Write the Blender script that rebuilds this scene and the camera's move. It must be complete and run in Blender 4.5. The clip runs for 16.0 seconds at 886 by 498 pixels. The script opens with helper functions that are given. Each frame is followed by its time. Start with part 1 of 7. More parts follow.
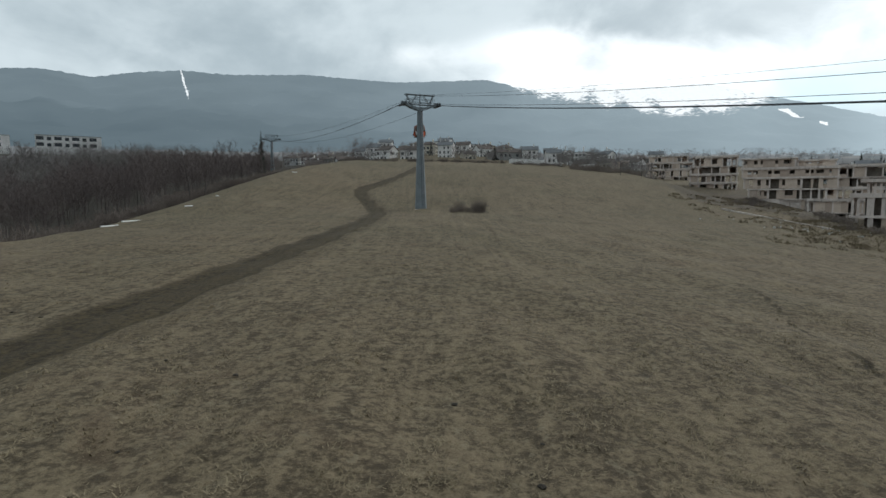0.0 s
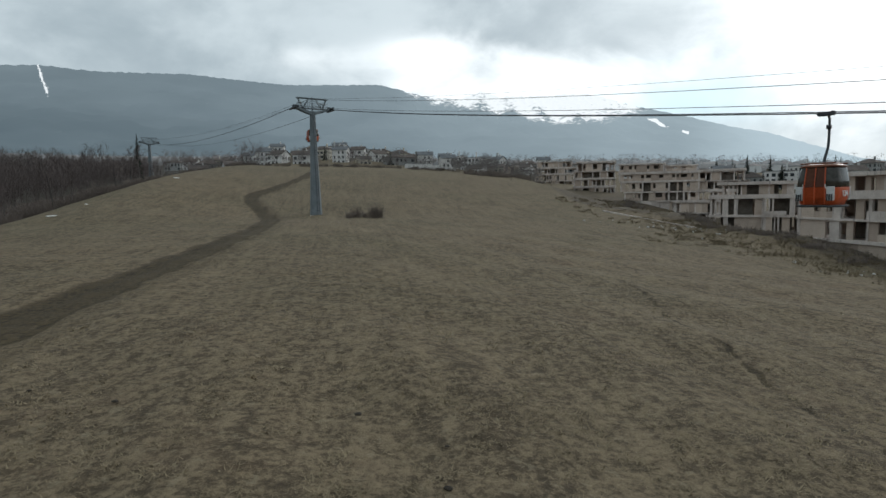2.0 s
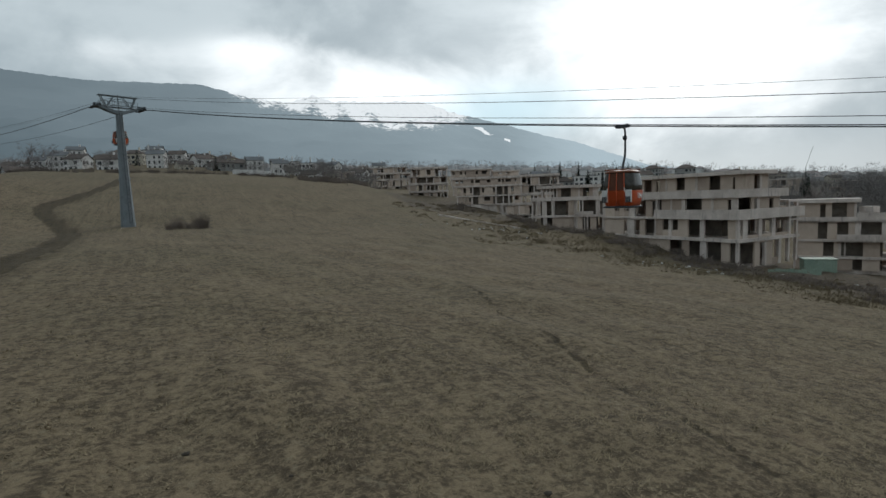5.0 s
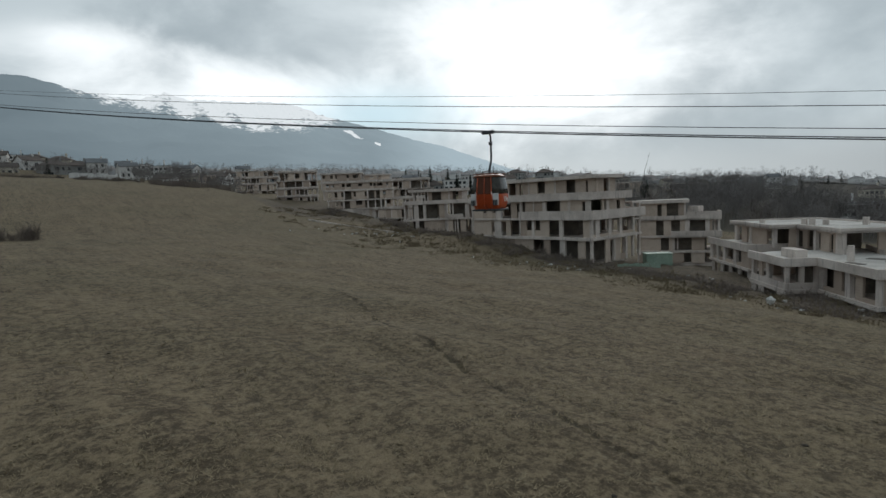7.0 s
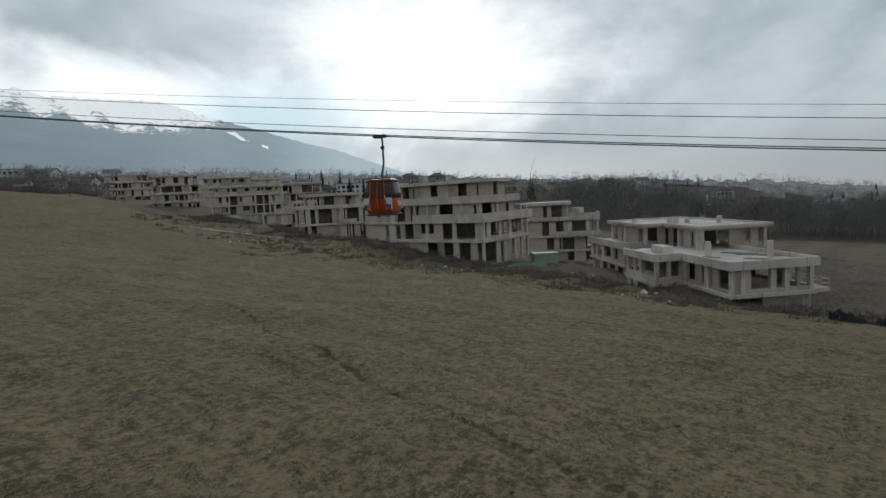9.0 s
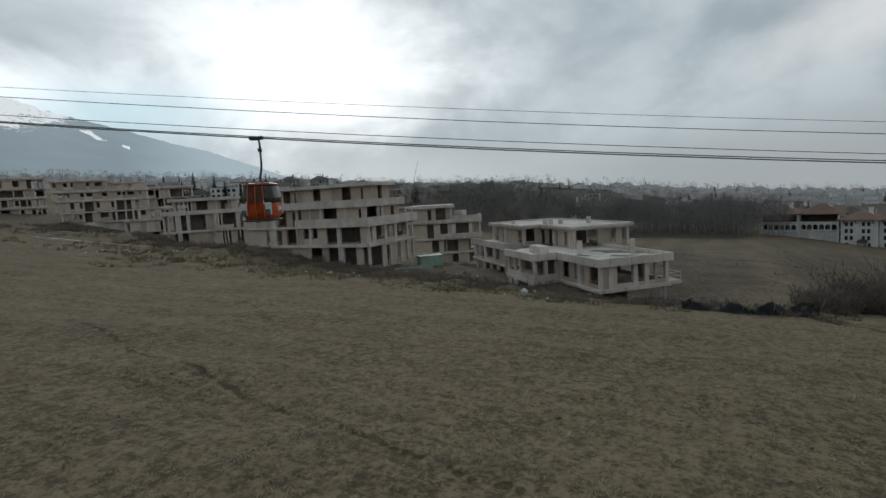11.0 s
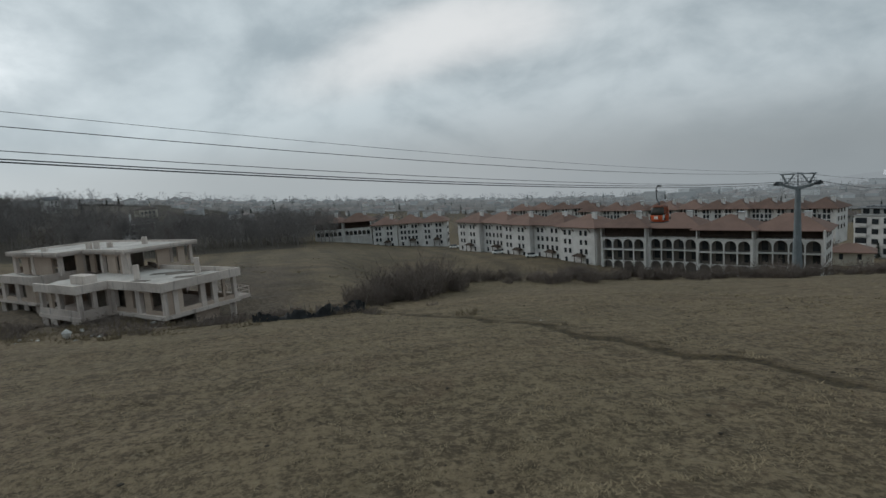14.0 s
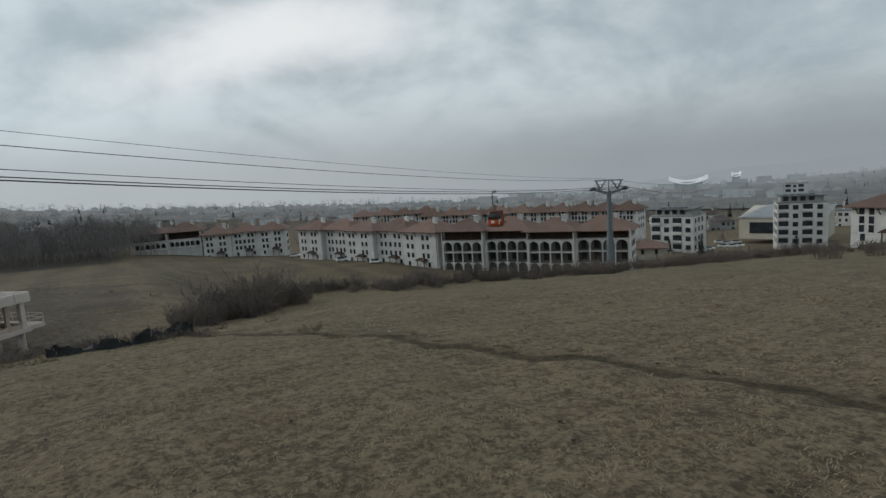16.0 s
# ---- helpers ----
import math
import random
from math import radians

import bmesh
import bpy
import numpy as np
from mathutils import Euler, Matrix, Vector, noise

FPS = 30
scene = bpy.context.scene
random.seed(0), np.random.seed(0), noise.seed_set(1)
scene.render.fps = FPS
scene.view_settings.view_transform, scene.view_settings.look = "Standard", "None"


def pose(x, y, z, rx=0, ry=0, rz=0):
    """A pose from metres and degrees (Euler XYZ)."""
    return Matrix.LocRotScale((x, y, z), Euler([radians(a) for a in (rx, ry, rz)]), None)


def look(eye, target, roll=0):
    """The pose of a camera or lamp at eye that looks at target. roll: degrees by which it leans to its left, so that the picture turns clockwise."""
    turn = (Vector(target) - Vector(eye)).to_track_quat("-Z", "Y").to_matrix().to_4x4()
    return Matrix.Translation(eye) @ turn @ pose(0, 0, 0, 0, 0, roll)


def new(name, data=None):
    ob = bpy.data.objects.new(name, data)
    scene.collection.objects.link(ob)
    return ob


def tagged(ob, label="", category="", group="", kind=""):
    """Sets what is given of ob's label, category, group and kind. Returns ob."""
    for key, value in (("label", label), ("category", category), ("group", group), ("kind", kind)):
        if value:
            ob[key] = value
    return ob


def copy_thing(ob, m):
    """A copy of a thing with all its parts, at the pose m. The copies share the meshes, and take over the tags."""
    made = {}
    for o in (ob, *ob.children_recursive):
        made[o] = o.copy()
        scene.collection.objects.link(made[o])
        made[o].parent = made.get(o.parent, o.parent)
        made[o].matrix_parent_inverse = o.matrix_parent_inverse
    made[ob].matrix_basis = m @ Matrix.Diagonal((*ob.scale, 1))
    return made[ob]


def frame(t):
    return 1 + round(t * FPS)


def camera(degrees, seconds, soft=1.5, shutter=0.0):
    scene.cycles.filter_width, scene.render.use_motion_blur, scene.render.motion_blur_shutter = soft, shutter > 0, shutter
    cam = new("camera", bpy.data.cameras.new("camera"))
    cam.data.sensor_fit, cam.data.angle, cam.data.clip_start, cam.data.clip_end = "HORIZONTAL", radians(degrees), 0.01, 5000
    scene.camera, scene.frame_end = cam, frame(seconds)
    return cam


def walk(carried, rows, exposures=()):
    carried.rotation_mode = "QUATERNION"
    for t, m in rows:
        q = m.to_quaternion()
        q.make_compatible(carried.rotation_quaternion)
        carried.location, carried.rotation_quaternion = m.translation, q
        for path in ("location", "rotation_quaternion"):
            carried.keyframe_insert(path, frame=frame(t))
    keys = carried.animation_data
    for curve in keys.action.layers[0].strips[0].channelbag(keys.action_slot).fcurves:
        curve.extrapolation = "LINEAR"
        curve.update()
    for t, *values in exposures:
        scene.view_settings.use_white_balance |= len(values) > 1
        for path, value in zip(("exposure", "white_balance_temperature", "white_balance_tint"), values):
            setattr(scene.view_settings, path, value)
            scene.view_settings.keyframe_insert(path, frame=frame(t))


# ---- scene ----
cam = camera(77.6, 16.0, soft=1.5)
# seconds, place, heading (clockwise from +y), pitch, roll
ROWS = [
    (0, 0.00, 0.00, -0.00, -0.23, -5.61, -0.35),
    (0.5, -0.03, -0.12, 0.03, 2.24, -5.48, -0.46),
    (1, -0.06, -0.09, 0.03, 4.69, -5.39, -0.57),
    (1.5, -0.05, -0.04, 0.04, 7.36, -5.32, -0.73),
    (2, -0.04, -0.02, 0.04, 10.40, -5.23, -0.94),
    (2.5, -0.03, -0.03, 0.06, 12.77, -5.20, -1.11),
    (3, -0.03, 0.02, 0.07, 15.93, -5.18, -1.22),
    (3.5, -0.02, 0.09, 0.08, 19.49, -5.15, -1.42),
    (6, 0.18, 0.50, 0.12, 33.05, -5.13, -2.26),
    (6.5, 0.24, 0.56, 0.13, 37.13, -5.19, -2.41),
    (7, 0.23, 0.57, 0.14, 40.20, -5.21, -2.52),
    (7.5, 0.24, 0.55, 0.17, 42.21, -5.23, -2.59),
    (8, 0.31, 0.61, 0.16, 45.65, -5.28, -2.76),
    (8.5, 0.31, 0.61, 0.17, 48.28, -5.31, -2.92),
    (9, 0.34, 0.65, 0.17, 51.13, -5.35, -3.05),
    (11.5, 0.52, 0.74, 0.23, 66.76, -5.76, -3.41),
    (12, 0.53, 0.73, 0.26, 72.20, -5.92, -3.50),
    (12.5, 0.50, 0.68, 0.31, 81.73, -6.29, -3.73),
    (13, 0.55, 0.64, 0.36, 90.04, -6.55, -3.91),
    (13.5, 0.72, 0.66, 0.37, 97.68, -6.80, -3.99),
    (14, 1.02, 0.58, 0.40, 106.11, -7.12, -4.03),
    (14.5, 1.35, 0.53, 0.43, 113.92, -7.38, -4.09),
    (15, 1.53, 0.48, 0.49, 117.75, -7.51, -4.08),
    (15.5, 1.93, 0.33, 0.49, 120.49, -7.62, -3.99),
    (16, 2.36, 0.07, 0.45, 122.43, -7.66, -3.93),
]


def heading(eye, yaw, pitch, roll):
    a, p = radians(yaw), radians(pitch)
    ahead = Vector((math.sin(a) * math.cos(p), math.cos(a) * math.cos(p), math.sin(p)))
    return look(eye, Vector(eye) + ahead, roll)


walk(cam, [(t, heading((x, y, z), yaw, pitch, roll)) for t, x, y, z, yaw, pitch, roll in ROWS],
     [(0.0, 0.38), (1.5, 0.34), (3.5, 0.2), (6.5, 0.0), (9.0, -0.03), (12.5, -0.10), (14.5, 0.08), (16.0, 0.14)])

# ---- light: a thick overcast with a bright break over the lower town ----
SUN_AZ, SUN_EL = 52.0, 24.0


def aim(az, el):
    a, e = radians(az), radians(el)
    return Vector((math.sin(a) * math.cos(e), math.cos(a) * math.cos(e), math.sin(e)))


world = bpy.data.worlds.new("overcast")
scene.world = world
world.use_nodes = True


class Net:
    """A short hand for node trees."""

    def __init__(self, tree):
        self.tree = tree

    def add(self, kind, **values):
        node = self.tree.nodes.new(kind)
        for key, value in values.items():
            if key == "operation":
                node.operation = value
            elif key == "blend":
                node.blend_type = value
            elif key == "data":
                node.data_type = value
            elif key == "name":
                node.attribute_name = value
        return node

    def put(self, value, socket):
        if hasattr(value, "is_output"):
            self.tree.links.new(value, socket)
        elif isinstance(value, (tuple, list)):
            socket.default_value = (*value, 1)[:len(socket.default_value)]
        else:
            socket.default_value = value

    def math(self, op, a, b=0.0, c=0.0):
        node = self.add("ShaderNodeMath", operation=op)
        for value, socket in zip((a, b, c), node.inputs):
            self.put(value, socket)
        return node.outputs[0]

    def vec(self, op, a, b=(0, 0, 0)):
        node = self.add("ShaderNodeVectorMath", operation=op)
        self.put(a, node.inputs[0])
        self.put(b, node.inputs[1])
        return node.outputs["Value" if op in ("DOT_PRODUCT", "LENGTH") else "Vector"]

    def noise(self, at, scale, detail=4.0, rough=0.55, warp=0.0):
        node = self.add("ShaderNodeTexNoise")
        self.put(at, node.inputs["Vector"])
        for key, value in (("Scale", scale), ("Detail", detail), ("Roughness", rough), ("Distortion", warp)):
            node.inputs[key].default_value = value
        return node.outputs["Fac"]

    def span(self, value, a, b, c=0.0, d=1.0, smooth=True):
        node = self.add("ShaderNodeMapRange")
        node.interpolation_type = "SMOOTHSTEP" if smooth else "LINEAR"
        for v, socket in zip((value, a, b, c, d), node.inputs):
            self.put(v, socket)
        return node.outputs[0]

    def mix(self, fac, a, b, blend="MIX"):
        node = self.add("ShaderNodeMix", data="RGBA", blend=blend)
        self.put(fac, node.inputs[0])
        self.put(a, node.inputs[6])
        self.put(b, node.inputs[7])
        return node.outputs[2]


net = Net(world.node_tree)
world.node_tree.nodes.clear()
coords = net.add("ShaderNodeTexCoord").outputs["Generated"]
way = net.vec("NORMALIZE", coords)
part_xyz = net.add("ShaderNodeSeparateXYZ")
net.put(way, part_xyz.inputs[0])
wx, wy, wz = part_xyz.outputs
swell = net.add("ShaderNodeCombineXYZ")
for value, socket in zip((wx, wy, net.math("MULTIPLY", wz, 1.7)), swell.inputs):
    net.put(value, socket)
swell = swell.outputs[0]
head = net.math("MULTIPLY", net.math("ARCTAN2", wx, wy), 180 / math.pi)
lift = net.math("MULTIPLY", net.math("ARCSINE", wz), 180 / math.pi)
billows = net.noise(swell, 3.1, 7.0, 0.54, 0.4)
wisps = net.noise(swell, 9.0, 5.0, 0.55, 0.3)
cover = net.math("ADD", net.math("MULTIPLY", billows, 0.74), net.math("MULTIPLY", wisps, 0.26))
grey = net.mix(net.span(cover, 0.36, 0.64), (0.318, 0.387, 0.428), (0.514, 0.592, 0.632))


def veil(az, el, wide, tall, strength, slant=0.0):
    """A soft break in the cloud round one heading."""
    across = net.math("SUBTRACT", head, az)
    up = net.math("SUBTRACT", net.math("SUBTRACT", lift, el), net.math("MULTIPLY", across, slant))
    a, b = net.math("DIVIDE", across, wide), net.math("DIVIDE", up, tall)
    fall = net.math("EXPONENT", net.math("MULTIPLY", net.math("ADD", net.math("MULTIPLY", a, a), net.math("MULTIPLY", b, b)), -1.0))
    return net.math("MULTIPLY", fall, strength)


def total(*values):
    out = values[0]
    for value in values[1:]:
        out = net.math("ADD", out, value)
    return out


bright = total(veil(20.0, 10.6, 15.0, 3.3, 1.0), veil(51.5, 13.0, 14.0, 10.0, 1.15), veil(11.0, 14.6, 7.0, 2.0, 0.55), veil(-3.0, 13.6, 5.0, 1.6, 0.35),
               veil(64.0, 11.0, 11.0, 5.0, 0.22))
ragged = net.math("ADD", bright, net.math("MULTIPLY", net.math("SUBTRACT", cover, 0.5), 2.3))
gleam = net.math("MULTIPLY", net.span(ragged, 0.05, 1.15), net.span(bright, 0.02, 0.5))
clouds = net.mix(gleam, grey, (1.06, 1.12, 1.15))
streak = total(veil(101.0, 12.3, 12.0, 3.4, 0.75, 0.26), veil(112.0, 14.3, 11.0, 3.6, 0.75))
ragged = net.math("ADD", streak, net.math("MULTIPLY", net.math("SUBTRACT", cover, 0.5), 1.5))
clouds = net.mix(net.math("MULTIPLY", net.span(ragged, -0.1, 1.1), net.span(streak, 0.0, 0.7)), clouds, (0.705, 0.74, 0.755))
halo = net.vec("SCALE", (1.0, 1.0, 1.0))
net.put(veil(48.0, 14.0, 30.0, 14.0, 0.22), halo.node.inputs["Scale"])
clouds = net.mix(1.0, clouds, halo, "ADD")
sky = net.add("ShaderNodeTexSky")
sky.sky_type, sky.sun_disc = "NISHITA", False
sky.sun_elevation, sky.sun_rotation = radians(SUN_EL), radians(SUN_AZ)
blue = net.vec("SCALE", sky.outputs[0])
blue.node.inputs["Scale"].default_value = 0.07
clear = net.mix(0.06, (0.62, 0.83, 0.93), blue)
clouds = net.mix(net.math("MINIMUM", veil(34.5, 8.8, 8.5, 2.6, 0.9), 1.0), clouds, clear)
air = net.mix(net.span(head, 50.0, 92.0), (0.58, 0.645, 0.68), (0.365, 0.405, 0.427))
air = net.mix(net.span(head, 95.0, 150.0), air, (0.240, 0.276, 0.297))
air = net.mix(net.span(head, 20.0, -20.0), air, (0.32, 0.36, 0.385))
fog = net.math("MULTIPLY", net.span(lift, net.span(head, 40.0, 130.0, 5.5, 9.0), net.span(head, 40.0, 130.0, 2.0, 0.5)), 0.92)
heaven = net.mix(net.math("MULTIPLY", fog, net.span(head, 175.0, 165.0)), clouds, air)
heaven = net.mix(net.span(head, 80.0, 115.0), heaven, (1.022, 1.0, 0.992), "MULTIPLY")
heaven = net.mix(0.02, heaven, blue)
sheet = net.add("ShaderNodeBackground")
net.put(heaven, sheet.inputs[0])
sheet.inputs[1].default_value = 1.0
net.put(sheet.outputs[0], net.add("ShaderNodeOutputWorld").inputs[0])

sun = new("sun", bpy.data.lights.new("sun", "SUN"))
sun.data.energy, sun.data.angle, sun.data.color = 0.7, radians(25), (1.0, 0.97, 0.93)
sun.matrix_world = look(aim(SUN_AZ, SUN_EL) * 50, (0, 0, 0))


# ---- materials ----
def material(name, build, rough=0.9, metal=0.0):
    """build(net, place) gives a colour and, or None, a height for fine relief and its depth in metres."""
    made = bpy.data.materials.new(name)
    made.use_nodes = True
    n = Net(made.node_tree)
    n.bsdf = made.node_tree.nodes["Principled BSDF"]
    n.bsdf.inputs["Roughness"].default_value = rough
    n.bsdf.inputs["Metallic"].default_value = metal
    n.bsdf.inputs["Specular IOR Level"].default_value = 0.3
    place = n.add("ShaderNodeNewGeometry").outputs["Position"]
    colour, relief, depth = build(n, place)
    n.put(colour, n.bsdf.inputs["Base Color"])
    if relief is not None:
        bump = n.add("ShaderNodeBump")
        bump.inputs["Distance"].default_value = depth
        bump.inputs["Strength"].default_value = 1.0
        n.put(relief, bump.inputs["Height"])
        n.put(bump.outputs[0], n.bsdf.inputs["Normal"])
    return made


def mottled(dark, light, coarse=0.5, fine=8.0, depth=0.004, stain=None, per_object=0.0):
    """Two scales of variation, a stain colour in patches, and a shift from thing to thing."""
    def build(n, place):
        a, b = n.noise(place, coarse, 4.0), n.noise(place, fine, 5.0, 0.65)
        fac = n.math("ADD", n.math("MULTIPLY", a, 0.55), n.math("MULTIPLY", b, 0.45))
        colour = n.mix(n.span(fac, 0.34, 0.66), dark, light)
        if stain:
            patches = n.noise(place, coarse * 2.7, 6.0, 0.7, 0.6)
            colour = n.mix(n.span(patches, 0.55, 0.72, 0.0, 0.75), colour, stain)
        if per_object:
            own = n.add("ShaderNodeObjectInfo").outputs["Random"]
            change = n.span(own, 0, 1, 1 - per_object, 1 + per_object, False)
            tone = n.vec("SCALE", colour)
            n.put(change, tone.node.inputs["Scale"])
            colour = tone
        return colour, b, depth
    return build


def concrete_look(n, place):
    parts = n.add("ShaderNodeSeparateXYZ")
    n.put(place, parts.inputs[0])
    drip = n.add("ShaderNodeCombineXYZ")
    for i, k in enumerate((2.2, 2.2, 0.25)):
        n.put(n.math("MULTIPLY", parts.outputs[i], k), drip.inputs[i])
    a, b, c = n.noise(place, 0.35, 5.0, 0.6), n.noise(drip.outputs[0], 1.0, 5.0, 0.65), n.noise(place, 14.0, 3.0)
    fac = n.math("ADD", n.math("MULTIPLY", a, 0.6), n.math("MULTIPLY", c, 0.4))
    colour = n.mix(n.span(fac, 0.35, 0.65), (0.43, 0.368, 0.328), (0.66, 0.583, 0.528))
    colour = n.mix(n.span(b, 0.54, 0.72, 0.0, 0.66), colour, (0.18, 0.16, 0.145))
    return colour, c, 0.006


def block_look(n, place):
    parts = n.add("ShaderNodeSeparateXYZ")
    n.put(place, parts.inputs[0])
    rows = n.math("FRACT", n.math("MULTIPLY", parts.outputs[2], 4.0))
    joint = n.math("LESS_THAN", rows, 0.09)
    a, c = n.noise(place, 0.8, 5.0, 0.6), n.noise(place, 9.0, 4.0)
    own = n.add("ShaderNodeObjectInfo").outputs["Random"]
    fac = n.math("ADD", n.math("MULTIPLY", a, 0.5), n.math("MULTIPLY", own, 0.5))
    colour = n.mix(n.span(fac, 0.25, 0.75), (0.38, 0.298, 0.242), (0.55, 0.448, 0.368))
    colour = n.mix(n.math("MULTIPLY", joint, 0.35), colour, (0.16, 0.145, 0.125))
    return colour, c, 0.005


CONCRETE = material("concrete", concrete_look)
BLOCKWORK = material("blockwork", block_look)
MEMBRANE = material("roof_screed", mottled((0.37, 0.345, 0.315), (0.58, 0.545, 0.505), 0.35, 6.0, 0.004, (0.22, 0.22, 0.21)))
STEEL = material("grey_steel", mottled((0.13, 0.155, 0.165), (0.20, 0.225, 0.24), 0.5, 6.0, 0.001, (0.10, 0.10, 0.095)), 0.6, 0.2)
# darkened to paint the shade inside and under the shells; also the roof sheets
SHADE_AND_SHEET = material("shade_and_sheet_dark", mottled((0.12, 0.102, 0.086), (0.21, 0.182, 0.152), 0.8, 6.0, 0.004))
DARKSTEEL = material("dark_steel", mottled((0.035, 0.038, 0.042), (0.07, 0.075, 0.08), 3.0, 20.0, 0.001), 0.5, 0.4)
ROPE = material("wire_rope", mottled((0.05, 0.055, 0.06), (0.09, 0.095, 0.10), 2.0, 30.0, 0.001), 0.6, 0.3)
ORANGE = material("orange_red_paint", mottled((0.50, 0.088, 0.028), (0.66, 0.125, 0.04), 0.9, 9.0, 0.001, (0.30, 0.07, 0.035)), 0.4)
REDTINT = material("brown_tinted_panel", mottled((0.15, 0.055, 0.032), (0.23, 0.085, 0.045), 1.2, 9.0, 0.001), 0.3)
RIMWHITE = material("pale_grey_paint", mottled((0.45, 0.45, 0.44), (0.6, 0.6, 0.59), 2.0, 12.0, 0.001), 0.5)
SMOKED = material("smoked_glass", mottled((0.028, 0.026, 0.022), (0.06, 0.055, 0.045), 1.0, 4.0, 0.0005), 0.12)
LETTER = material("white_lettering", mottled((0.7, 0.7, 0.68), (0.8, 0.8, 0.78), 3.0, 20.0, 0.0005), 0.6)


# ---- mesh helpers ----
def mesh_of(name, bm, mat=None):
    data = bpy.data.meshes.new(name)
    bm.to_mesh(data)
    bm.free()
    if mat:
        data.materials.append(mat)
    return data


def part(name, bm, mat, parent, label="", smooth=False):
    data = bm if isinstance(bm, bpy.types.Mesh) else mesh_of(name, bm, mat)
    if smooth:
        for face in data.polygons:
            face.use_smooth = True
    ob = new(name, data)
    ob.parent = parent
    return tagged(ob, label) if label else ob


def thing(name, label, category, at=(0, 0, 0), turn=0.0, group="", kind=""):
    ob = new(name)
    ob.empty_display_size = 0.3
    ob.matrix_world = pose(*at, 0, 0, turn)
    return tagged(ob, label, category, group, kind)


def box(bm, x0, y0, z0, x1, y1, z1, m=None, bevel=0.0):
    vs = [bm.verts.new((x, y, z)) for z in (z0, z1) for x, y in ((x0, y0), (x1, y0), (x1, y1), (x0, y1))]
    fs = [bm.faces.new([vs[i] for i in f]) for f in
          ((3, 2, 1, 0), (4, 5, 6, 7), (0, 1, 5, 4), (1, 2, 6, 5), (2, 3, 7, 6), (3, 0, 4, 7))]
    if bevel:
        edges = list({e for f in fs for e in f.edges})
        got = bmesh.ops.bevel(bm, geom=edges, offset=bevel, segments=1, affect="EDGES")
        vs = list({v for f in got["faces"] for v in f.verts} | {v for v in vs if v.is_valid})
    if m is not None:
        for v in vs:
            v.co = m @ v.co
    return bm


def prism(bm, ring, z0, z1):
    """An upright prism over a ring of points, anticlockwise from above."""
    lo = [bm.verts.new((p[0], p[1], z0)) for p in ring]
    hi = [bm.verts.new((p[0], p[1], z1)) for p in ring]
    bm.faces.new(lo[::-1])
    bm.faces.new(hi)
    for i in range(len(ring)):
        j = (i + 1) % len(ring)
        bm.faces.new((lo[i], lo[j], hi[j], hi[i]))
    return bm


def tube(bm, points, radius, sides=6, closed=True):
    """A tube along points; radius: one number or one for each point."""
    pts = [Vector(p) for p in points]
    rad = radius if isinstance(radius, (list, tuple)) else [radius] * len(pts)
    rings = []
    for i, p in enumerate(pts):
        d = (pts[min(i + 1, len(pts) - 1)] - pts[max(i - 1, 0)]).normalized()
        a = d.cross(Vector((0, 0, 1)) if abs(d.z) < 0.9 else Vector((0, 1, 0))).normalized()
        b = d.cross(a)
        rings.append([bm.verts.new(p + (a * math.cos(k * math.tau / sides) + b * math.sin(k * math.tau / sides)) * rad[i])
                      for k in range(sides)])
    for r0, r1 in zip(rings, rings[1:]):
        for k in range(sides):
            bm.faces.new((r0[k], r0[(k + 1) % sides], r1[(k + 1) % sides], r1[k]))
    if closed:
        bm.faces.new(rings[0])
        bm.faces.new(rings[-1][::-1])
    return bm


def between(a, b, t):
    return (a[0] + (b[0] - a[0]) * t, a[1] + (b[1] - a[1]) * t)


# ---- the ground: one sheet from underfoot to the horizon ----
YK = [-3000, -1200, -500, -200, -100, -56, -20, 0, 20, 40, 82, 100, 125, 150, 190, 215, 260, 300, 450, 700, 1200, 3000]
ZK = [-125, -62, -36, -20, -12.5, -8.9, -6.3, -5.0, -4.25, -3.6, -2.7, -2.0, 1.2, 5.4, 10.6, 12.6, 16.0, 18.5, 27, 45, 80, 190]
XK = [-3000, -400, -150, -80, -55, -42, -30, 0, 25, 48, 62, 75, 130, 200, 300, 500, 1000, 3000]
CK = [-60, -2, -7, -9.0, -5.5, -0.5, -0.1, 0, -2.2, -4.4, -6.8, -7.4, -10.5, -16, -19, -20, -16, 20]
FAR_AZ = [-180, -60, -40, 0, 30, 41, 50, 58, 64, 74, 83, 89, 100, 112, 124, 135, 150, 160, 180]
FAR_EL = [0.0, 3.0, 4.0, 4.3, 3.3, 2.6, 1.8, 1.0, 0.6, -0.1, -0.7, -1.1, -1.9, -2.5, -3.0, -3.0, -2.7, -2.2, 0.0]


# banks of spoil and levelled ground round the shells: place, rise and half widths
BANKS = [(55.4, 11.5, -0.49, 7, 6), (58.7, 14.5, 0.92, 6, 6), (59.85, 19.6, -0.22, 6, 6), (65.6, 24.9, -0.20, 7, 7), (61.1, 5.7, -0.93, 8, 6),
         (69, 48, 0.12, 9, 8), (68.8, 58, 0.26, 9, 7), (68.8, 65, 1.21, 9, 7), (68.6, 73, 1.83, 10, 9), (72.4, 98.6, 3.16, 12, 12), (83, 88, 2.62, 10, 10),
         (86, 153, 2.01, 14, 12), (98, 145, -0.79, 12, 12), (89, 198, 0.47, 20, 20), (117, 60, -0.58, 15, 15), (-2, 95, -0.75, 16, 14)]


def soft(v, knots, values, w):
    return sum(np.interp(v + w * o, knots, values) * g for o, g in ((-1, .12), (-.5, .22), (0, .32), (.5, .22), (1, .12)))


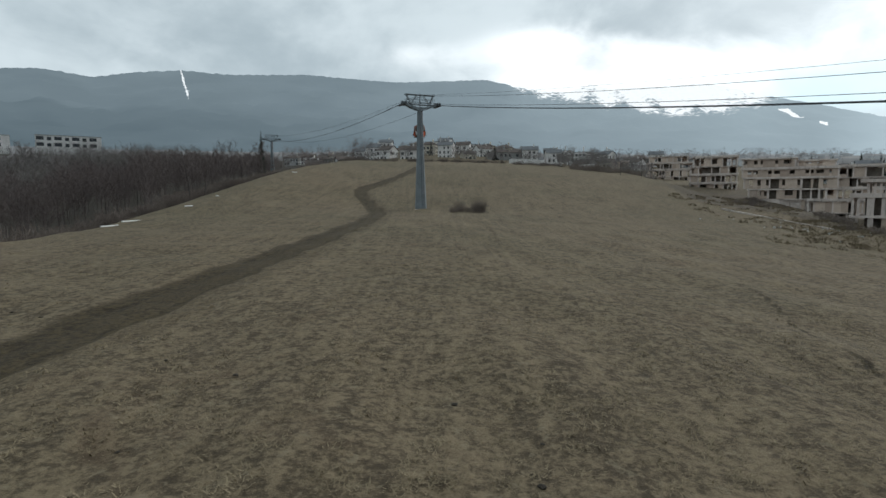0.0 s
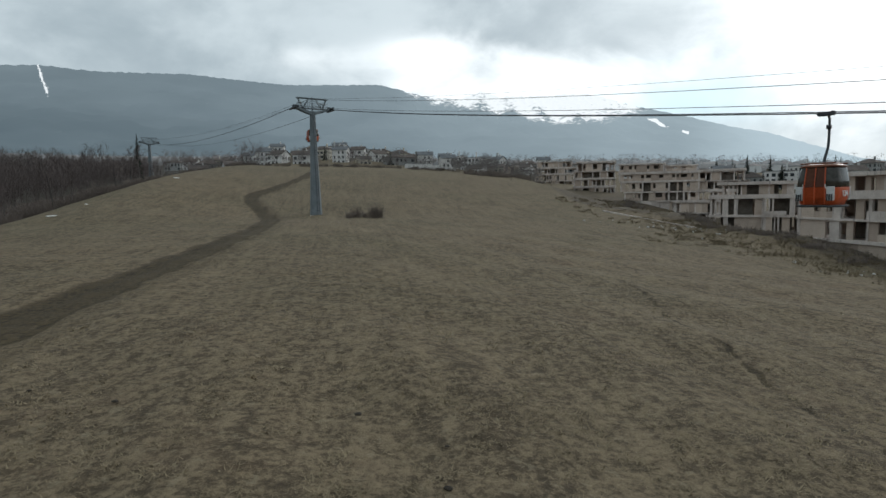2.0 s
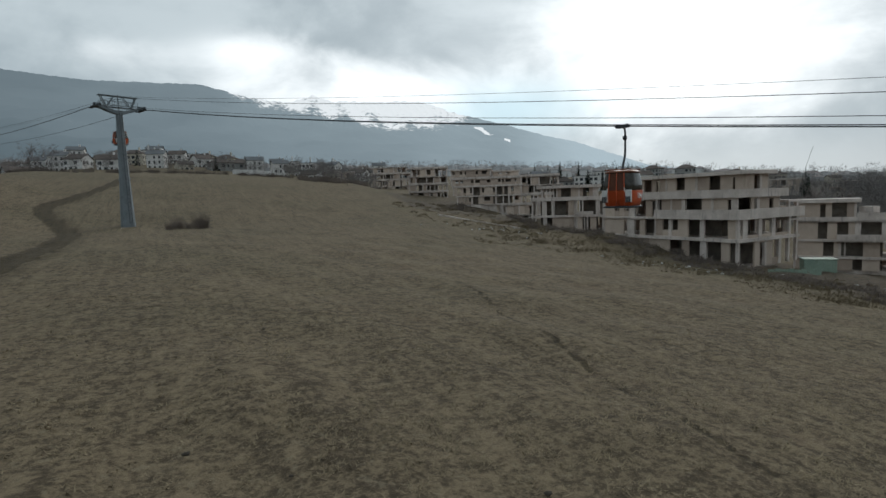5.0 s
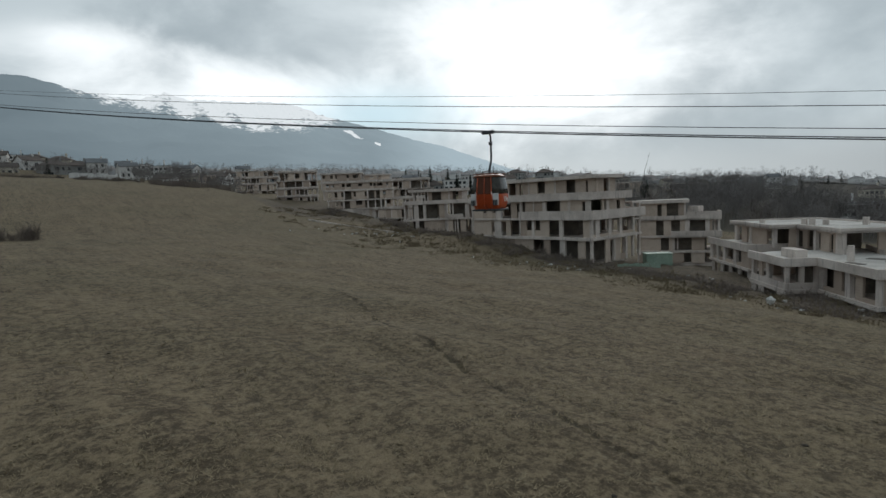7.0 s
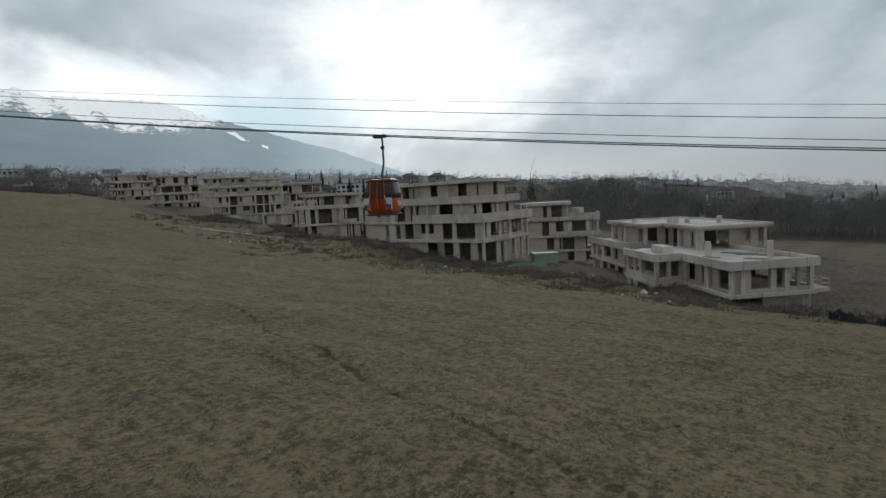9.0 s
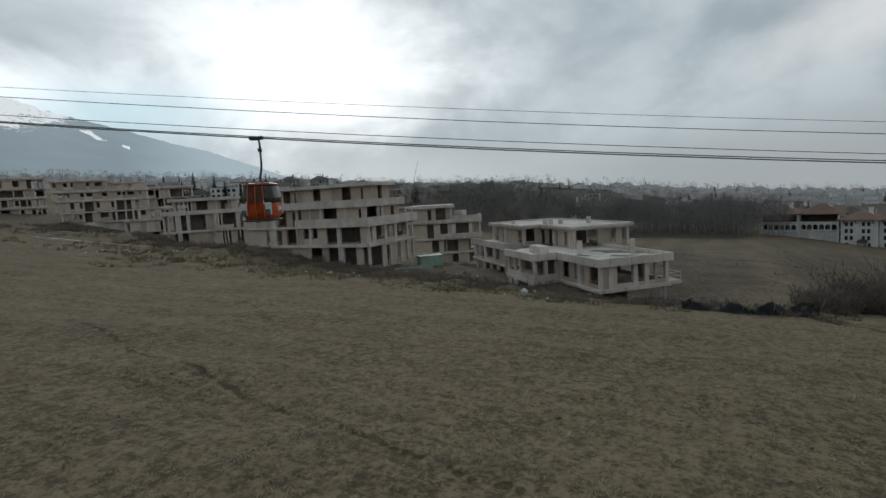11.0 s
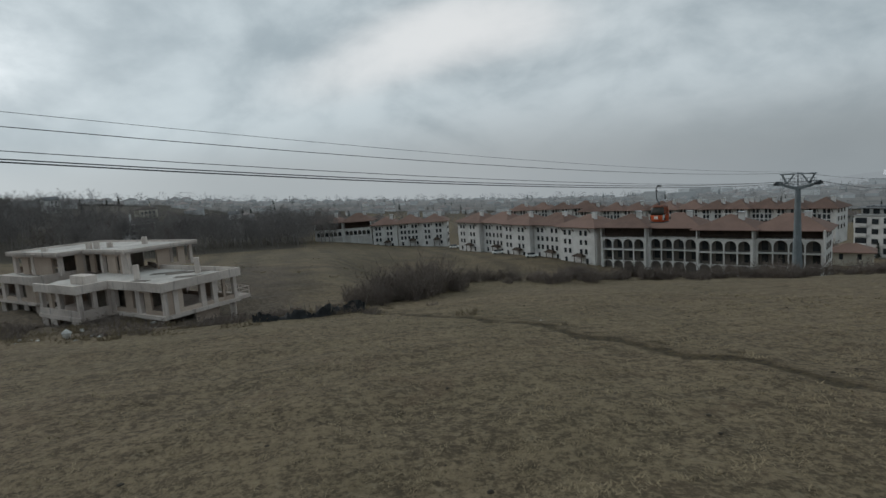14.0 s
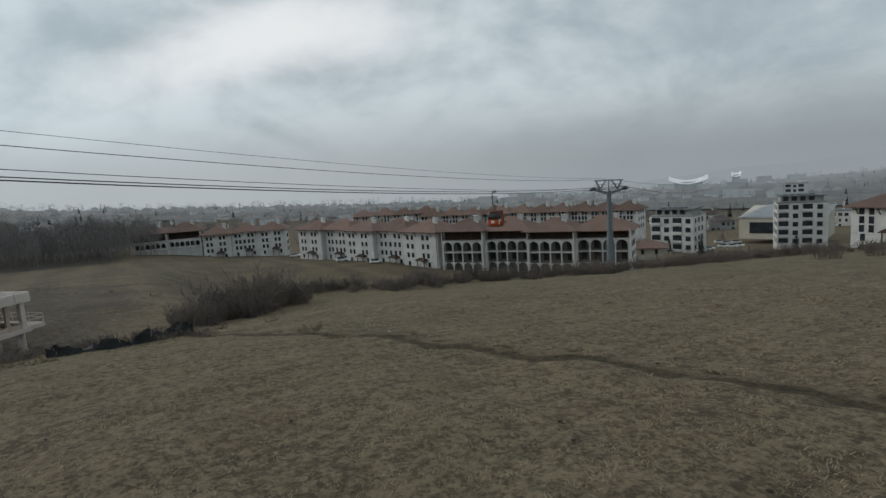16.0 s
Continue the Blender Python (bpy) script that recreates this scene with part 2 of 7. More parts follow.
def height(x, y):
    x, y = np.asarray(x, float), np.asarray(y, float)
    flatten = np.where(x > 0, np.interp(y, [45, 85, 115, 200, 400], [1, .5, .35, .5, .7]), 1.0)
    z = soft(y, YK, ZK, 8 + .12 * np.abs(y)) + flatten * soft(x, XK, CK, 4 + .06 * np.abs(x))
    drop = np.clip((x - 60) / 18, 0, 1)
    z = z - 10.0 * drop * drop * (3 - 2 * drop) * np.where(x > 0, 1 - flatten, 0) * np.clip((400 - x) / 200, 0, 1)
    ease = lambda v: np.clip(v, 0, 1) ** 2 * (3 - 2 * np.clip(v, 0, 1))
    z = z + np.interp(y, [45, 60, 72, 84, 106, 122, 144, 182, 250, 300], [0, .1, .7, 2.0, 3.4, 3.6, 3.2, 1.5, .6, 0]) * ease((-12 - x) / 26) * ease((x + 110) / 40)
    for bx, by, rise, wide, deep in BANKS:
        z = z + rise * np.exp(-((x - bx) / wide) ** 2 - ((y - by) / deep) ** 2)
    z = z - 3.2 * ease((x - 77) / 18) * ease((y - 15) / 15) * ease((120 - y) / 30) * ease((190 - x) / 60)
    r = np.hypot(x, y)
    az = np.degrees(np.arctan2(x, y))
    z = z - 0.55 * ease((x - 36) / 9) * ease((32 - y) / 14) * ease((y + 22) / 14) * ease((90 - x) / 20)
    edge = np.interp(az, [92, 105, 125, 140, 150, 160, 175], [66, 74, 82, 92, 112, 140, 150])
    side = ease((az - 93) / 9) * ease((178 - az) / 10)
    z = z + 7.0 * ease((r - 290) / 150) * ease((az + 24) / 14) * ease((58 - az) / 8)
    keep = 1 - np.interp(az, [93, 120, 140, 155], [0.75, 0.72, 0.6, 0.3]) * ease((r - 130) / 75)
    z = z - side * (3.2 * ease((r - edge) / 26) + 5.0 * ease((r - edge - 10) / 55)) * keep * ease((400 - r) / 130)
    far = r * np.tan(np.radians(np.interp(np.degrees(np.arctan2(x, y)), FAR_AZ, FAR_EL)))
    w = np.clip((r - 450) / 1100, 0, 1)
    w = w * w * (3 - 2 * w)
    return z * (1 - w) + far * w


def ground_z(x, y):
    return float(height(x, y))


TRACK = [(-13.4, 6), (-13.0, 12), (-12.7, 17.5), (-12.3, 22.5), (-11.7, 29), (-11.1, 37.4), (-10.6, 45.3), (-10.2, 57.4), (-10.2, 73), (-11.4, 90),
         (-14.4, 103), (-17.6, 114), (-18.3, 123), (-15.1, 138), (-10.8, 159), (-8, 185)]
RUT = [(10.6, 4), (10.9, 7.2), (11.3, 9.2), (12.4, 14.1), (14.9, 23.5), (17, 30)]
DITCH = [(52, -2), (43.3, -7.1), (33.5, -11.6), (29.5, -13.4), (24.9, -14.5), (17.8, -16.5), (13.2, -17.5), (9, -18.3), (-5, -21)]


def spline(points, n=14):
    """A smooth line through points (Catmull-Rom)."""
    p = np.array([points[0], *points, points[-1]], float)
    out = []
    for i in range(1, len(p) - 2):
        for t in np.linspace(0, 1, n, endpoint=False):
            out.append(0.5 * (2 * p[i] + (p[i + 1] - p[i - 1]) * t + (2 * p[i - 1] - 5 * p[i] + 4 * p[i + 1] - p[i + 2]) * t * t
                              + (3 * p[i] - p[i - 1] - 3 * p[i + 1] + p[i + 2]) * t ** 3))
    return np.array(out + [p[-1]])


def gap_to(line, x, y):
    """How far points lie from a line, and on which side (signed)."""
    best, side = np.full(x.shape, 1e9), np.zeros(x.shape)
    for a, b in zip(line, line[1:]):
        d = b - a
        t = np.clip(((x - a[0]) * d[0] + (y - a[1]) * d[1]) / (d @ d + 1e-9), 0, 1)
        px, py = x - a[0] - t * d[0], y - a[1] - t * d[1]
        g = np.hypot(px, py)
        s = np.sign(d[0] * py - d[1] * px)
        closer = g < best
        best, side = np.where(closer, g, best), np.where(closer, s, side)
    return best, best * side


def lumps(x, y, size, seed):
    """Smooth random relief of unit height."""
    r = np.random.RandomState(seed)
    out = np.zeros_like(x)
    for k in range(10):
        a, f, ph = r.uniform(0, math.tau), r.uniform(0.6, 1.8) / size, r.uniform(0, math.tau)
        out += np.sin((x * math.cos(a) + y * math.sin(a)) * f * math.tau + ph) / 3.2
    return out


def ground_look(n, place):
    attribute = lambda key: n.add("ShaderNodeAttribute", name=key).outputs["Fac"]
    soil, site, wood = attribute("soil"), attribute("site"), attribute("wood")
    broad, patch = n.noise(place, 0.035, 4.0, 0.6), n.noise(place, 0.22, 5.0, 0.6, 0.4)
    clump, blade = n.noise(place, 2.6, 4.0, 0.62), n.noise(place, 6.5, 5.0, 0.78)
    turned = n.add("ShaderNodeMapping")
    n.put(place, turned.inputs[0])
    turned.inputs["Rotation"].default_value = (0, 0, radians(10))
    turned.inputs["Scale"].default_value = (1.1, 0.05, 0.5)
    swath = n.noise(turned.outputs[0], 1.0, 4.0, 0.6)
    rows = n.add("ShaderNodeMapping")
    n.put(place, rows.inputs[0])
    rows.inputs["Rotation"].default_value = (0, 0, radians(15))
    rows.inputs["Scale"].default_value = (2.0, 0.10, 0.5)
    furrow = n.noise(rows.outputs[0], 1.0, 3.0, 0.6, 0.3)
    tuft = n.noise(place, 0.95, 4.0, 0.6, 0.5)
    fac = n.math("MULTIPLY", patch, 0.07)
    for layer, share in ((tuft, 0.10), (clump, 0.28), (blade, 0.40), (swath, 0.06), (furrow, 0.09)):
        fac = n.math("ADD", fac, n.math("MULTIPLY", layer, share))
    straw = n.mix(n.span(fac, 0.425, 0.575), (0.070, 0.051, 0.031), (0.228, 0.173, 0.107))
    green = n.mix(n.span(fac, 0.425, 0.58), (0.056, 0.044, 0.025), (0.190, 0.152, 0.091))
    colour = n.mix(n.span(broad, 0.40, 0.64, 0.1, 0.7), straw, green)
    rust = n.noise(place, 0.33, 4.0, 0.6, 0.7)
    colour = n.mix(n.span(rust, 0.56, 0.72, 0.0, 0.35), colour, (0.135, 0.090, 0.055))
    scuffs = n.math("ADD", n.math("MULTIPLY", n.noise(place, 1.25, 3.0, 0.55, 0.9), 0.72), n.math("MULTIPLY", patch, 0.28))
    colour = n.mix(n.span(scuffs, 0.61, 0.69, 0.0, 0.22), colour, (0.036, 0.030, 0.021))
    flecks = n.noise(place, 3.6, 2.0, 0.5, 0.4)
    colour = n.mix(n.span(flecks, 0.61, 0.70, 0.0, 0.5), colour, (0.25, 0.205, 0.135))
    earth = n.mix(n.span(n.math("ADD", n.math("MULTIPLY", clump, 0.5), n.math("MULTIPLY", blade, 0.5)), 0.40, 0.60), (0.024, 0.017, 0.008), (0.068, 0.049, 0.023))
    edge = n.math("ADD", soil, n.math("MULTIPLY", n.math("SUBTRACT", clump, 0.5), 0.9))
    colour = n.mix(n.span(edge, 0.25, 0.75, 0.0, 0.9), colour, earth)
    rubble = n.mix(n.span(n.noise(place, 1.9, 5.0, 0.7), 0.36, 0.64), (0.052, 0.040, 0.029), (0.140, 0.108, 0.078))
    edge = n.math("ADD", site, n.math("MULTIPLY", n.math("SUBTRACT", patch, 0.5), 0.8))
    colour = n.mix(n.span(edge, 0.3, 0.7, 0.0, 0.85), colour, rubble)
    colour = n.mix(n.span(wood, 0.2, 0.8, 0.0, 0.9), colour, n.mix(clump, (0.022, 0.019, 0.015), (0.055, 0.046, 0.034)))
    relief = n.math("ADD", n.math("MULTIPLY", clump, 0.40), n.math("ADD", n.math("MULTIPLY", blade, 0.40), n.math("MULTIPLY", swath, 0.12)))
    return colour, relief, 0.16


def ground_relief(x, y, dist):
    """The meadow's surface with its small swells."""
    near = np.clip(1 - dist / 260, 0, 1)
    return height(x, y) + near * (0.10 * lumps(x, y, 9, 3) + 0.025 * lumps(x, y, 3.2, 4))


def build_ground():
    az = np.radians(np.concatenate([np.arange(-50, 172, 0.27), np.arange(172, 310, 2.0)]))
    turns = len(az)
    radii = [0.0] + list(np.arange(3.0, 62, 0.24)) + list(np.geomspace(62.4, 4700, 190))
    rr, aa = np.meshgrid(radii[1:], az, indexing="ij")
    x, y = np.append(0.0, (rr * np.sin(aa)).ravel()), np.append(0.0, (rr * np.cos(aa)).ravel())
    z = height(x, y)
    dist = np.hypot(x, y)
    near = np.clip(1 - dist / 260, 0, 1)
    z = z + near * (0.10 * lumps(x, y, 9, 3) + 0.025 * lumps(x, y, 3.2, 4)) + np.clip(dist / 900, 0, 1) * lumps(x, y, 300, 5) * 1.0
    soil = np.zeros_like(x)
    close = dist < 240
    g, s = gap_to(spline(TRACK), x[close], y[close])
    s = s + 0.85 + 0.16 * lumps(x[close], y[close], 4.5, 51) + 0.10 * lumps(x[close], y[close], 1.6, 52)
    churned = np.clip((1.75 - np.abs(s - 0.75)) / 0.7, 0, 1) * (s > -2)
    wheel = np.maximum(np.exp(-((s - 1.15) / 0.55) ** 2), np.exp(-((s + 0.6) / 0.38) ** 2))
    worn = np.clip((2.9 - np.abs(s + 0.3)) / 1.2, 0, 1)
    soil[close] = np.maximum(np.maximum(0.40 * worn, 0.66 * np.clip((s + 0.9) / 0.6, 0, 1) * churned), 1.2 * wheel * np.where(s > 0.3, 1.0, 0.7))
    z[close] -= 0.07 * wheel + 0.05 * churned
    g, s = gap_to(spline(RUT), x[close], y[close])
    cut = np.exp(-((s + 0.1 * lumps(x[close], y[close], 2.2, 7) + 0.05 * lumps(x[close], y[close], 0.7, 55)) / 0.12) ** 2) * np.clip(0.65 + 0.8 * lumps(x[close], y[close], 1.7, 8), 0.0, 1)
    soil[close] = np.maximum(soil[close], cut * 1.6)
    z[close] -= 0.035 * cut
    cut = np.exp(-((s + 1.5) / 0.3) ** 2) * np.clip(0.2 + lumps(x[close], y[close], 3.1, 18), 0, 1)
    soil[close] = np.maximum(soil[close], cut * 0.4)
    z[close] -= 0.03 * cut
    g, s = gap_to(spline(DITCH), x[close], y[close])
    s = s + 0.3 * lumps(x[close], y[close], 5, 19) + 0.12 * lumps(x[close], y[close], 1.4, 53)
    cut = np.maximum(np.exp(-(s / 0.42) ** 2), 0.7 * np.exp(-((s - 1.25) / 0.3) ** 2) * np.clip(0.4 + lumps(x[close], y[close], 4.2, 54), 0, 1))
    soil[close] = np.maximum(soil[close], np.maximum(cut * (1.25 + 0.5 * lumps(x[close], y[close], 2.5, 9)), 0.42 * np.exp(-((s - .5) / 1.5) ** 2)))
    z[close] -= 0.07 * cut
    edge = np.interp(y, [-10, 15, 30, 45, 70, 100, 118, 150, 230], [44, 46.5, 52, 57, 58, 56, 50, 56, 70])
    site = np.clip((x - edge) / 5, 0, 1) * np.clip((128 - x) / 15, 0, 1) * np.clip((y + 6) / 12, 0, 1) * np.clip((230 - y) / 30, 0, 1)
    site = site * np.interp(y, [-10, 20, 60, 110, 200], [1, 1, .9, .8, .5])
    z += site * near * 0.25 * lumps(x, y, 5, 12)
    head = np.degrees(np.arctan2(x, y))
    wood = np.clip((-44 - x) / 5, 0, 1) * (dist < 1500) + np.clip((head - 56) / 4, 0, 1) * np.clip((94 - head) / 4, 0, 1) * np.clip((dist - 205) / 20, 0, 1) + np.clip((dist - 420) / 300, 0, 1) * 0.75
    fallow = np.clip((head - 72) / 10, 0, 1) * np.clip((138 - head) / 12, 0, 1) * np.clip((dist - 54 - 30 * np.clip((head - 96) / 12, 0, 1)) / 16, 0, 1) * np.clip((300 - dist) / 60, 0, 1)
    wood = np.maximum(wood, fallow * (0.40 + 0.12 * lumps(x, y, 14, 33)))
    faces = [(0, 1 + (k + 1) % turns, 1 + k) for k in range(turns)]
    idx = 1 + np.arange((len(radii) - 1) * turns).reshape(-1, turns)
    nxt = np.roll(idx, -1, 1)
    faces += np.stack([idx[:-1], nxt[:-1], nxt[1:], idx[1:]], -1).reshape(-1, 4).tolist()
    data = bpy.data.meshes.new("ground")
    data.from_pydata(np.stack([x, y, z], -1).tolist(), [], faces)
    for key, values in (("soil", soil), ("site", site), ("wood", np.clip(wood, 0, 1))):
        data.attributes.new(key, "FLOAT", "POINT").data.foreach_set("value", values.astype(np.float32))
    data.polygons.foreach_set("use_smooth", [True] * len(data.polygons))
    data.flip_normals() if data.polygons[5].normal.z < 0 else None
    data.materials.append(material("dry_meadow", ground_look, 1.0))
    tagged(new("ground", data), "dry winter meadow with dirt track and wheel ruts", "ground", kind="structure")


build_ground()


# ---- the mountain behind the town ----
SKY_AZ = [-70, -50, -38.2, -35.6, -31.9, -28.7, -25, -21.1, -13.8, -4.9, 4.2, 8.2, 12.1, 14.4, 16.2, 18.5, 21, 24.4, 25.4, 28.6, 33.6, 38.1,
          40.6, 47.3, 54, 62]
SKY_EL = [9, 9.6, 10.2, 10.5, 10.2, 10.9, 11.4, 11.3, 11.7, 11.2, 11.4, 10.4, 9.9, 10.6, 10.1, 10.1, 10.0, 10.0, 9.9, 8.75, 7.4, 6.0, 5.4,
          2.8, 1.6, 0.2]

SNOW_AZ, SNOW_EL = [5, 7, 10, 14, 18, 22, 25, 29, 32], [11.5, 10.7, 9.7, 9.05, 8.45, 7.4, 7.45, 7.9, 8.3]


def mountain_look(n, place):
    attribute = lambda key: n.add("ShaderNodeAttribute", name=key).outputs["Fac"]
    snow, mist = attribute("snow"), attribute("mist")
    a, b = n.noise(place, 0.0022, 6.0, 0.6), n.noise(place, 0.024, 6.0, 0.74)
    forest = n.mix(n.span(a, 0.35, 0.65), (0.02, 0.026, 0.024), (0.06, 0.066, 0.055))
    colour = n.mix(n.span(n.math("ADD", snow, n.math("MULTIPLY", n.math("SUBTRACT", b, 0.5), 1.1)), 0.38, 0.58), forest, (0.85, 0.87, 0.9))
    # emission paints the haze over the forest, and extra brightness onto the snow
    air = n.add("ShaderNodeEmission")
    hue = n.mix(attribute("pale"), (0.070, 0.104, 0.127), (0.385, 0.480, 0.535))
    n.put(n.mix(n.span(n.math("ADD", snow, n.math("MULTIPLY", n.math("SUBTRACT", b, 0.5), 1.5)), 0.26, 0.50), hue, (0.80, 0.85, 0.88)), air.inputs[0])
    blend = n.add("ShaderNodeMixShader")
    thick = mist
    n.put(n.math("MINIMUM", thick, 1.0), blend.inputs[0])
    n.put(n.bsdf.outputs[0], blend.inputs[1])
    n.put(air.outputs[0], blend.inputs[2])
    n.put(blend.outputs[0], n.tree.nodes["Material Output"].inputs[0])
    return colour, None, 0


def build_mountain():
    """A range of wooded hills with one snowy summit, so far off that it stands as the backdrop."""
    na, nr = 1300, 90
    az, t = np.linspace(-70, 62, na), np.linspace(0, 1, nr)
    A, T = np.meshgrid(az, t, indexing="ij")
    r = 2300 + 2100 * T
    x, y = r * np.sin(np.radians(A)), r * np.cos(np.radians(A))
    top = np.interp(A, SKY_AZ, SKY_EL)
    foot = np.interp(A, FAR_AZ, FAR_EL) - 0.7
    spurs = lumps(x, y, 900, 21) * 0.5 + lumps(x, y, 380, 22) * 0.35 + lumps(x, y, 150, 23) * 0.2
    crag = np.clip(np.interp(A, [5.5, 8, 29, 32], [0, 1, 1, 0]), 0, 1)
    rise = foot + (top - foot) * (T ** 0.85) + spurs * np.sin(np.pi * np.clip(T, 0, 1)) * 0.55
    rise += (lumps(x, y, 90, 24) * 0.035 + lumps(x, y, 40, 25) * 0.015) * (0.8 + crag) * T
    rise = np.where(T > 0.97, np.minimum(rise, top + 0.15), rise)
    z = r * np.tan(np.radians(rise))
    streak = lumps(x * 1.0 + y * 0.35, y * 0.16, 80, 26) * 0.55 + lumps(x, y, 70, 27) * 0.35
    over = rise - np.interp(A, SNOW_AZ, SNOW_EL)
    snow = crag * np.clip(0.44 + 0.20 * over + streak * 0.26, 0, 1) * np.clip(over + 0.9, 0, 1)
    snow = np.maximum(snow, np.exp(-((A + 25.0 - (1 - T) * 1.6) / 0.10) ** 2) * np.clip((T - 0.62) * 7, 0, 0.66))
    snow = np.maximum(snow, 0.8 * ((np.abs(A - 31.4 - (0.78 - T) * 9) < 0.4) & (np.abs(T - 0.76) < 0.07)))
    snow = np.maximum(snow, 0.7 * ((np.abs(A - 34.0) < 0.3) & (np.abs(T - 0.66) < 0.02)))
    # share and paleness of the painted haze, paler behind the front spur
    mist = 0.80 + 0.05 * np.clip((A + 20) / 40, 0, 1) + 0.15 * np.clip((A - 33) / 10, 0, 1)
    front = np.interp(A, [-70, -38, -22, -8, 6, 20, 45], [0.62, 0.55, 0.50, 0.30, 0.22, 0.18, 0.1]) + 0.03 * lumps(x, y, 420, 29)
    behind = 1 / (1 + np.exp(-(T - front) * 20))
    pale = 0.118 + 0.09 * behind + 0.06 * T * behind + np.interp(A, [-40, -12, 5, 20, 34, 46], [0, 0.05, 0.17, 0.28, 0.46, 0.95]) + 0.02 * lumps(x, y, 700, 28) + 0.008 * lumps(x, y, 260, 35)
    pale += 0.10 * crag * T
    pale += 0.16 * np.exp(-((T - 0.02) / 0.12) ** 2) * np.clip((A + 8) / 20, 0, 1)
    idx = np.arange(na * nr).reshape(na, nr)
    faces = np.stack([idx[:-1, :-1], idx[1:, :-1], idx[1:, 1:], idx[:-1, 1:]], -1).reshape(-1, 4)
    data = bpy.data.meshes.new("backdrop")
    data.from_pydata(np.stack([x, y, z], -1).reshape(-1, 3).tolist(), [], faces.tolist())
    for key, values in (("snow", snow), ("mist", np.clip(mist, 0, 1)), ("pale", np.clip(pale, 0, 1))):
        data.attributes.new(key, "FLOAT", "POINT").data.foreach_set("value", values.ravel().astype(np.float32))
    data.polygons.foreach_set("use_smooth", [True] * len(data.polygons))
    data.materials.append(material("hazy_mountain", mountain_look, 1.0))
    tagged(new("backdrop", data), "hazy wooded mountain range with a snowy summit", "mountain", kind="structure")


build_mountain()


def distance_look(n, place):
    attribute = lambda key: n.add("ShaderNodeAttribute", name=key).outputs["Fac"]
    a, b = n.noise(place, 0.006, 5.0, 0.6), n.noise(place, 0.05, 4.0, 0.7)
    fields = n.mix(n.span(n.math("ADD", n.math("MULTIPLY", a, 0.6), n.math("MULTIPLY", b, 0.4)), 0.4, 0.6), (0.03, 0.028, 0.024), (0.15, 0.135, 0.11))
    # the fields' haze is a constant glow mixed over their colour
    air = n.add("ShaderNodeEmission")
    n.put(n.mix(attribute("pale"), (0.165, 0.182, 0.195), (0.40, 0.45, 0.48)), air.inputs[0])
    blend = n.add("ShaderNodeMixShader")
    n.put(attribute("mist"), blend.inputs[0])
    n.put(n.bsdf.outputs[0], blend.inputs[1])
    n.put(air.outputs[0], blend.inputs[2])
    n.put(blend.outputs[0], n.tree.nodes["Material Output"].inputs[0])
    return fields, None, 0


def build_distance():
    """Hazy fields and low hills past the town, far enough to stand as the backdrop."""
    az, radii = np.linspace(-62, 176, 500), np.geomspace(640, 4300, 60)
    A, r = np.meshgrid(az, radii, indexing="ij")
    x, y = r * np.sin(np.radians(A)), r * np.cos(np.radians(A))
    z = height(x, y) + 1.0 + np.clip((r - 640) / 300, 0, 1) * (1.5 + 1.0 * lumps(x, y, 300, 5))
    hill = np.interp(A, [-62, 124, 138, 150, 166, 176], [0, 0, 0.3, 1.3, 1.6, 1.6]) + 0.10 * lumps(x, y, 700, 44)
    z = z + r * np.radians(hill) * np.clip((r - 1500) / 2200, 0, 1) ** 1.3 * (A > 100)
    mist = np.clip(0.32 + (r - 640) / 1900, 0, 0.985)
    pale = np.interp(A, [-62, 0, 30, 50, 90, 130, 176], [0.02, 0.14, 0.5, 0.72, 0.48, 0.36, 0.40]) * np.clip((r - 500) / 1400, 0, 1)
    idx = np.arange(A.size).reshape(A.shape)
    faces = np.stack([idx[:-1, :-1], idx[1:, :-1], idx[1:, 1:], idx[:-1, 1:]], -1).reshape(-1, 4)
    data = bpy.data.meshes.new("backdrop")
    data.from_pydata(np.stack([x, y, z], -1).reshape(-1, 3).tolist(), [], faces.tolist())
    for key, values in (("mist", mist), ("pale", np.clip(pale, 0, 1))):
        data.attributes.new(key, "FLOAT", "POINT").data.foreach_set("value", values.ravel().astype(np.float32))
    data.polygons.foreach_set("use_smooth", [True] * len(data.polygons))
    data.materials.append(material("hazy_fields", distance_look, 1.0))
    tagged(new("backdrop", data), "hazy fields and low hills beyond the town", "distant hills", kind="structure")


build_distance()


# ---- the gondola lift ----
ALONG, ACROSS = Vector((0.3975, -0.9176, 0)), Vector((0.9176, 0.3975, 0))   # downhill along the line; away from the eye
GAUGE = 3.1
LINE_TURN = math.degrees(math.atan2(ALONG.y, ALONG.x))


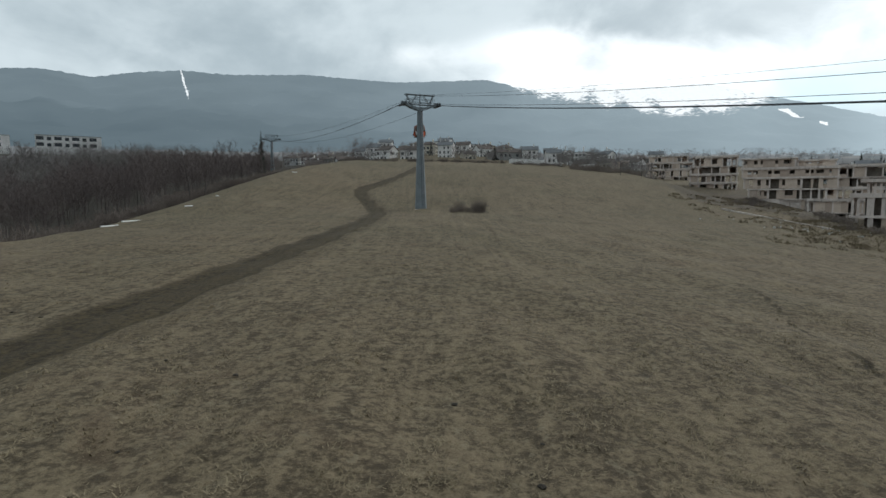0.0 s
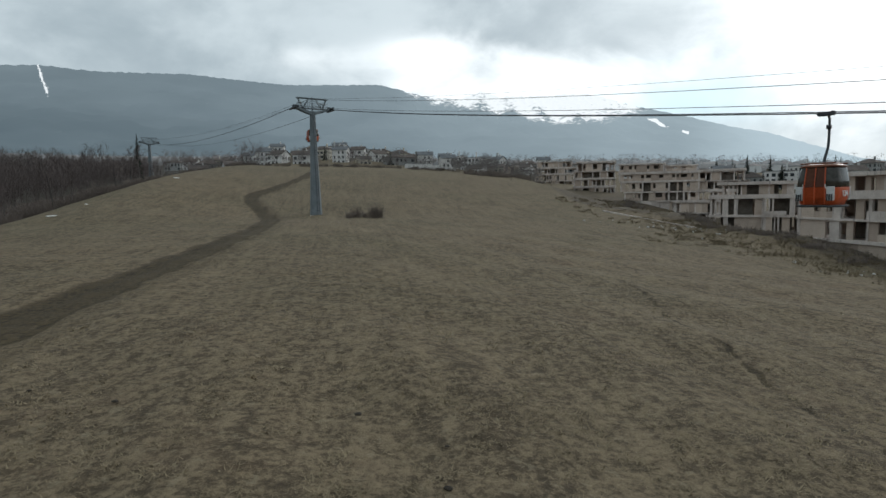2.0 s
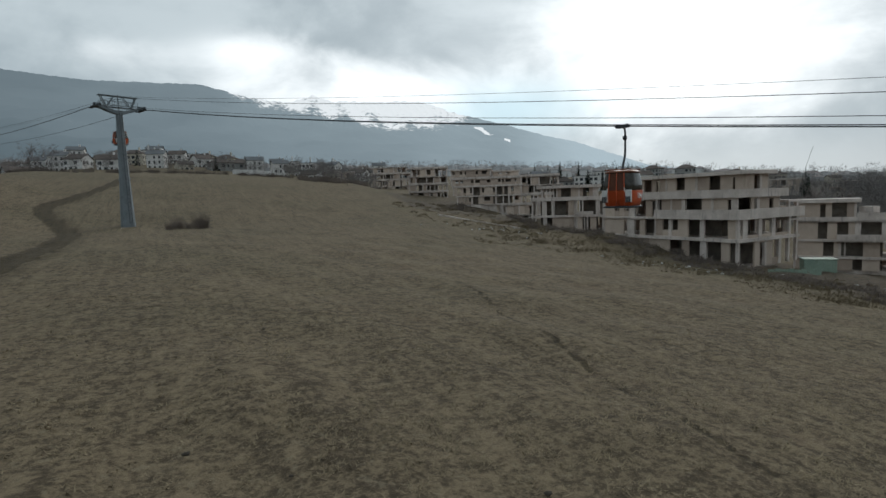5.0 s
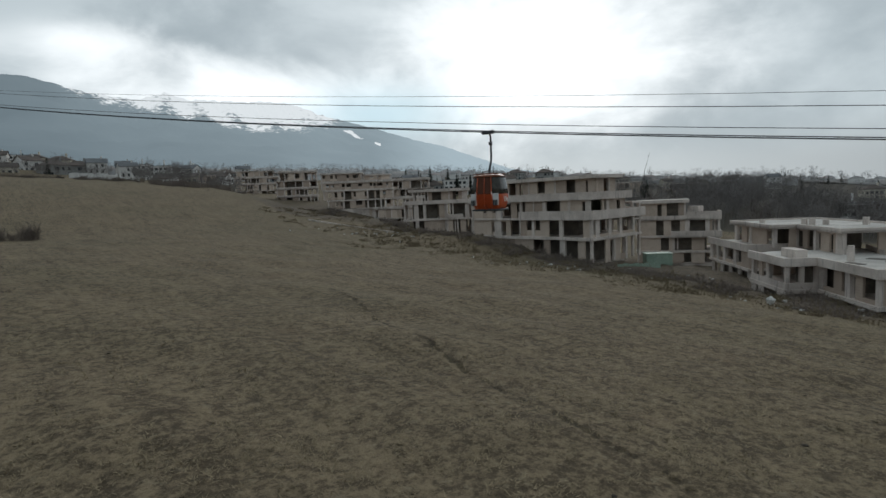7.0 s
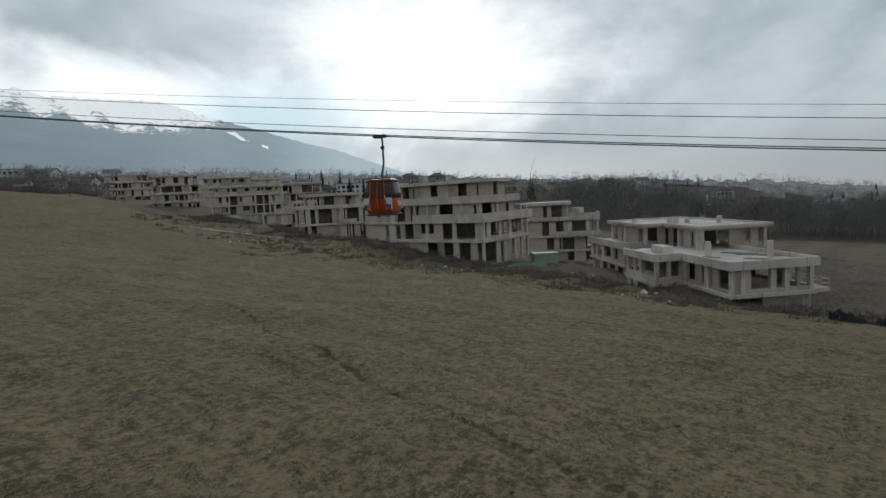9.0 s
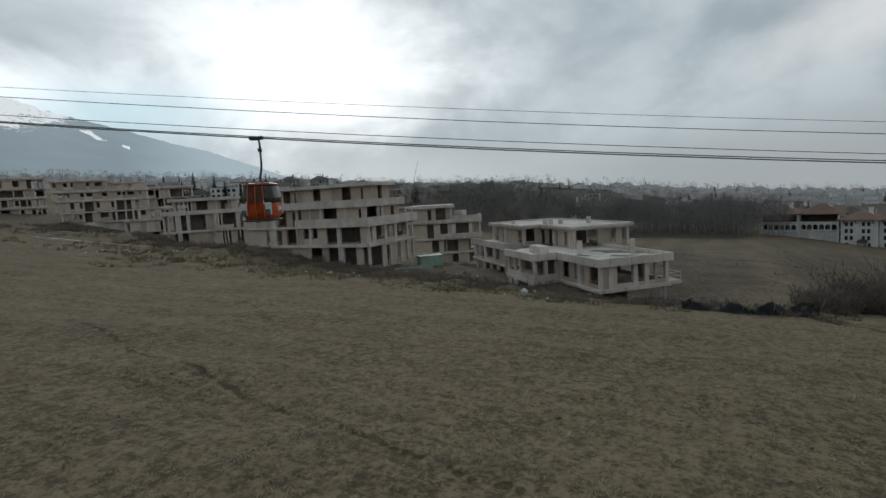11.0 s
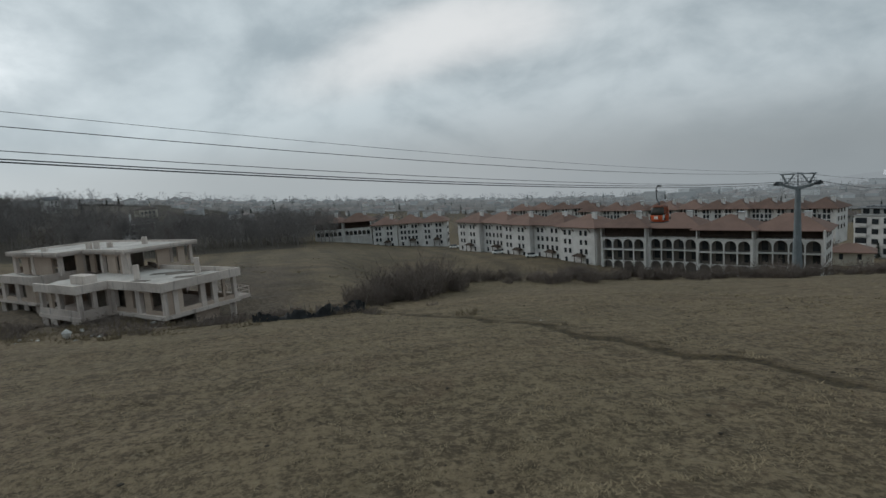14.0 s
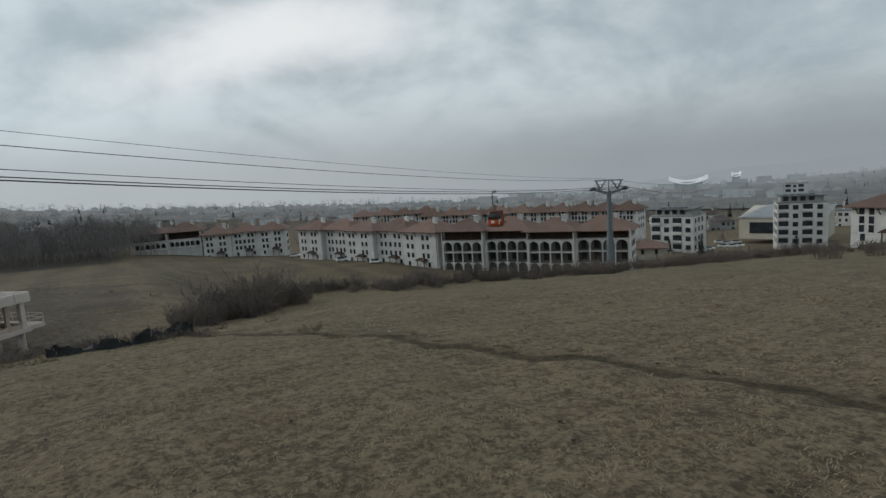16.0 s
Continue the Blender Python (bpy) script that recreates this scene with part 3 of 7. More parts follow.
def lift_tower(at, mast_height, label, girth=1.0):
    """A tapered steel mast on a footing, with crossarm, sheave trains and lifting gantry; x runs along the rope."""
    base = thing("lift_tower", label, "lift tower", at, LINE_TURN, "towers of the gondola lift")
    part("footing", box(bmesh.new(), -1.7, -1.7, -1.2, 1.7, 1.7, 0.35, bevel=0.06), CONCRETE, base, "weathered concrete footing")
    h = mast_height
    split = h * 0.44
    part("lower_mast", tube(bmesh.new(), [(0, 0, 0.3), (0, 0, split)], [1.06 * girth, 0.75 * girth], 12), STEEL, base)
    part("flange", tube(bmesh.new(), [(0, 0, split), (0, 0, split + 0.12)], 0.86 * girth, 12), STEEL, base)
    part("upper_mast", tube(bmesh.new(), [(0, 0, split + 0.1), (0, 0, h)], [0.73 * girth, 0.47 * girth], 12), STEEL, base)
    ladder = bmesh.new()
    for side in (-0.2, 0.2):
        tube(ladder, [(1.2, side, 1.0), (0.62, side, h)], 0.03, 4)
    for k in range(int(h / 0.6)):
        z = 1.2 + k * 0.6
        x = 1.2 - 0.58 * (z - 1.0) / (h - 1)
        tube(ladder, [(x, -0.2, z), (x, 0.2, z)], 0.02, 4)
    part("ladder", ladder, DARKSTEEL, base)
    arm = bmesh.new()
    for x in (-0.32, 0.32):
        ring = [(-3.3, 0.95), (-2.0, 0.35), (-0.6, 0.0), (0.6, 0.0), (2.0, 0.35), (3.3, 0.95), (3.3, 0.55), (2.0, -0.05), (0.6, -0.5),
                (-0.6, -0.5), (-2.0, -0.05), (-3.3, 0.55)]
        a = [arm.verts.new((x - 0.12, y, h + 0.35 + z)) for y, z in ring]
        b = [arm.verts.new((x + 0.12, y, h + 0.35 + z)) for y, z in ring]
        for i in range(5):
            for q in (a, b):
                arm.faces.new((q[i], q[i + 1], q[10 - i], q[11 - i]))
        for i in range(12):
            j = (i + 1) % 12
            arm.faces.new((a[i], a[j], b[j], b[i]))
    bmesh.ops.recalc_face_normals(arm, faces=arm.faces)
    part("crossarm", arm, STEEL, base)
    deck = bmesh.new()
    box(deck, -0.3, -3.1, h + 0.75, 0.3, 3.1, h + 0.8)
    part("walkway", deck, STEEL, base)
    for x in (-0.42, 0.42):
        rail = bmesh.new()
        for y in np.linspace(-2.6, 2.6, 9):
            tube(rail, [(x, y, h + 0.5), (x, y, h + 1.75)], 0.03, 4)
        for z in (h + 1.2, h + 1.75):
            tube(rail, [(x, -2.6, z), (x, 2.6, z)], 0.03, 4)
        part("railing", rail, STEEL, base)
    for side in (-1, 1):
        y = side * GAUGE
        train = part("sheave_train", box(bmesh.new(), -1.9, y - 0.09, h + 0.72, 1.9, y + 0.09, h + 0.98, bevel=0.03), DARKSTEEL, base)
        wheel = bmesh.new()
        tube(wheel, [(0, y - 0.09, 0), (0, y - 0.03, 0), (0, y + 0.03, 0), (0, y + 0.09, 0)], [0.24, 0.19, 0.19, 0.24], 12)
        wheel = mesh_of("sheave", wheel, DARKSTEEL)
        for x in (-1.65, -1.0, -0.35, 0.35, 1.0, 1.65):
            ob = part("sheave", wheel, None, train)
            ob.location = (x, 0, h + 0.86)
        catch = bmesh.new()
        box(catch, -1.5, y + side * 0.3 - 0.2, h + 0.6, 1.5, y + side * 0.3 + 0.2, h + 0.66)
        box(catch, -0.25, y - 0.3, h + 0.55, 0.25, y + 0.3, h + 1.25)
        part("rope_catcher", catch, DARKSTEEL, base)
    top = h + 2.5
    for x in (-0.25, 0.25):
        beam = part("gantry_beam", tube(bmesh.new(), [(x, -2.75, top), (x, 2.75, top)], 0.1, 4), STEEL, base)
        for side in (-1, 1):
            part("strut", tube(bmesh.new(), [(x, side * 1.75, h + 0.8), (x, side * 2.5, top)], 0.08, 4), STEEL, beam)
            part("strut", tube(bmesh.new(), [(x, side * 1.75, h + 0.8), (x, side * 0.55, top)], 0.06, 4), STEEL, beam)
    post = bmesh.new()
    tube(post, [(0, 0, h + 0.4), (0, 0, top + 0.25)], 0.06, 5)
    tube(post, [(0, -0.5, h + 2.1), (0, 0.5, h + 2.1)], 0.04, 4)
    part("cable_post", post, DARKSTEEL, base)
    return base


TOWER_A, TOWER_B, TOWER_C = Vector((-4.3, 98.6, -2.85)), Vector((75.4, -85.4, -22.3)), Vector((-70, 226, 5.0))
TOWER_D = TOWER_B + ALONG * 150 + Vector((0, 0, -5.9))
lift_tower(TOWER_A, 17.75, "tall grey steel lift tower standing in the meadow")
lift_tower(TOWER_B, 17.0, "grey steel lift tower in front of tiled apartments", 0.9)
lift_tower(TOWER_C, 17.0, "distant grey lift tower at the wood's edge")


def hang(a, b, sag, t):
    p = Vector(a).lerp(Vector(b), t)
    return p - Vector((0, 0, 4 * sag * t * (1 - t)))


def strand(name, label, ends, sag, radius):
    """A rope hung from tower to tower."""
    rope = bmesh.new()
    pts = []
    for (a, b), s in zip(zip(ends, ends[1:]), sag):
        pts += [hang(a, b, s, k / 26) for k in range(26)]
    tube(rope, pts + [Vector(ends[-1])], radius, 5)
    data = mesh_of(name, rope, ROPE)
    tagged(new(name, data), label, "cable", "ropes of the lift")


def rope_ends(side, lift_a, lift_b):
    up = Vector((0, 0, 1))
    off = ACROSS * side
    return [TOWER_C + off + up * (lift_a - 1.15), TOWER_A + off + up * lift_a, TOWER_B + off + up * lift_b, TOWER_D + off + up * lift_b]


NEAR_ROPE, FAR_ROPE = rope_ends(-GAUGE, 18.7, 18.2), rope_ends(GAUGE, 18.7, 18.2)
strand("haul_rope", "dark steel haul rope carrying cabins downhill", NEAR_ROPE, (3.0, 4.1, 3.0), 0.035)
strand("haul_rope", "dark steel haul rope carrying cabins uphill", FAR_ROPE, (3.0, 3.5, 3.0), 0.035)
strand("signal_cable", "thin dark signal cable above the ropes", rope_ends(-0.45, 20.15, 19.7), (2.0, 3.7, 2.0), 0.022)
strand("signal_cable", "thin dark cable strung just above the haul rope", rope_ends(-GAUGE + 0.1, 18.8, 18.3), (3.0, 3.7, 3.0), 0.02)
strand("signal_cable", "thin dark signal cable above the ropes", rope_ends(0.9, 20.35, 19.9), (2.0, 3.0, 2.0), 0.014)


def shell_ring(bm, z, half_x, half_y, power=4.5, n=28):
    out = []
    for k in range(n):
        a = math.tau * k / n
        c, s = math.cos(a), math.sin(a)
        out.append(bm.verts.new((half_x * math.copysign(abs(c) ** (2 / power), c), half_y * math.copysign(abs(s) ** (2 / power), s), z)))
    return out


def loft(rings, lid_low=True, lid_high=True):
    bm = bmesh.new()
    made = [shell_ring(bm, *r) for r in rings]
    for a, b in zip(made, made[1:]):
        for k in range(len(a)):
            bm.faces.new((a[k], a[(k + 1) % len(a)], b[(k + 1) % len(a)], b[k]))
    if lid_low:
        bm.faces.new(made[0][::-1])
    if lid_high:
        bm.faces.new(made[-1])
    return bm


def lettering(text, size, m, parent, mat):
    curve = bpy.data.curves.new("number", "FONT")
    curve.body, curve.size, curve.extrude, curve.align_x, curve.align_y = text, size, 0.006, "CENTER", "CENTER"
    curve.offset = 0.012
    ob = bpy.data.objects.new("number", curve)
    scene.collection.objects.link(ob)
    data = bpy.data.meshes.new_from_object(ob.evaluated_get(bpy.context.evaluated_depsgraph_get()))
    bpy.data.objects.remove(ob)
    data.materials.append(mat)
    sign = new("cabin_number", data)
    sign.parent, sign.matrix_local = parent, m
    return tagged(sign, "white painted cabin number")


def cabin(at, turn, label, number=""):
    """An eight-seat cabin on its hanger; x runs along the rope, the origin is the grip on the rope."""
    base = thing("gondola_cabin", label, "gondola", at, turn, "cabins of the lift")
    low, mid, high = -4.7, -3.75, -2.72
    part("lower_shell", loft([(low, .62, .58), (low + .10, .84, .80), (low + .45, .95, .91), (mid - .05, 1.0, .96), (mid, 1.0, .96)]), ORANGE, base,
         "orange-red lower shell", True)
    part("window_band", loft([(mid, .985, .945), (mid + .35, .97, .93), (high - .1, .87, .84), (high, .83, .80)]), SMOKED, base, "smoked wrap-round windows", True)
    part("roof", loft([(high, .88, .85), (high + .05, .90, .87), (high + .13, .78, .74), (high + .17, .5, .46)]), REDTINT, base, "rust-brown roof shell", True)
    for side in (-1, 1):
        for x in (-0.24, 0.24):
            leaf = bmesh.new()
            profile = [(low + .12, .83), (low + .45, .935), (mid, .985), (mid + .02, .985)]
            for (z0, y0), (z1, y1) in zip(profile, profile[1:]):
                q = [leaf.verts.new((x + dx, side * yy, zz)) for dx, yy, zz in ((-.215, y0, z0), (.215, y0, z0), (.215, y1, z1), (-.215, y1, z1))]
                leaf.faces.new(q if side < 0 else q[::-1])
            bmesh.ops.solidify(leaf, geom=leaf.faces[:], thickness=0.03)
            door = part("door_leaf", leaf, ORANGE, base, "orange sliding door leaf")
            pane = bmesh.new()
            q = [pane.verts.new((x + dx, side * yy, zz)) for dx, yy, zz in
                 ((-.19, .985, mid + .03), (.19, .985, mid + .03), (.17, .85, high - .05), (-.17, .85, high - .05))]
            pane.faces.new(q if side < 0 else q[::-1])
            bmesh.ops.solidify(pane, geom=pane.faces[:], thickness=0.025)
            part("door_window", pane, REDTINT, door, "red-tinted door window")
        for x in (-0.47, 0.0, 0.47):
            bar = bmesh.new()
            tube(bar, [(x, side * .95, low + .14), (x, side * 1.0, mid), (x * .9, side * .875, high - .02)], 0.028, 5)
            part("door_frame", bar, ORANGE, base)
        for x in (-0.70, 0.70):
            rack = part("ski_rack", box(bmesh.new(), x - .17, side * .93 - .05, low + .30, x + .17, side * .93 + .09, mid + .05, bevel=.02), RIMWHITE, base,
                        "pale grey ski rack")
            slots = bmesh.new()
            for dx in (-.1, 0, .1):
                box(slots, x + dx - .022, side * 1.02 - .03, low + .28, x + dx + .022, side * 1.02 + .035, low + .62)
            part("slot", slots, DARKSTEEL, rack)
            rod = bmesh.new()
            tube(rod, [(x * .72, side * .98, mid - .05), (x * .72, side * 1.06, mid + .16)], .025, 5)
            part("handle", rod, LETTER, rack)
    part("bumper", loft([(low - .05, .80, .76), (low - .02, .99, .95), (low + .05, .99, .95), (low + .08, .84, .80)]), DARKSTEEL, base, "black rubber bumper ring", True)
    frame_ = bmesh.new()
    for x in (-.55, .55):
        tube(frame_, [(x, -.7, high + .19), (x, .7, high + .19)], .04, 5)
    for y in (-.7, .7):
        tube(frame_, [(-.8, y, high + .19), (.8, y, high + .19)], .04, 5)
    for x in (-.55, .55):
        for y in (-.5, .5):
            tube(frame_, [(x, y, high + .05), (x, y, high + .2)], .03, 4)
    part("roof_rack", frame_, REDTINT, base)
    arm = bmesh.new()
    tube(arm, [(0, .02, high + .12), (0, .05, high + .45), (0, .36, high + 1.0), (0, .42, high + 1.35), (0, .42, -.25), (0, .3, -.08), (0, .05, 0.0)],
         [.085, .075, .065, .065, .06, .06, .05], 7)
    box(arm, -.09, .28, -.75, .09, .48, -.55)
    part("hanger", arm, DARKSTEEL, base, "dark bent steel hanger arm", True)
    grip = bmesh.new()
    box(grip, -.24, -.09, -.12, .24, .12, .09, bevel=.03)
    for x in (-.30, .30):
        tube(grip, [(x, -.07, 0), (x, .09, 0)], .12, 10)
    box(grip, -.40, -.03, -.02, .40, .05, .06)
    part("grip", grip, DARKSTEEL, base)
    if number:
        for side, spin in ((1, 90), (-1, -90)):
            lettering(number, 0.44, Matrix.Translation((side * 1.0, 0, -4.06)) @ pose(0, 0, 0, 84, 0, spin), base, LETTER)
    else:
        for side in (1, -1):
            marks = bmesh.new()
            for y in (-.14, .14):
                box(marks, side * .985 - .02, y - .1, -4.24, side * .985 + .02, y + .1, -3.88)
            part("cabin_number", marks, LETTER, base, "two white bars for an unreadable number")
    return base


def ride(ends, section, sag, t):
    return hang(ends[section], ends[section + 1], sag, t)


cabin(ride(NEAR_ROPE, 1, 4.1, 0.396), LINE_TURN, "orange gondola cabin with smoked windows on the near rope", "134")
cabin(ride(FAR_ROPE, 0, 3.0, 0.95), LINE_TURN, "orange gondola cabin beyond the upper lift tower")
cabin(ride(FAR_ROPE, 1, 3.5, 0.797), LINE_TURN, "orange gondola cabin riding up before the lower tower")


# ---- the unfinished concrete blocks ----
def ring_middle(ring):
    return (sum(p[0] for p in ring) / len(ring), sum(p[1] for p in ring) / len(ring))


def swell(ring, by):
    """The ring with each side moved outwards by a distance."""
    out, n = [], len(ring)
    for i in range(n):
        a, b, c = Vector(ring[i - 1][:2]), Vector(ring[i][:2]), Vector(ring[(i + 1) % n][:2])
        d0, d1 = (b - a).normalized(), (c - b).normalized()
        n0, n1 = Vector((d0.y, -d0.x)), Vector((d1.y, -d1.x))
        m = (n0 + n1)
        m = m / max(m.dot(n0), 0.3)
        out.append(tuple(b + m * by))
    return out


def bays_for(length, rng):
    """A run of columns, infill and openings as in the raw blocks."""
    out, left = [("c", .35)], length - .35
    while left > 0.9:
        kind, w = rng.choice((("v", 2.2), ("v", 1.5), ("w", 1.5), ("w", 2.2), ("w", 1.2), ("o", .95), ("o", 1.5), ("d", .9)))
        w = min(w, left - .35) if left - .35 > .7 else left - .35
        out.append((kind, w))
        left -= w
        if rng.random() < 0.72 or left < 0.9:
            out.append(("c", .35))
            left -= .35
    return out


def side_wall(parent, a, b, z0, z1, bays):
    """One side of a storey, from a to b with the outside on its right: columns, block infill and openings through it."""
    length = math.dist(a, b)
    total = sum(w for _, w in bays)
    turn = math.atan2(b[1] - a[1], b[0] - a[0])
    m = Matrix.Translation((a[0], a[1], 0)) @ Matrix.Rotation(turn, 4, "Z")
    at = 0.0
    for kind, w in bays:
        w = w * length / total
        x0, x1 = at, at + w
        at = x1
        if kind == "c":
            part("column", box(bmesh.new(), x0, -0.02, z0, x1, 0.36, z1, m), CONCRETE, parent)
        else:
            spans = {"w": ((z0, z1),), "n": ((z0, z0 + 0.95),), "s": ((z0, z0 + 0.42),), "d": ((z1 - 0.3, z1),), "v": (),
                     "o": ((z0, z0 + 0.8), (z1 - 0.3, z1))}[kind]
            for low, high in spans:
                part("infill_wall", box(bmesh.new(), x0 - .01, 0.06, low, x1 + .01, 0.28, high, m), BLOCKWORK, parent)


def storey(parent, ring, z0, z1, sides, seed=0, over=0.25, band=0.75, lip=0.25, roof=False, core=True):
    """Walls from z0 up to z1, and over them a slab whose edge band rises by band above z1."""
    rng = random.Random(seed)
    n = len(ring)
    for i in range(n):
        bays = sides[i] if i < len(sides) and sides[i] else bays_for(math.dist(ring[i], ring[(i + 1) % n]), rng)
        if bays != "none":
            side_wall(parent, ring[i], ring[(i + 1) % n], z0, z1, bays)
    if core:
        # added core, the rooms' shade put into its dark colour
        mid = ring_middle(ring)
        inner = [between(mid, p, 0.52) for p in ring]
        part("inner_wall", prism(bmesh.new(), inner, z0, z1), SHADE_AND_SHEET, parent)
    outer = swell(ring, over)
    slab = part("floor_slab", prism(bmesh.new(), outer, z1, z1 + lip), CONCRETE, parent)
    if band > lip:
        edge, inside = bmesh.new(), swell(ring, over - 0.22)
        rings = [[edge.verts.new((*p, z)) for p in r] for r, z in ((outer, z1 - .05), (outer, z1 + band), (inside, z1 + band), (inside, z1 + lip - .02))]
        for q, r in zip(rings, rings[1:]):
            for i in range(n):
                j = (i + 1) % n
                edge.faces.new((q[i], q[j], r[j], r[i]))
        part("edge_band", edge, CONCRETE, slab)
    if roof:
        part("roof_screed", prism(bmesh.new(), swell(ring, over - 0.3), z1 + lip, z1 + lip + 0.05), MEMBRANE, slab, "pale roof screed")
    return slab


def bays(text):
    """Bays from a short text: kind and width, as in 'c.4 v2.5 w1'."""
    return [(word[0], float(word[1:])) for word in text.split()]


def flue(parent, x, y, z, h=1.0, w=0.5):
    part("flue", box(bmesh.new(), x - w / 2, y - w / 2, z, x + w / 2, y + w / 2, z + h), CONCRETE, parent)


def step(p, u, a, v=(0, 0), b=0.0):
    return (p[0] + u[0] * a + v[0] * b, p[1] + u[1] * a + v[1] * b)


def deck(parent, ring, z0, z1, mat=CONCRETE, name="floor_slab"):
    return part(name, prism(bmesh.new(), ring, z0, z1), mat, parent)


def parapet(parent, line, z0, z1, thick=0.24):
    """An upstand along an open line, its outside on the right."""
    inner = []
    for i, p in enumerate(line):
        a, b, c = Vector(line[max(i - 1, 0)]), Vector(p), Vector(line[min(i + 1, len(line) - 1)])
        d0, d1 = (b - a), (c - b)
        d0 = d0.normalized() if d0.length else d1.normalized()
        d1 = d1.normalized() if d1.length else d0
        n0, n1 = Vector((-d0.y, d0.x)), Vector((-d1.y, d1.x))
        n = (n0 + n1) / max((n0 + n1).dot(n0), 0.3)
        inner.append(tuple(b + n * thick))
    for i in range(len(line) - 1):
        part("parapet", prism(bmesh.new(), [line[i], line[i + 1], inner[i + 1], inner[i]], z0, z1), CONCRETE, parent)


# an added core whose dark colour stands in for the shade of deep rooms
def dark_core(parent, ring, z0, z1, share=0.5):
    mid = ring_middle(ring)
    part("inner_wall", prism(bmesh.new(), [between(mid, p, share) for p in ring], z0, z1), SHADE_AND_SHEET, parent)


def faces_of(parent, ring, z0, z1, texts, seed):
    """The walls of one storey: a text of bays for each side, or None for a run of raw infill and openings."""
    rng = random.Random(seed)
    for i, p in enumerate(ring):
        q = ring[(i + 1) % len(ring)]
        text = texts[i] if i < len(texts) else None
        if text != "":
            side_wall(parent, p, q, z0, z1, bays(text) if text else bays_for(math.dist(p, q), rng))


def block_m():
    """The low terrace house nearest to the meadow's edge: two stepped storeys over open footings."""
    base = thing("unfinished_house", "low raw concrete house shell with stepped flat roofs", "building", group="unfinished blocks")
    u, v = (0.70, -0.714), (0.74, 0.672)
    near = (55.4, 11.5)
    right, notch = step(near, u, 8.15), step(near, v, 8.88)
    wing = step(notch, u, -3.03)
    end = step(wing, v, 7.8)
    ring = [end, wing, notch, near, right, step(right, v, 13.5), step(end, u, 13.0, v, 2.0), step(end, u, 2.7, v, 2.0)]
    low, floor_, eave, top = -10.5, -10.15, -7.85, -7.05
    deck(base, swell(ring, .22), low, floor_)
    faces_of(base, ring, floor_, eave, [
        "c.5 s1.18 w.66 s1.12 c.6 s3.2 c.4", "c.32 s1.0 c.38 s1.0 c.32", "c.7 s1.62 w1.2 s.64 c.7 d.61 w.98 s1.77 c.36",
        "c.33 w.66 c.49 w.55 s1.93 c.56 s.84 c.5 s.78 w.28 s1.0 c.4", "c.4 s2.6 c.4 w2.2 s2.4 c.4 w2.4 s2.2 c.4", None, None, ""], 4)
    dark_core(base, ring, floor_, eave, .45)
    slab = deck(base, swell(ring, .35), eave, eave + .3)
    deck(slab, swell(ring, .08), eave + .3, eave + .36, MEMBRANE, "roof_screed")
    edge = swell(ring, .36)
    parapet(slab, edge[:7], eave - .02, top)
    # apron under the wing's windows, and the balcony at the outer corner
    parapet(base, [step(end, u, -.1), step(wing, u, -.14, v, -.14), step(notch, u, -.1, v, -.14)], floor_ - .45, floor_ + .62, .18)
    deck(base, [step(right, u, 0.1, v, .3), step(right, u, 1.9, v, .3), step(right, u, 1.9, v, 7.5), step(right, u, .1, v, 7.5)], low, floor_, name="balcony_slab")
    rail = bmesh.new()
    for q in (.35, 2.0, 4.0, 7.4):
        p = step(right, u, 1.8, v, q)
        tube(rail, [(*p, floor_), (*p, floor_ + 0.85)], .05, 4)
    for z in (.45, .85):
        tube(rail, [(*step(right, u, 1.8, v, .35), floor_ + z), (*step(right, u, 1.8, v, 7.4), floor_ + z)], .045, 4)
        tube(rail, [(*step(right, u, .1, v, .35), floor_ + z), (*step(right, u, 1.8, v, .35), floor_ + z)], .045, 4)
    part("balcony_rail", rail, CONCRETE, base)
    # open footings: a core darkened by painted shade, piers under the edges
    mid = ring_middle(ring)
    part("footing_wall", prism(bmesh.new(), [between(mid, p, .78) for p in ring], -14.5, low), SHADE_AND_SHEET, base)
    for p in (step(end, v, -.8), step(end, v, -2.6), step(wing, v, 1.0), step(right, u, -.4, v, .4), step(right, u, -.4, v, 4.0), step(right, u, -.4, v, 8.0)):
        part("footing_pier", box(bmesh.new(), p[0] - .28, p[1] - .28, -14.5, p[0] + .28, p[1] + .28, low), CONCRETE, base)
    side_wall(base, step(right, u, -4.6, v, .5), step(right, u, -.9, v, .5), -14.5, low, bays("w2.6 v1.1"))
    side_wall(base, step(notch, v, .6), step(near, u, .4, v, .8), -14.5, low, bays("v1.6 w2.4 v.8 w2.2 v.6 w1.2"))
    # the long bay further along
    bay = (72.3, 27.7)
    far = step(bay, v, 13.4)
    ring2 = [far, bay, step(bay, u, 7), step(far, u, 7)]
    deck(base, swell(ring2, .2), low + .1, floor_ + .05)
    faces_of(base, ring2, floor_ + .05, -8.0, ["c1.2 s1.3 c.76 s1.72 c.9 s2.94 c1.0 s1.46 w2.5", "w6 c.6"], 5)
    dark_core(base, ring2, floor_, -8.0, .5)
    lid = deck(base, swell(ring2, .3), -8.0, -7.7)
    deck(lid, swell(ring2, .05), -7.7, -7.64, MEMBRANE, "roof_screed")
    parapet(lid, swell(ring2, .31)[:3], -8.02, -7.1)
    part("footing_wall", prism(bmesh.new(), [between(ring_middle(ring2), p, 0.75) for p in ring2], -15, low + .1), SHADE_AND_SHEET, base)
    for q in (0.5, 3.5, 6.5, 9.5, 12.8):
        p = step(bay, v, q, u, .35)
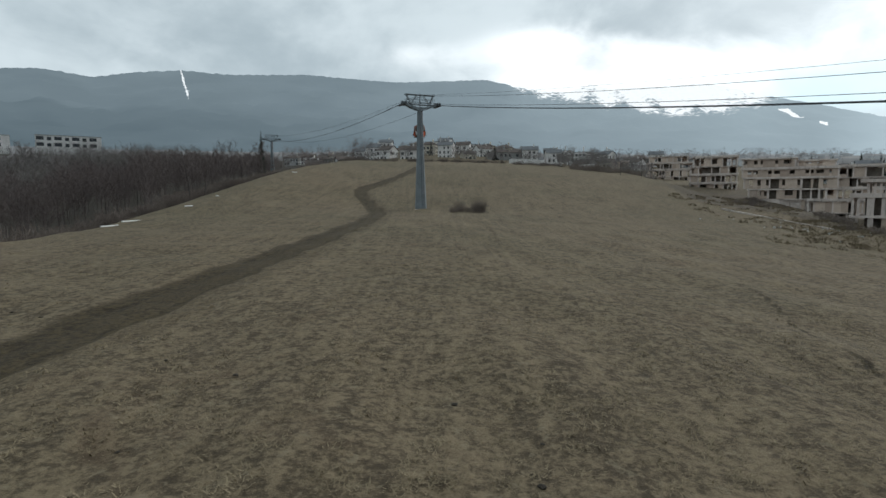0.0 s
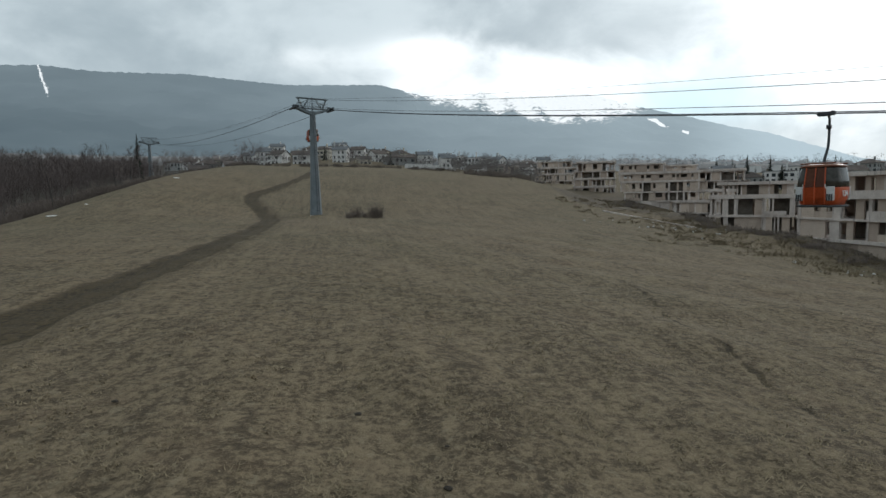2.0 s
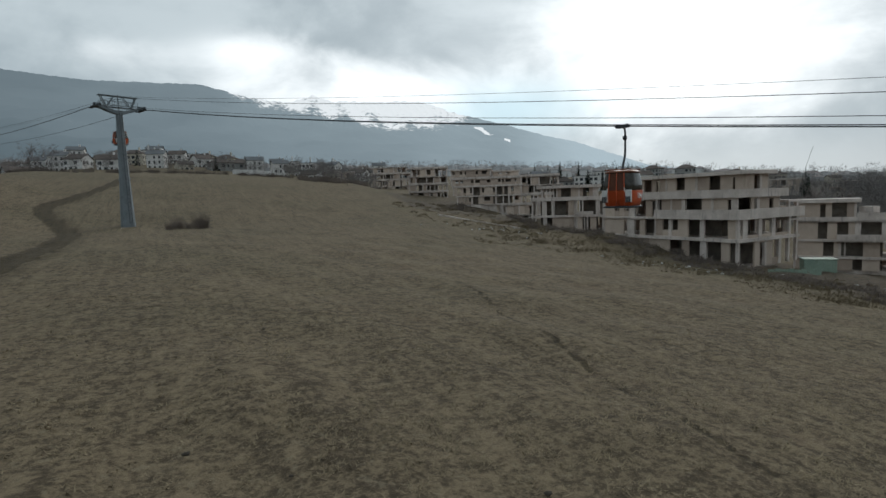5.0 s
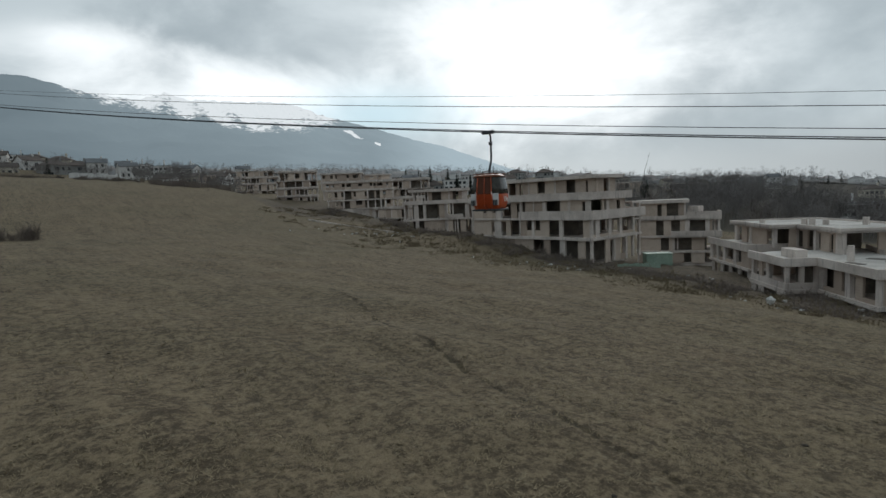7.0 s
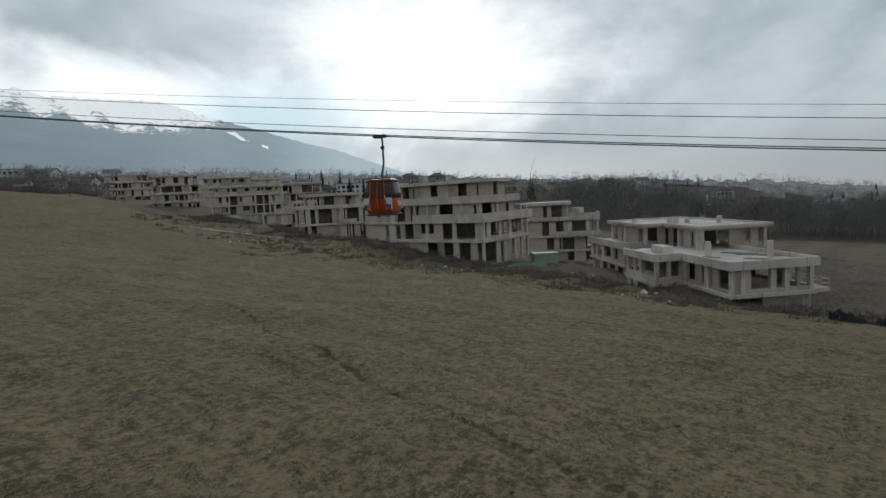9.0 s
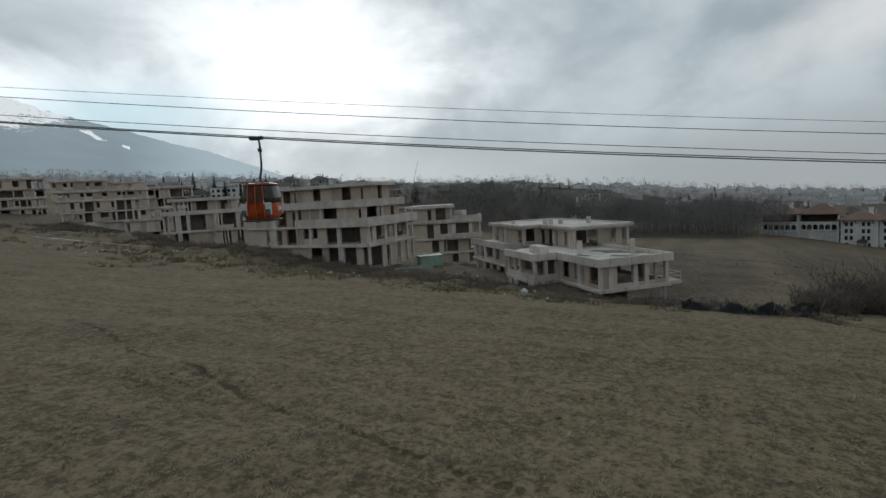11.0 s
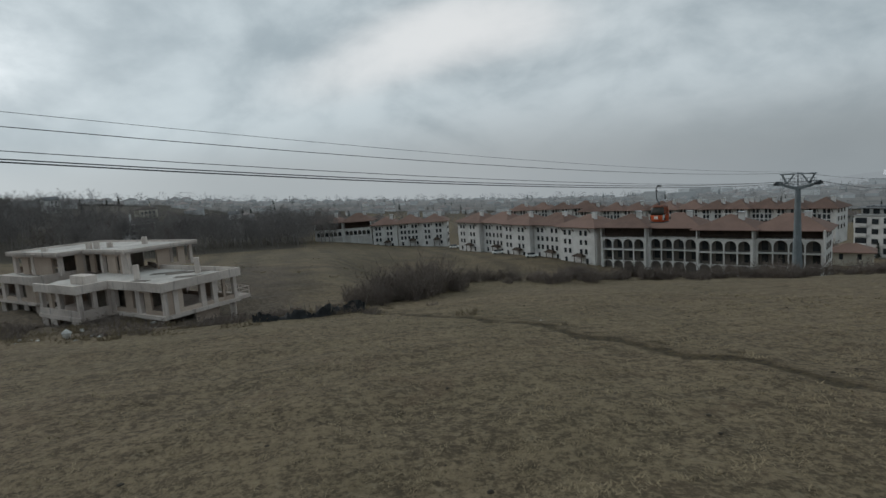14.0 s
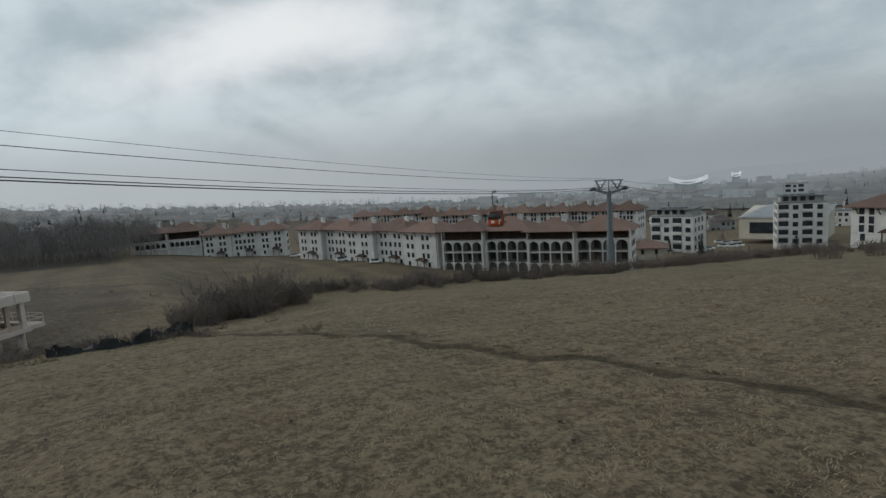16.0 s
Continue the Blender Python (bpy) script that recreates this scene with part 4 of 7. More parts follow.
        part("footing_pier", box(bmesh.new(), p[0] - .22, p[1] - .22, -15, p[0] + .22, p[1] + .22, low + .1), CONCRETE, base)
    # upper storey, set back
    t = (68.6, 17.2)
    tr, n2 = step(t, u, 8.1), step(t, v, 8.95)
    w2 = step(n2, u, -2.81)
    v2 = step(w2, v, 12.0)
    ring3 = [v2, w2, n2, t, tr, step(tr, v, 11.0), step(v2, u, 10.5), ]
    z0, z1 = -7.5, -5.2
    faces_of(base, ring3, z0, z1, [
        "c.7 d1.36 w1.53 d.85 c.6 w3.9 d1.46 c.5", "v1.86 w.78 c.3", "d.79 w1.08 v1.49 c.6 d.84 w1.76 d.78 w.64 c1.3",
        "c.35 v2.99 w1.54 s.98 w.85 s.64 c.35", "c.4 v3 c.4 w2 v3 c.4", None, None], 6)
    dark_core(base, ring3, z0, z1, .45)
    roof = deck(base, swell(ring3, .5), z1, z1 + .22)
    deck(roof, swell(ring3, .22), z1 + .22, z1 + .28, MEMBRANE, "roof_screed")
    lip = swell(ring3, .5)
    parapet(roof, lip + lip[:1], z1 - .02, z1 + .5)
    # flues, a stair hatch, puddled patches and offcuts on the roofs
    for x, y, h in ((1.2, 10.2, .75), (1.8, 9.6, .8), (3.0, 8.9, .6), (6.0, 6.4, .9), (-1, 16.5, .5)):
        flue(base, *step(t, u, x, v, y), z1 + .28, h, .55)
    for x, y, h in ((2.6, 8.4, 1.5), (6.9, 4.4, 1.65)):
        flue(base, *step(near, u, x, v, y), eave + .36, h, .5)
    hatch = step(notch, u, -.4, v, 4.0)
    part("stair_box", box(bmesh.new(), -1.5, -.6, eave + .36, 1.5, .6, eave + 1.25, Matrix.Translation((*hatch, 0)) @ pose(0, 0, 0, 0, 0, 42), .03), CONCRETE, base)
    for x, y, w, d in ((5.2, 3.2, 1.6, .5), (7.0, 6.2, 2.2, .6), (2.0, 6.8, 1.0, .35), (6.2, 8.5, 1.8, .45)):
        m = Matrix.Translation((*step(near, u, x, v, y), eave + .37)) @ pose(0, 0, 0, 0, 0, 40 + 7 * x)
        part("dark_sheet", box(bmesh.new(), -w, -d, 0, w, d, .035, m), SHADE_AND_SHEET, slab, "dark damp sheet on the roof")
    return base


def block_k():
    """The four-storey terrace with long bands, ending in a columned corner."""
    base = thing("unfinished_terrace", "raw concrete terrace shell, four storeys with deep bands", "building", group="unfinished blocks")
    u, w = (-0.0158, 0.9999), (0.9992, 0.04)
    o = (69.0, 48.0)
    at = lambda a, b: step(o, u, a, w, b)
    full = [at(25.1, 0), at(0, 0), at(0, 12.6), at(6, 16), at(25.1, 15)]
    # ground floor under the corner, its shade-dark core set back
    ring = [at(15.1, .15), at(0, 0), at(0, 10.2), at(6, 14), at(15.1, 14)]
    faces_of(base, ring, -10.6, -7.03, ["w3.9 v2.15 w1.2 v1.98 c1.0 v2.29 w1.24 v.92 c.35", "c.4 v3.48 w1.32 d1.0 c.5 w1.56 n1.42 c.6", None, None, ""], 11)
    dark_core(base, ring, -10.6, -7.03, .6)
    part("footing_wall", prism(bmesh.new(), [at(25, .2), at(.3, .3), at(.3, 9.8), at(6, 13.8), at(25, 13.8)], -14, -10.6), CONCRETE, base)
    part("footing_wall", prism(bmesh.new(), [at(25, .3), at(15.2, .3), at(15.2, 13), at(25, 13)], -10.6, -7.0), BLOCKWORK, base)
    deck(base, [at(25.1, -.2), at(-.3, -.3), at(-.3, 12.9), at(6, 16.2), at(25.1, 15.2)], -7.03, -6.55)
    faces_of(base, full, -6.55, -3.92, [
        "c.5 w4.2 d.8 c1.5 d1.05 w1.0 v1.9 c.3 w1.24 n1.1 c.54 n1.07 w1.72 v1.97 c.64 v3.6 w1.2 c.3",
        "c.46 s.62 c1.1 s2.6 c.8 s2.4 c.85 s3.45 c.5", None, None, None], 12)
    dark_core(base, full, -6.55, -3.92, .55)
    band = deck(base, [at(25.1, -.25), at(-.4, -.4), at(-.4, 15.2), at(6, 17), at(25.1, 15.2)], -3.95, -3.65)
    parapet(band, [at(13.7, .2), at(13.65, -.42), at(-.42, -.42), at(-.42, 15.4), at(4, 17.2)], -3.93, -2.55)
    faces_of(base, [at(25.1, .1), at(0.3, .1), at(.3, 10.2), at(6, 13.6), at(25.1, 14)], -3.65, -.93, [
        "c.5 w2.15 n1.16 w1.0 n1.0 c1.4 v2.07 w1.2 d.7 c.48 n.66 w1.66 c.27 w1.68 c.6 v2.7 w1.48 c.38 w2.06 d.6 c.8",
        "c.3 v2.97 w.65 d.5 c.66 w2.36 d1.0 w1.4", None, None, None], 13)
    dark_core(base, full, -3.65, -.93, .55)
    band = deck(base, [at(25.3, -.3), at(-.3, -.3), at(-.3, 11.2), at(6, 14.2), at(25.3, 14.2)], -.93, -.6)
    parapet(band, [at(25.3, -.32), at(-.32, -.32), at(-.32, 11.3), at(6, 14.3)], -.95, .2)
    top = [at(19.9, 1.2), at(-.2, 1.2), at(-.2, 6.5), at(4, 9.5), at(19.9, 9.5)]
    faces_of(base, top, -.6, 2.2, ["c.33 w1.1 d.64 w.74 v1.54 w.8 d.7 w1.15 c.28 w1.57 n1.5 w1.8 c.33 w1.87 v1.7 w1.79 d.4 w1.5", "w2 v1.2 c.4 w1.6", None, None, None], 14)
    dark_core(base, top, -.6, 2.2, .6)
    deck(base, [at(20.4, .5), at(-1.0, .5), at(-1.0, 7.4), at(4, 10.2), at(20.4, 10.2)], 2.2, 2.72)
    for a, b, h in ((22.6, 2.0, 2.2), (25.6, 3.0, 2.0), (27.0, 3.0, 1.7)):
        flue(base, *at(a, b), -.6, h, .4)
    # open stair wing behind the corner
    for z, z2 in ((-10.6, -7.1), (-6.75, -4.6), (-4.3, -1.9)):
        for a, b in ((.6, 12.9), (.6, 15.0), (3.5, 15.2)):
            p = at(a, b)
            part("column", box(bmesh.new(), p[0] - .2, p[1] - .2, z, p[0] + .2, p[1] + .2, z2), CONCRETE, base)
        deck(base, [at(.3, 12.5), at(.3, 15.6), at(5, 15.8), at(5, 12.5)], z2, z2 + .32)
    return base


def block_j():
    """Three storeys with slatted end bays and a wing standing proud."""
    base = thing("unfinished_block", "raw concrete shell with slim pillars and a proud wing", "building", group="unfinished blocks")
    u, v = (0.7705, -0.6374), (0.6374, 0.7705)
    at = lambda a, b: step((72.0, 99.0), u, a, v, b)
    ring = [at(.5, 0), at(9.8, 0), at(9.8, 11), at(.5, 11)]
    wing = [at(9.8, -1.0), at(15.7, -1.0), at(15.7, 11), at(9.8, 11)]
    part("footing_wall", prism(bmesh.new(), [at(.8, .4), at(15.4, .4), at(15.4, 10.5), at(.8, 10.5)], -13, -7.6), SHADE_AND_SHEET, base)
    for r, low, mid in ((ring, "c.34 v.34 c.34 v1.37 c.79 v1.13 w4.87", "c.34 v.46 c.34 v1.0 c1.0 v1.0 c.67 v2.77 w1.53"),
                        (wing, "w1.41 v.32 c.22 v.32 c.32 v.43 w1.28 v1.38 c.32", "c.33 v.43 c.22 v.32 c.32 v2.57 c.85 v.63 c.32")):
        faces_of(base, r, -7.6, -4.5, [low], 21)
        dark_core(base, r, -7.6, -4.5, .6)
        slab = deck(base, swell(r, .3), -4.5, -4.1)
        faces_of(base, r, -4.1, -.95, [mid], 22)
        dark_core(base, r, -4.1, -.95, .6)
        deck(base, swell(r, .3), -.95, -.15)
    parapet(base, [at(10.0, -1.4), at(13.4, -1.4)], -4.1, -3.3, .15)
    top = [at(2.6, .8), at(14.6, .8), at(14.6, 9), at(2.6, 9)]
    faces_of(base, top, -.15, 1.75, ["c.34 v.56 c.34 v.45 c.34 v.45 c.22 v.45 c.22 w.78 v2.09 w1.52 c.32 w.65 v1.29 w.75 c1.16"], 23)
    dark_core(base, top, -.15, 1.75, .6)
    deck(base, [at(1.6, -.2), at(15.2, -.2), at(15.2, 9.8), at(1.6, 9.8)], 1.75, 2.35)
    return base


def block_h():
    """The tall shell, five storeys of small openings, its top stepping down to one side."""
    base = thing("unfinished_block", "tall raw concrete shell of five storeys with small openings", "building", group="unfinished blocks")
    u, v = (0.8387, -0.5446), (0.5446, 0.8387)
    at = lambda a, b: step((83.0, 155.5), u, a, v, b)
    rows = ((10.7, 22.7, -4.8, -2.0, "c.34 v1.37 c.34 v1.53 w.85 v1.0 c.34 w1.35 v1.68 c.34 w1 v1.33 c.5", .35),
            (1.7, 22.2, -1.6, .75, "w2.28 o.87 w.7 o.7 c.52 v1.73 w1.89 n1.88 w.85 v.68 c.5 v1.86 c.34 v1.35 c.5 v1 c.5 n1.34 w1", .35),
            (.5, 22.2, 1.2, 3.8, "w1.41 o.88 w1.05 o.87 w1.22 o.69 c.35 v2.07 w.69 o.69 w2.73 o.68 c.5 v1.86 w.5 v1.18 w1 o.84 w2.5", .5),
            (0, 22.2, 4.3, 6.3, "w1.41 o.88 w.52 o1.05 w2.43 o.86 w.52 o1.38 w2.23 o1.19 w2.38 o.84 w.34 o.67 w.5 o1.68 w1.17 o.5 w1.66", .65),
            (0, 12.7, 7.0, 9.1, "w.35 o.88 w1.57 o.87 w.7 o.52 w2.94 o.69 w1.2 o1.71 w1.19", .35))
    for k, (a, b, z0, z1, text, slab) in enumerate(rows):
        ring = [at(a, 0), at(b, 0), at(b, 12), at(a, 12)]
        faces_of(base, ring, z0, z1, [text], 30 + k)
        dark_core(base, ring, z0, z1, .7)
        deck(base, swell(ring, .3), z1, z1 + slab)
    ring = [at(12.9, 2), at(21.5, 2), at(21.5, 10), at(12.9, 10)]
    faces_of(base, ring, 6.95, 8.4, ["w2 o1.2 w1.2 o1.2 w3"], 39)
    deck(base, swell(ring, .3), 8.4, 8.8)
    part("footing_wall", prism(bmesh.new(), [at(.3, .3), at(22.5, .3), at(22.5, 11.7), at(.3, 11.7)], -12, -1.8), CONCRETE, base)
    part("footing_wall", prism(bmesh.new(), [at(10.9, -.1), at(22.5, -.1), at(22.5, .4), at(10.9, .4)], -12, -4.8), CONCRETE, base)
    return base


def block_n():
    """A stepped shell with deep balcony fronts, behind the site."""
    base = thing("unfinished_block", "raw concrete shell with deep corner balconies behind the site", "building", group="unfinished blocks")
    u, v = (0.4665, -0.8845), (0.8845, 0.4665)
    at = lambda a, b: step((113.7, 67.0), u, a, v, b)
    full, upper = [at(.2, 0), at(16.9, 0), at(16.9, 11), at(.2, 11)], [at(.6, .2), at(10.2, .2), at(10.2, 10), at(.6, 10)]
    part("footing_wall", prism(bmesh.new(), [at(.5, .6), at(16.5, .6), at(16.5, 10.5), at(.5, 10.5)], -20, -16.2), CONCRETE, base)
    faces_of(base, full, -16.2, -13.95, ["w9.5 v1.5 w2.6 v2.5 c.45"], 40)
    dark_core(base, full, -16.2, -13.95, .7)
    deck(base, swell(full, .3), -13.95, -13.5)
    faces_of(base, full, -13.5, -10.6, ["w4.87 v1.67 w.7 c.47 v.47 c.24 v2.69 w2.5 v1.7 c1.3"], 41)
    dark_core(base, full, -13.5, -10.6, .7)
    slab = deck(base, swell(full, .3), -10.6, -10.2)
    parapet(slab, [at(7.2, .3), at(7.2, -1.2), at(17.2, -1.2), at(17.2, 3)], -10.6, -9.15)
    deck(base, [at(7.2, -1.2), at(17.2, -1.2), at(17.2, 0), at(7.2, 0)], -10.6, -10.3, name="balcony_slab")
    faces_of(base, full, -10.2, -6.8, ["w3.9 v1.56 w1.55 s1.77 w1.0 c.93 s3.1 c.8 w.57 s1.0 c.45"], 42)
    dark_core(base, full, -10.2, -6.8, .7)
    deck(base, swell(full, .3), -6.8, -6.45)
    parapet(base, [at(.0, -.3), at(10.3, -.3)], -6.8, -5.8)
    parapet(base, [at(10.3, -.3), at(17.2, -.3), at(17.2, 6)], -6.8, -5.0)
    flue(base, *at(12.2, 2.0), -6.45, 2.6, 2.4)
    faces_of(base, upper, -6.45, -3.0, ["w3.6 d.84 w.95 v2.24 w1.4"], 43)
    dark_core(base, upper, -6.45, -3.0, .7)
    deck(base, swell(upper, .7), -3.0, -2.3)
    return base


def shell_block(label, origin, turn, floors, seed, kind="unfinished_block"):
    """A raw block of several storeys; floors: (x0, y0, x1, y1, z0, z1) in its own frame, y away from the meadow."""
    base = thing(kind, label, "building", group="unfinished blocks")
    c, s = math.cos(radians(turn)), math.sin(radians(turn))
    world_of = lambda x, y: (origin[0] + c * x - s * y, origin[1] + s * x + c * y)
    for k, (x0, y0, x1, y1, z0, z1) in enumerate(floors):
        ring = [world_of(x0, y0), world_of(x1, y0), world_of(x1, y1), world_of(x0, y1)]
        storey(base, ring, z0, z1 - .25, [None] * 4, seed * 31 + k, .3, .8 if k % 3 else .35, .25)
    low = min(f[4] for f in floors)
    x0, y0, x1, y1 = floors[0][:4]
    part("footing_wall", prism(bmesh.new(), [world_of(x0 + .5, y0 + .5), world_of(x1 - .5, y0 + .5), world_of(x1 - .5, y1 - .5), world_of(x0 + .5, y1 - .5)],
                               low - 5, low), CONCRETE, base)
    return base


for build in (block_m, block_k, block_j, block_h, block_n):
    build()


def facing(az, dist):
    """The place at a heading and distance from the start of the flight."""
    a = radians(az)
    return (math.sin(a) * dist, math.cos(a) * dist)


shell_block("small raw concrete shell beside the terrace", (86.5, 88.5), -42,
            [(0, 1, 5.5, 9, -9.3, -6.2), (0, 1, 5.5, 9, -6.2, -3.3), (-.3, .2, 5.5, 9, -3.3, -0.6)], 3)
shell_block("raw concrete shell with long open floors", (103, 146), -36,
            [(-6, -5, 14, 8, -8.2, -5.2), (-6, -5, 14, 8, -5.2, -2.1), (0, -2, 14, 8, -2.1, 0.9), (0, -1, 13, 8, 0.9, 3.9), (0, 0, 12, 8, 3.9, 6.7)], 5)
shell_block("raw concrete shell with balconies far along the slope", (87.7, 199), -26,
            [(0, 0, 15, 11, -2.6, 0.4), (0, 0, 15, 11, 0.4, 3.4), (0, 0, 15, 11, 3.4, 6.4), (0, .5, 15, 11, 6.4, 9.4), (1, 1, 15, 11, 9.4, 12.6)], 6)
shell_block("raw concrete shell standing highest on the slope", (96, 265), -22,
            [(0, 0, 20, 12, 4.8, 7.9), (0, 0, 20, 12, 7.9, 11), (0, .5, 20, 12, 11, 14.1), (1, 1, 18, 11, 14.1, 17.3)], 7)
shell_block("raw concrete shell at the row's upper end", (84, 283), -18,
            [(0, 0, 10, 10, 6.5, 9.6), (0, 0, 10, 10, 9.6, 12.7), (1, .5, 9, 9, 12.7, 16.2)], 8)
shell_block("half-built concrete frame on the far slope", facing(57.5, 330), -60,
            [(0, 0, 16, 10, -1.5, 1.5), (0, 0, 16, 10, 1.5, 4.6)], 10)
shell_block("half-built concrete frame among the trees", facing(62.0, 380), -62,
            [(0, 0, 22, 10, -3.2, 0), (0, 0, 22, 10, 0, 3.0)], 11)

# ---- houses, apartment rows and the town ----
PLASTER = material("white_plaster", mottled((0.52, 0.505, 0.485), (0.69, 0.675, 0.655), 0.25, 3.0, 0.003, (0.40, 0.39, 0.36), 0.06))
CREAM = material("cream_plaster", mottled((0.42, 0.38, 0.31), (0.55, 0.51, 0.43), 0.25, 3.0, 0.003, (0.36, 0.33, 0.28), 0.15))
GREYPLASTER = material("grey_plaster", mottled((0.22, 0.22, 0.21), (0.33, 0.33, 0.32), 0.25, 3.0, 0.003, None, 0.25))
# plaster darkened to paint in the shade behind the arches
SHADEPLASTER = material("shade_dark_plaster", mottled((0.10, 0.09, 0.08), (0.17, 0.155, 0.14), 0.25, 3.0, 0.003))
WINDOW = material("dark_window", mottled((0.02, 0.024, 0.028), (0.045, 0.05, 0.056), 0.4, 2.0, 0.0005), 0.15)
TIMBER = material("dark_timber", mottled((0.035, 0.024, 0.018), (0.075, 0.052, 0.038), 0.6, 8.0, 0.002), 0.8)
PALEROOF = material("pale_metal_roof", mottled((0.45, 0.47, 0.48), (0.62, 0.64, 0.65), 0.2, 2.0, 0.002), 0.5)
GREYROOF = material("grey_roof", mottled((0.10, 0.105, 0.11), (0.17, 0.175, 0.18), 0.3, 3.0, 0.002), 0.7)


def tile_look(n, place):
    a, b = n.noise(place, 0.25, 4.0), n.noise(place, 5.0, 4.0, 0.7)
    own = n.add("ShaderNodeObjectInfo").outputs["Random"]
    fac = n.math("ADD", n.math("MULTIPLY", a, 0.35), n.math("ADD", n.math("MULTIPLY", b, 0.45), n.math("MULTIPLY", own, 0.2)))
    colour = n.mix(n.span(fac, 0.3, 0.7), (0.120, 0.076, 0.060), (0.228, 0.144, 0.115))
    return n.mix(n.span(n.noise(place, 0.9, 5.0, 0.7), 0.56, 0.74, 0, 0.6), colour, (0.11, 0.085, 0.07)), b, 0.02


TILE = material("weathered_roof_tile", tile_look)


def hip_roof(bm, x0, y0, x1, y1, z, rise, over=0.9, m=None):
    """A hipped roof with thick eaves over a rectangle."""
    x0, y0, x1, y1 = x0 - over, y0 - over, x1 + over, y1 + over
    w, d = x1 - x0, y1 - y0
    s = min(w, d) / 2 * 0.98
    ridge = [(x0 + s, (y0 + y1) / 2), (x1 - s, (y0 + y1) / 2)] if w >= d else [((x0 + x1) / 2, y0 + s), ((x0 + x1) / 2, y1 - s)]
    low = [bm.verts.new((x, y, z - .18)) for x, y in ((x0, y0), (x1, y0), (x1, y1), (x0, y1))]
    eave = [bm.verts.new((x, y, z)) for x, y in ((x0, y0), (x1, y0), (x1, y1), (x0, y1))]
    top = [bm.verts.new((x, y, z + rise)) for x, y in ridge]
    bm.faces.new(low[::-1])
    for i in range(4):
        bm.faces.new((low[i], low[(i + 1) % 4], eave[(i + 1) % 4], eave[i]))
    if w >= d:
        sides = ((0, 1, (1, 0)), (1, 2, (1,)), (2, 3, (0, 1)), (3, 0, (0,)))
    else:
        sides = ((0, 1, (0,)), (1, 2, (1, 0)), (2, 3, (1,)), (3, 0, (0, 1)))
    for a, b, tops in sides:
        bm.faces.new((eave[a], eave[b], *[top[t] for t in tops]))
    if m is not None:
        for v in low + eave + top:
            v.co = m @ v.co
    return bm


def gable_roof(bm, x0, y0, x1, y1, z, rise, over=0.5):
    x0, x1, y0, y1 = x0 - over, x1 + over, y0 - over, y1 + over
    mid = (y0 + y1) / 2
    for z0, flip in ((z, 1), (z - .2, -1)):
        v = [bm.verts.new(p) for p in ((x0, y0, z0), (x1, y0, z0), (x1, mid, z0 + rise), (x0, mid, z0 + rise), (x1, y1, z0), (x0, y1, z0))]
        for f in ((0, 1, 2, 3), (3, 2, 4, 5)):
            bm.faces.new([v[i] for i in f][::flip])
        if flip == 1:
            top = v
    for i, j in ((0, 1), (1, 2), (2, 4), (4, 5), (5, 3), (3, 0)):
        bm.faces.new((top[i], v[i], v[j], top[j]))
    return bm


def pane_mesh(name, w, h, mat=None, frame_mat=None):
    """A window: a frame standing a little proud, its dark pane set back."""
    bm = bmesh.new()
    box(bm, -w / 2 - .09, -.08, -.09, w / 2 + .09, .1, h + .09)
    front = min(bm.faces, key=lambda f: f.calc_center_median().y)
    got = bmesh.ops.inset_region(bm, faces=[front], thickness=.05)
    for v in front.verts:
        v.co.y += .05
    for f in bm.faces:
        f.material_index = 0 if f is front else 1
    data = mesh_of(name, bm, mat or WINDOW)
    data.materials.append(frame_mat or TIMBER)
    return data


WIN_SMALL = pane_mesh("window", 0.75, 1.35, WINDOW, TIMBER)
WIN_WIDE = pane_mesh("window", 1.5, 1.45, WINDOW, PLASTER)
WIN_DOOR = pane_mesh("window", 1.3, 2.1, WINDOW, TIMBER)


def set_in(data, parent, x, y, z, turn=0):
    ob = part("window", data, None, parent)
    ob.matrix_local = pose(x, y, z, 0, 0, turn)
    return ob


def arch_screen(bm, x0, x1, z0, spring, top, count, y0=-.18, y1=.18):
    """A white wall face with round-headed openings between piers."""
    pier = 0.32
    w = (x1 - x0 - pier) / count
    for k in range(count + 1):
        box(bm, x0 + k * w, y0, z0, x0 + k * w + pier, y1, top)
    for k in range(count):
        a, b = x0 + k * w + pier, x0 + (k + 1) * w
        c, r = (a + b) / 2, (b - a) / 2
        arc = [(c - r * math.cos(math.pi * i / 10), spring + r * math.sin(math.pi * i / 10)) for i in range(11)]
        for (p, q), (s, t) in zip(arc, arc[1:]):
            f = [bm.verts.new((x, yy, z)) for yy in (y0, y1) for x, z in ((p, q), (s, t), (s, top), (p, top))]
            bm.faces.new(f[:4])
            bm.faces.new(f[4:][::-1])
            bm.faces.new((f[0], f[4], f[5], f[1]))
            bm.faces.new((f[3], f[2], f[6], f[7]))


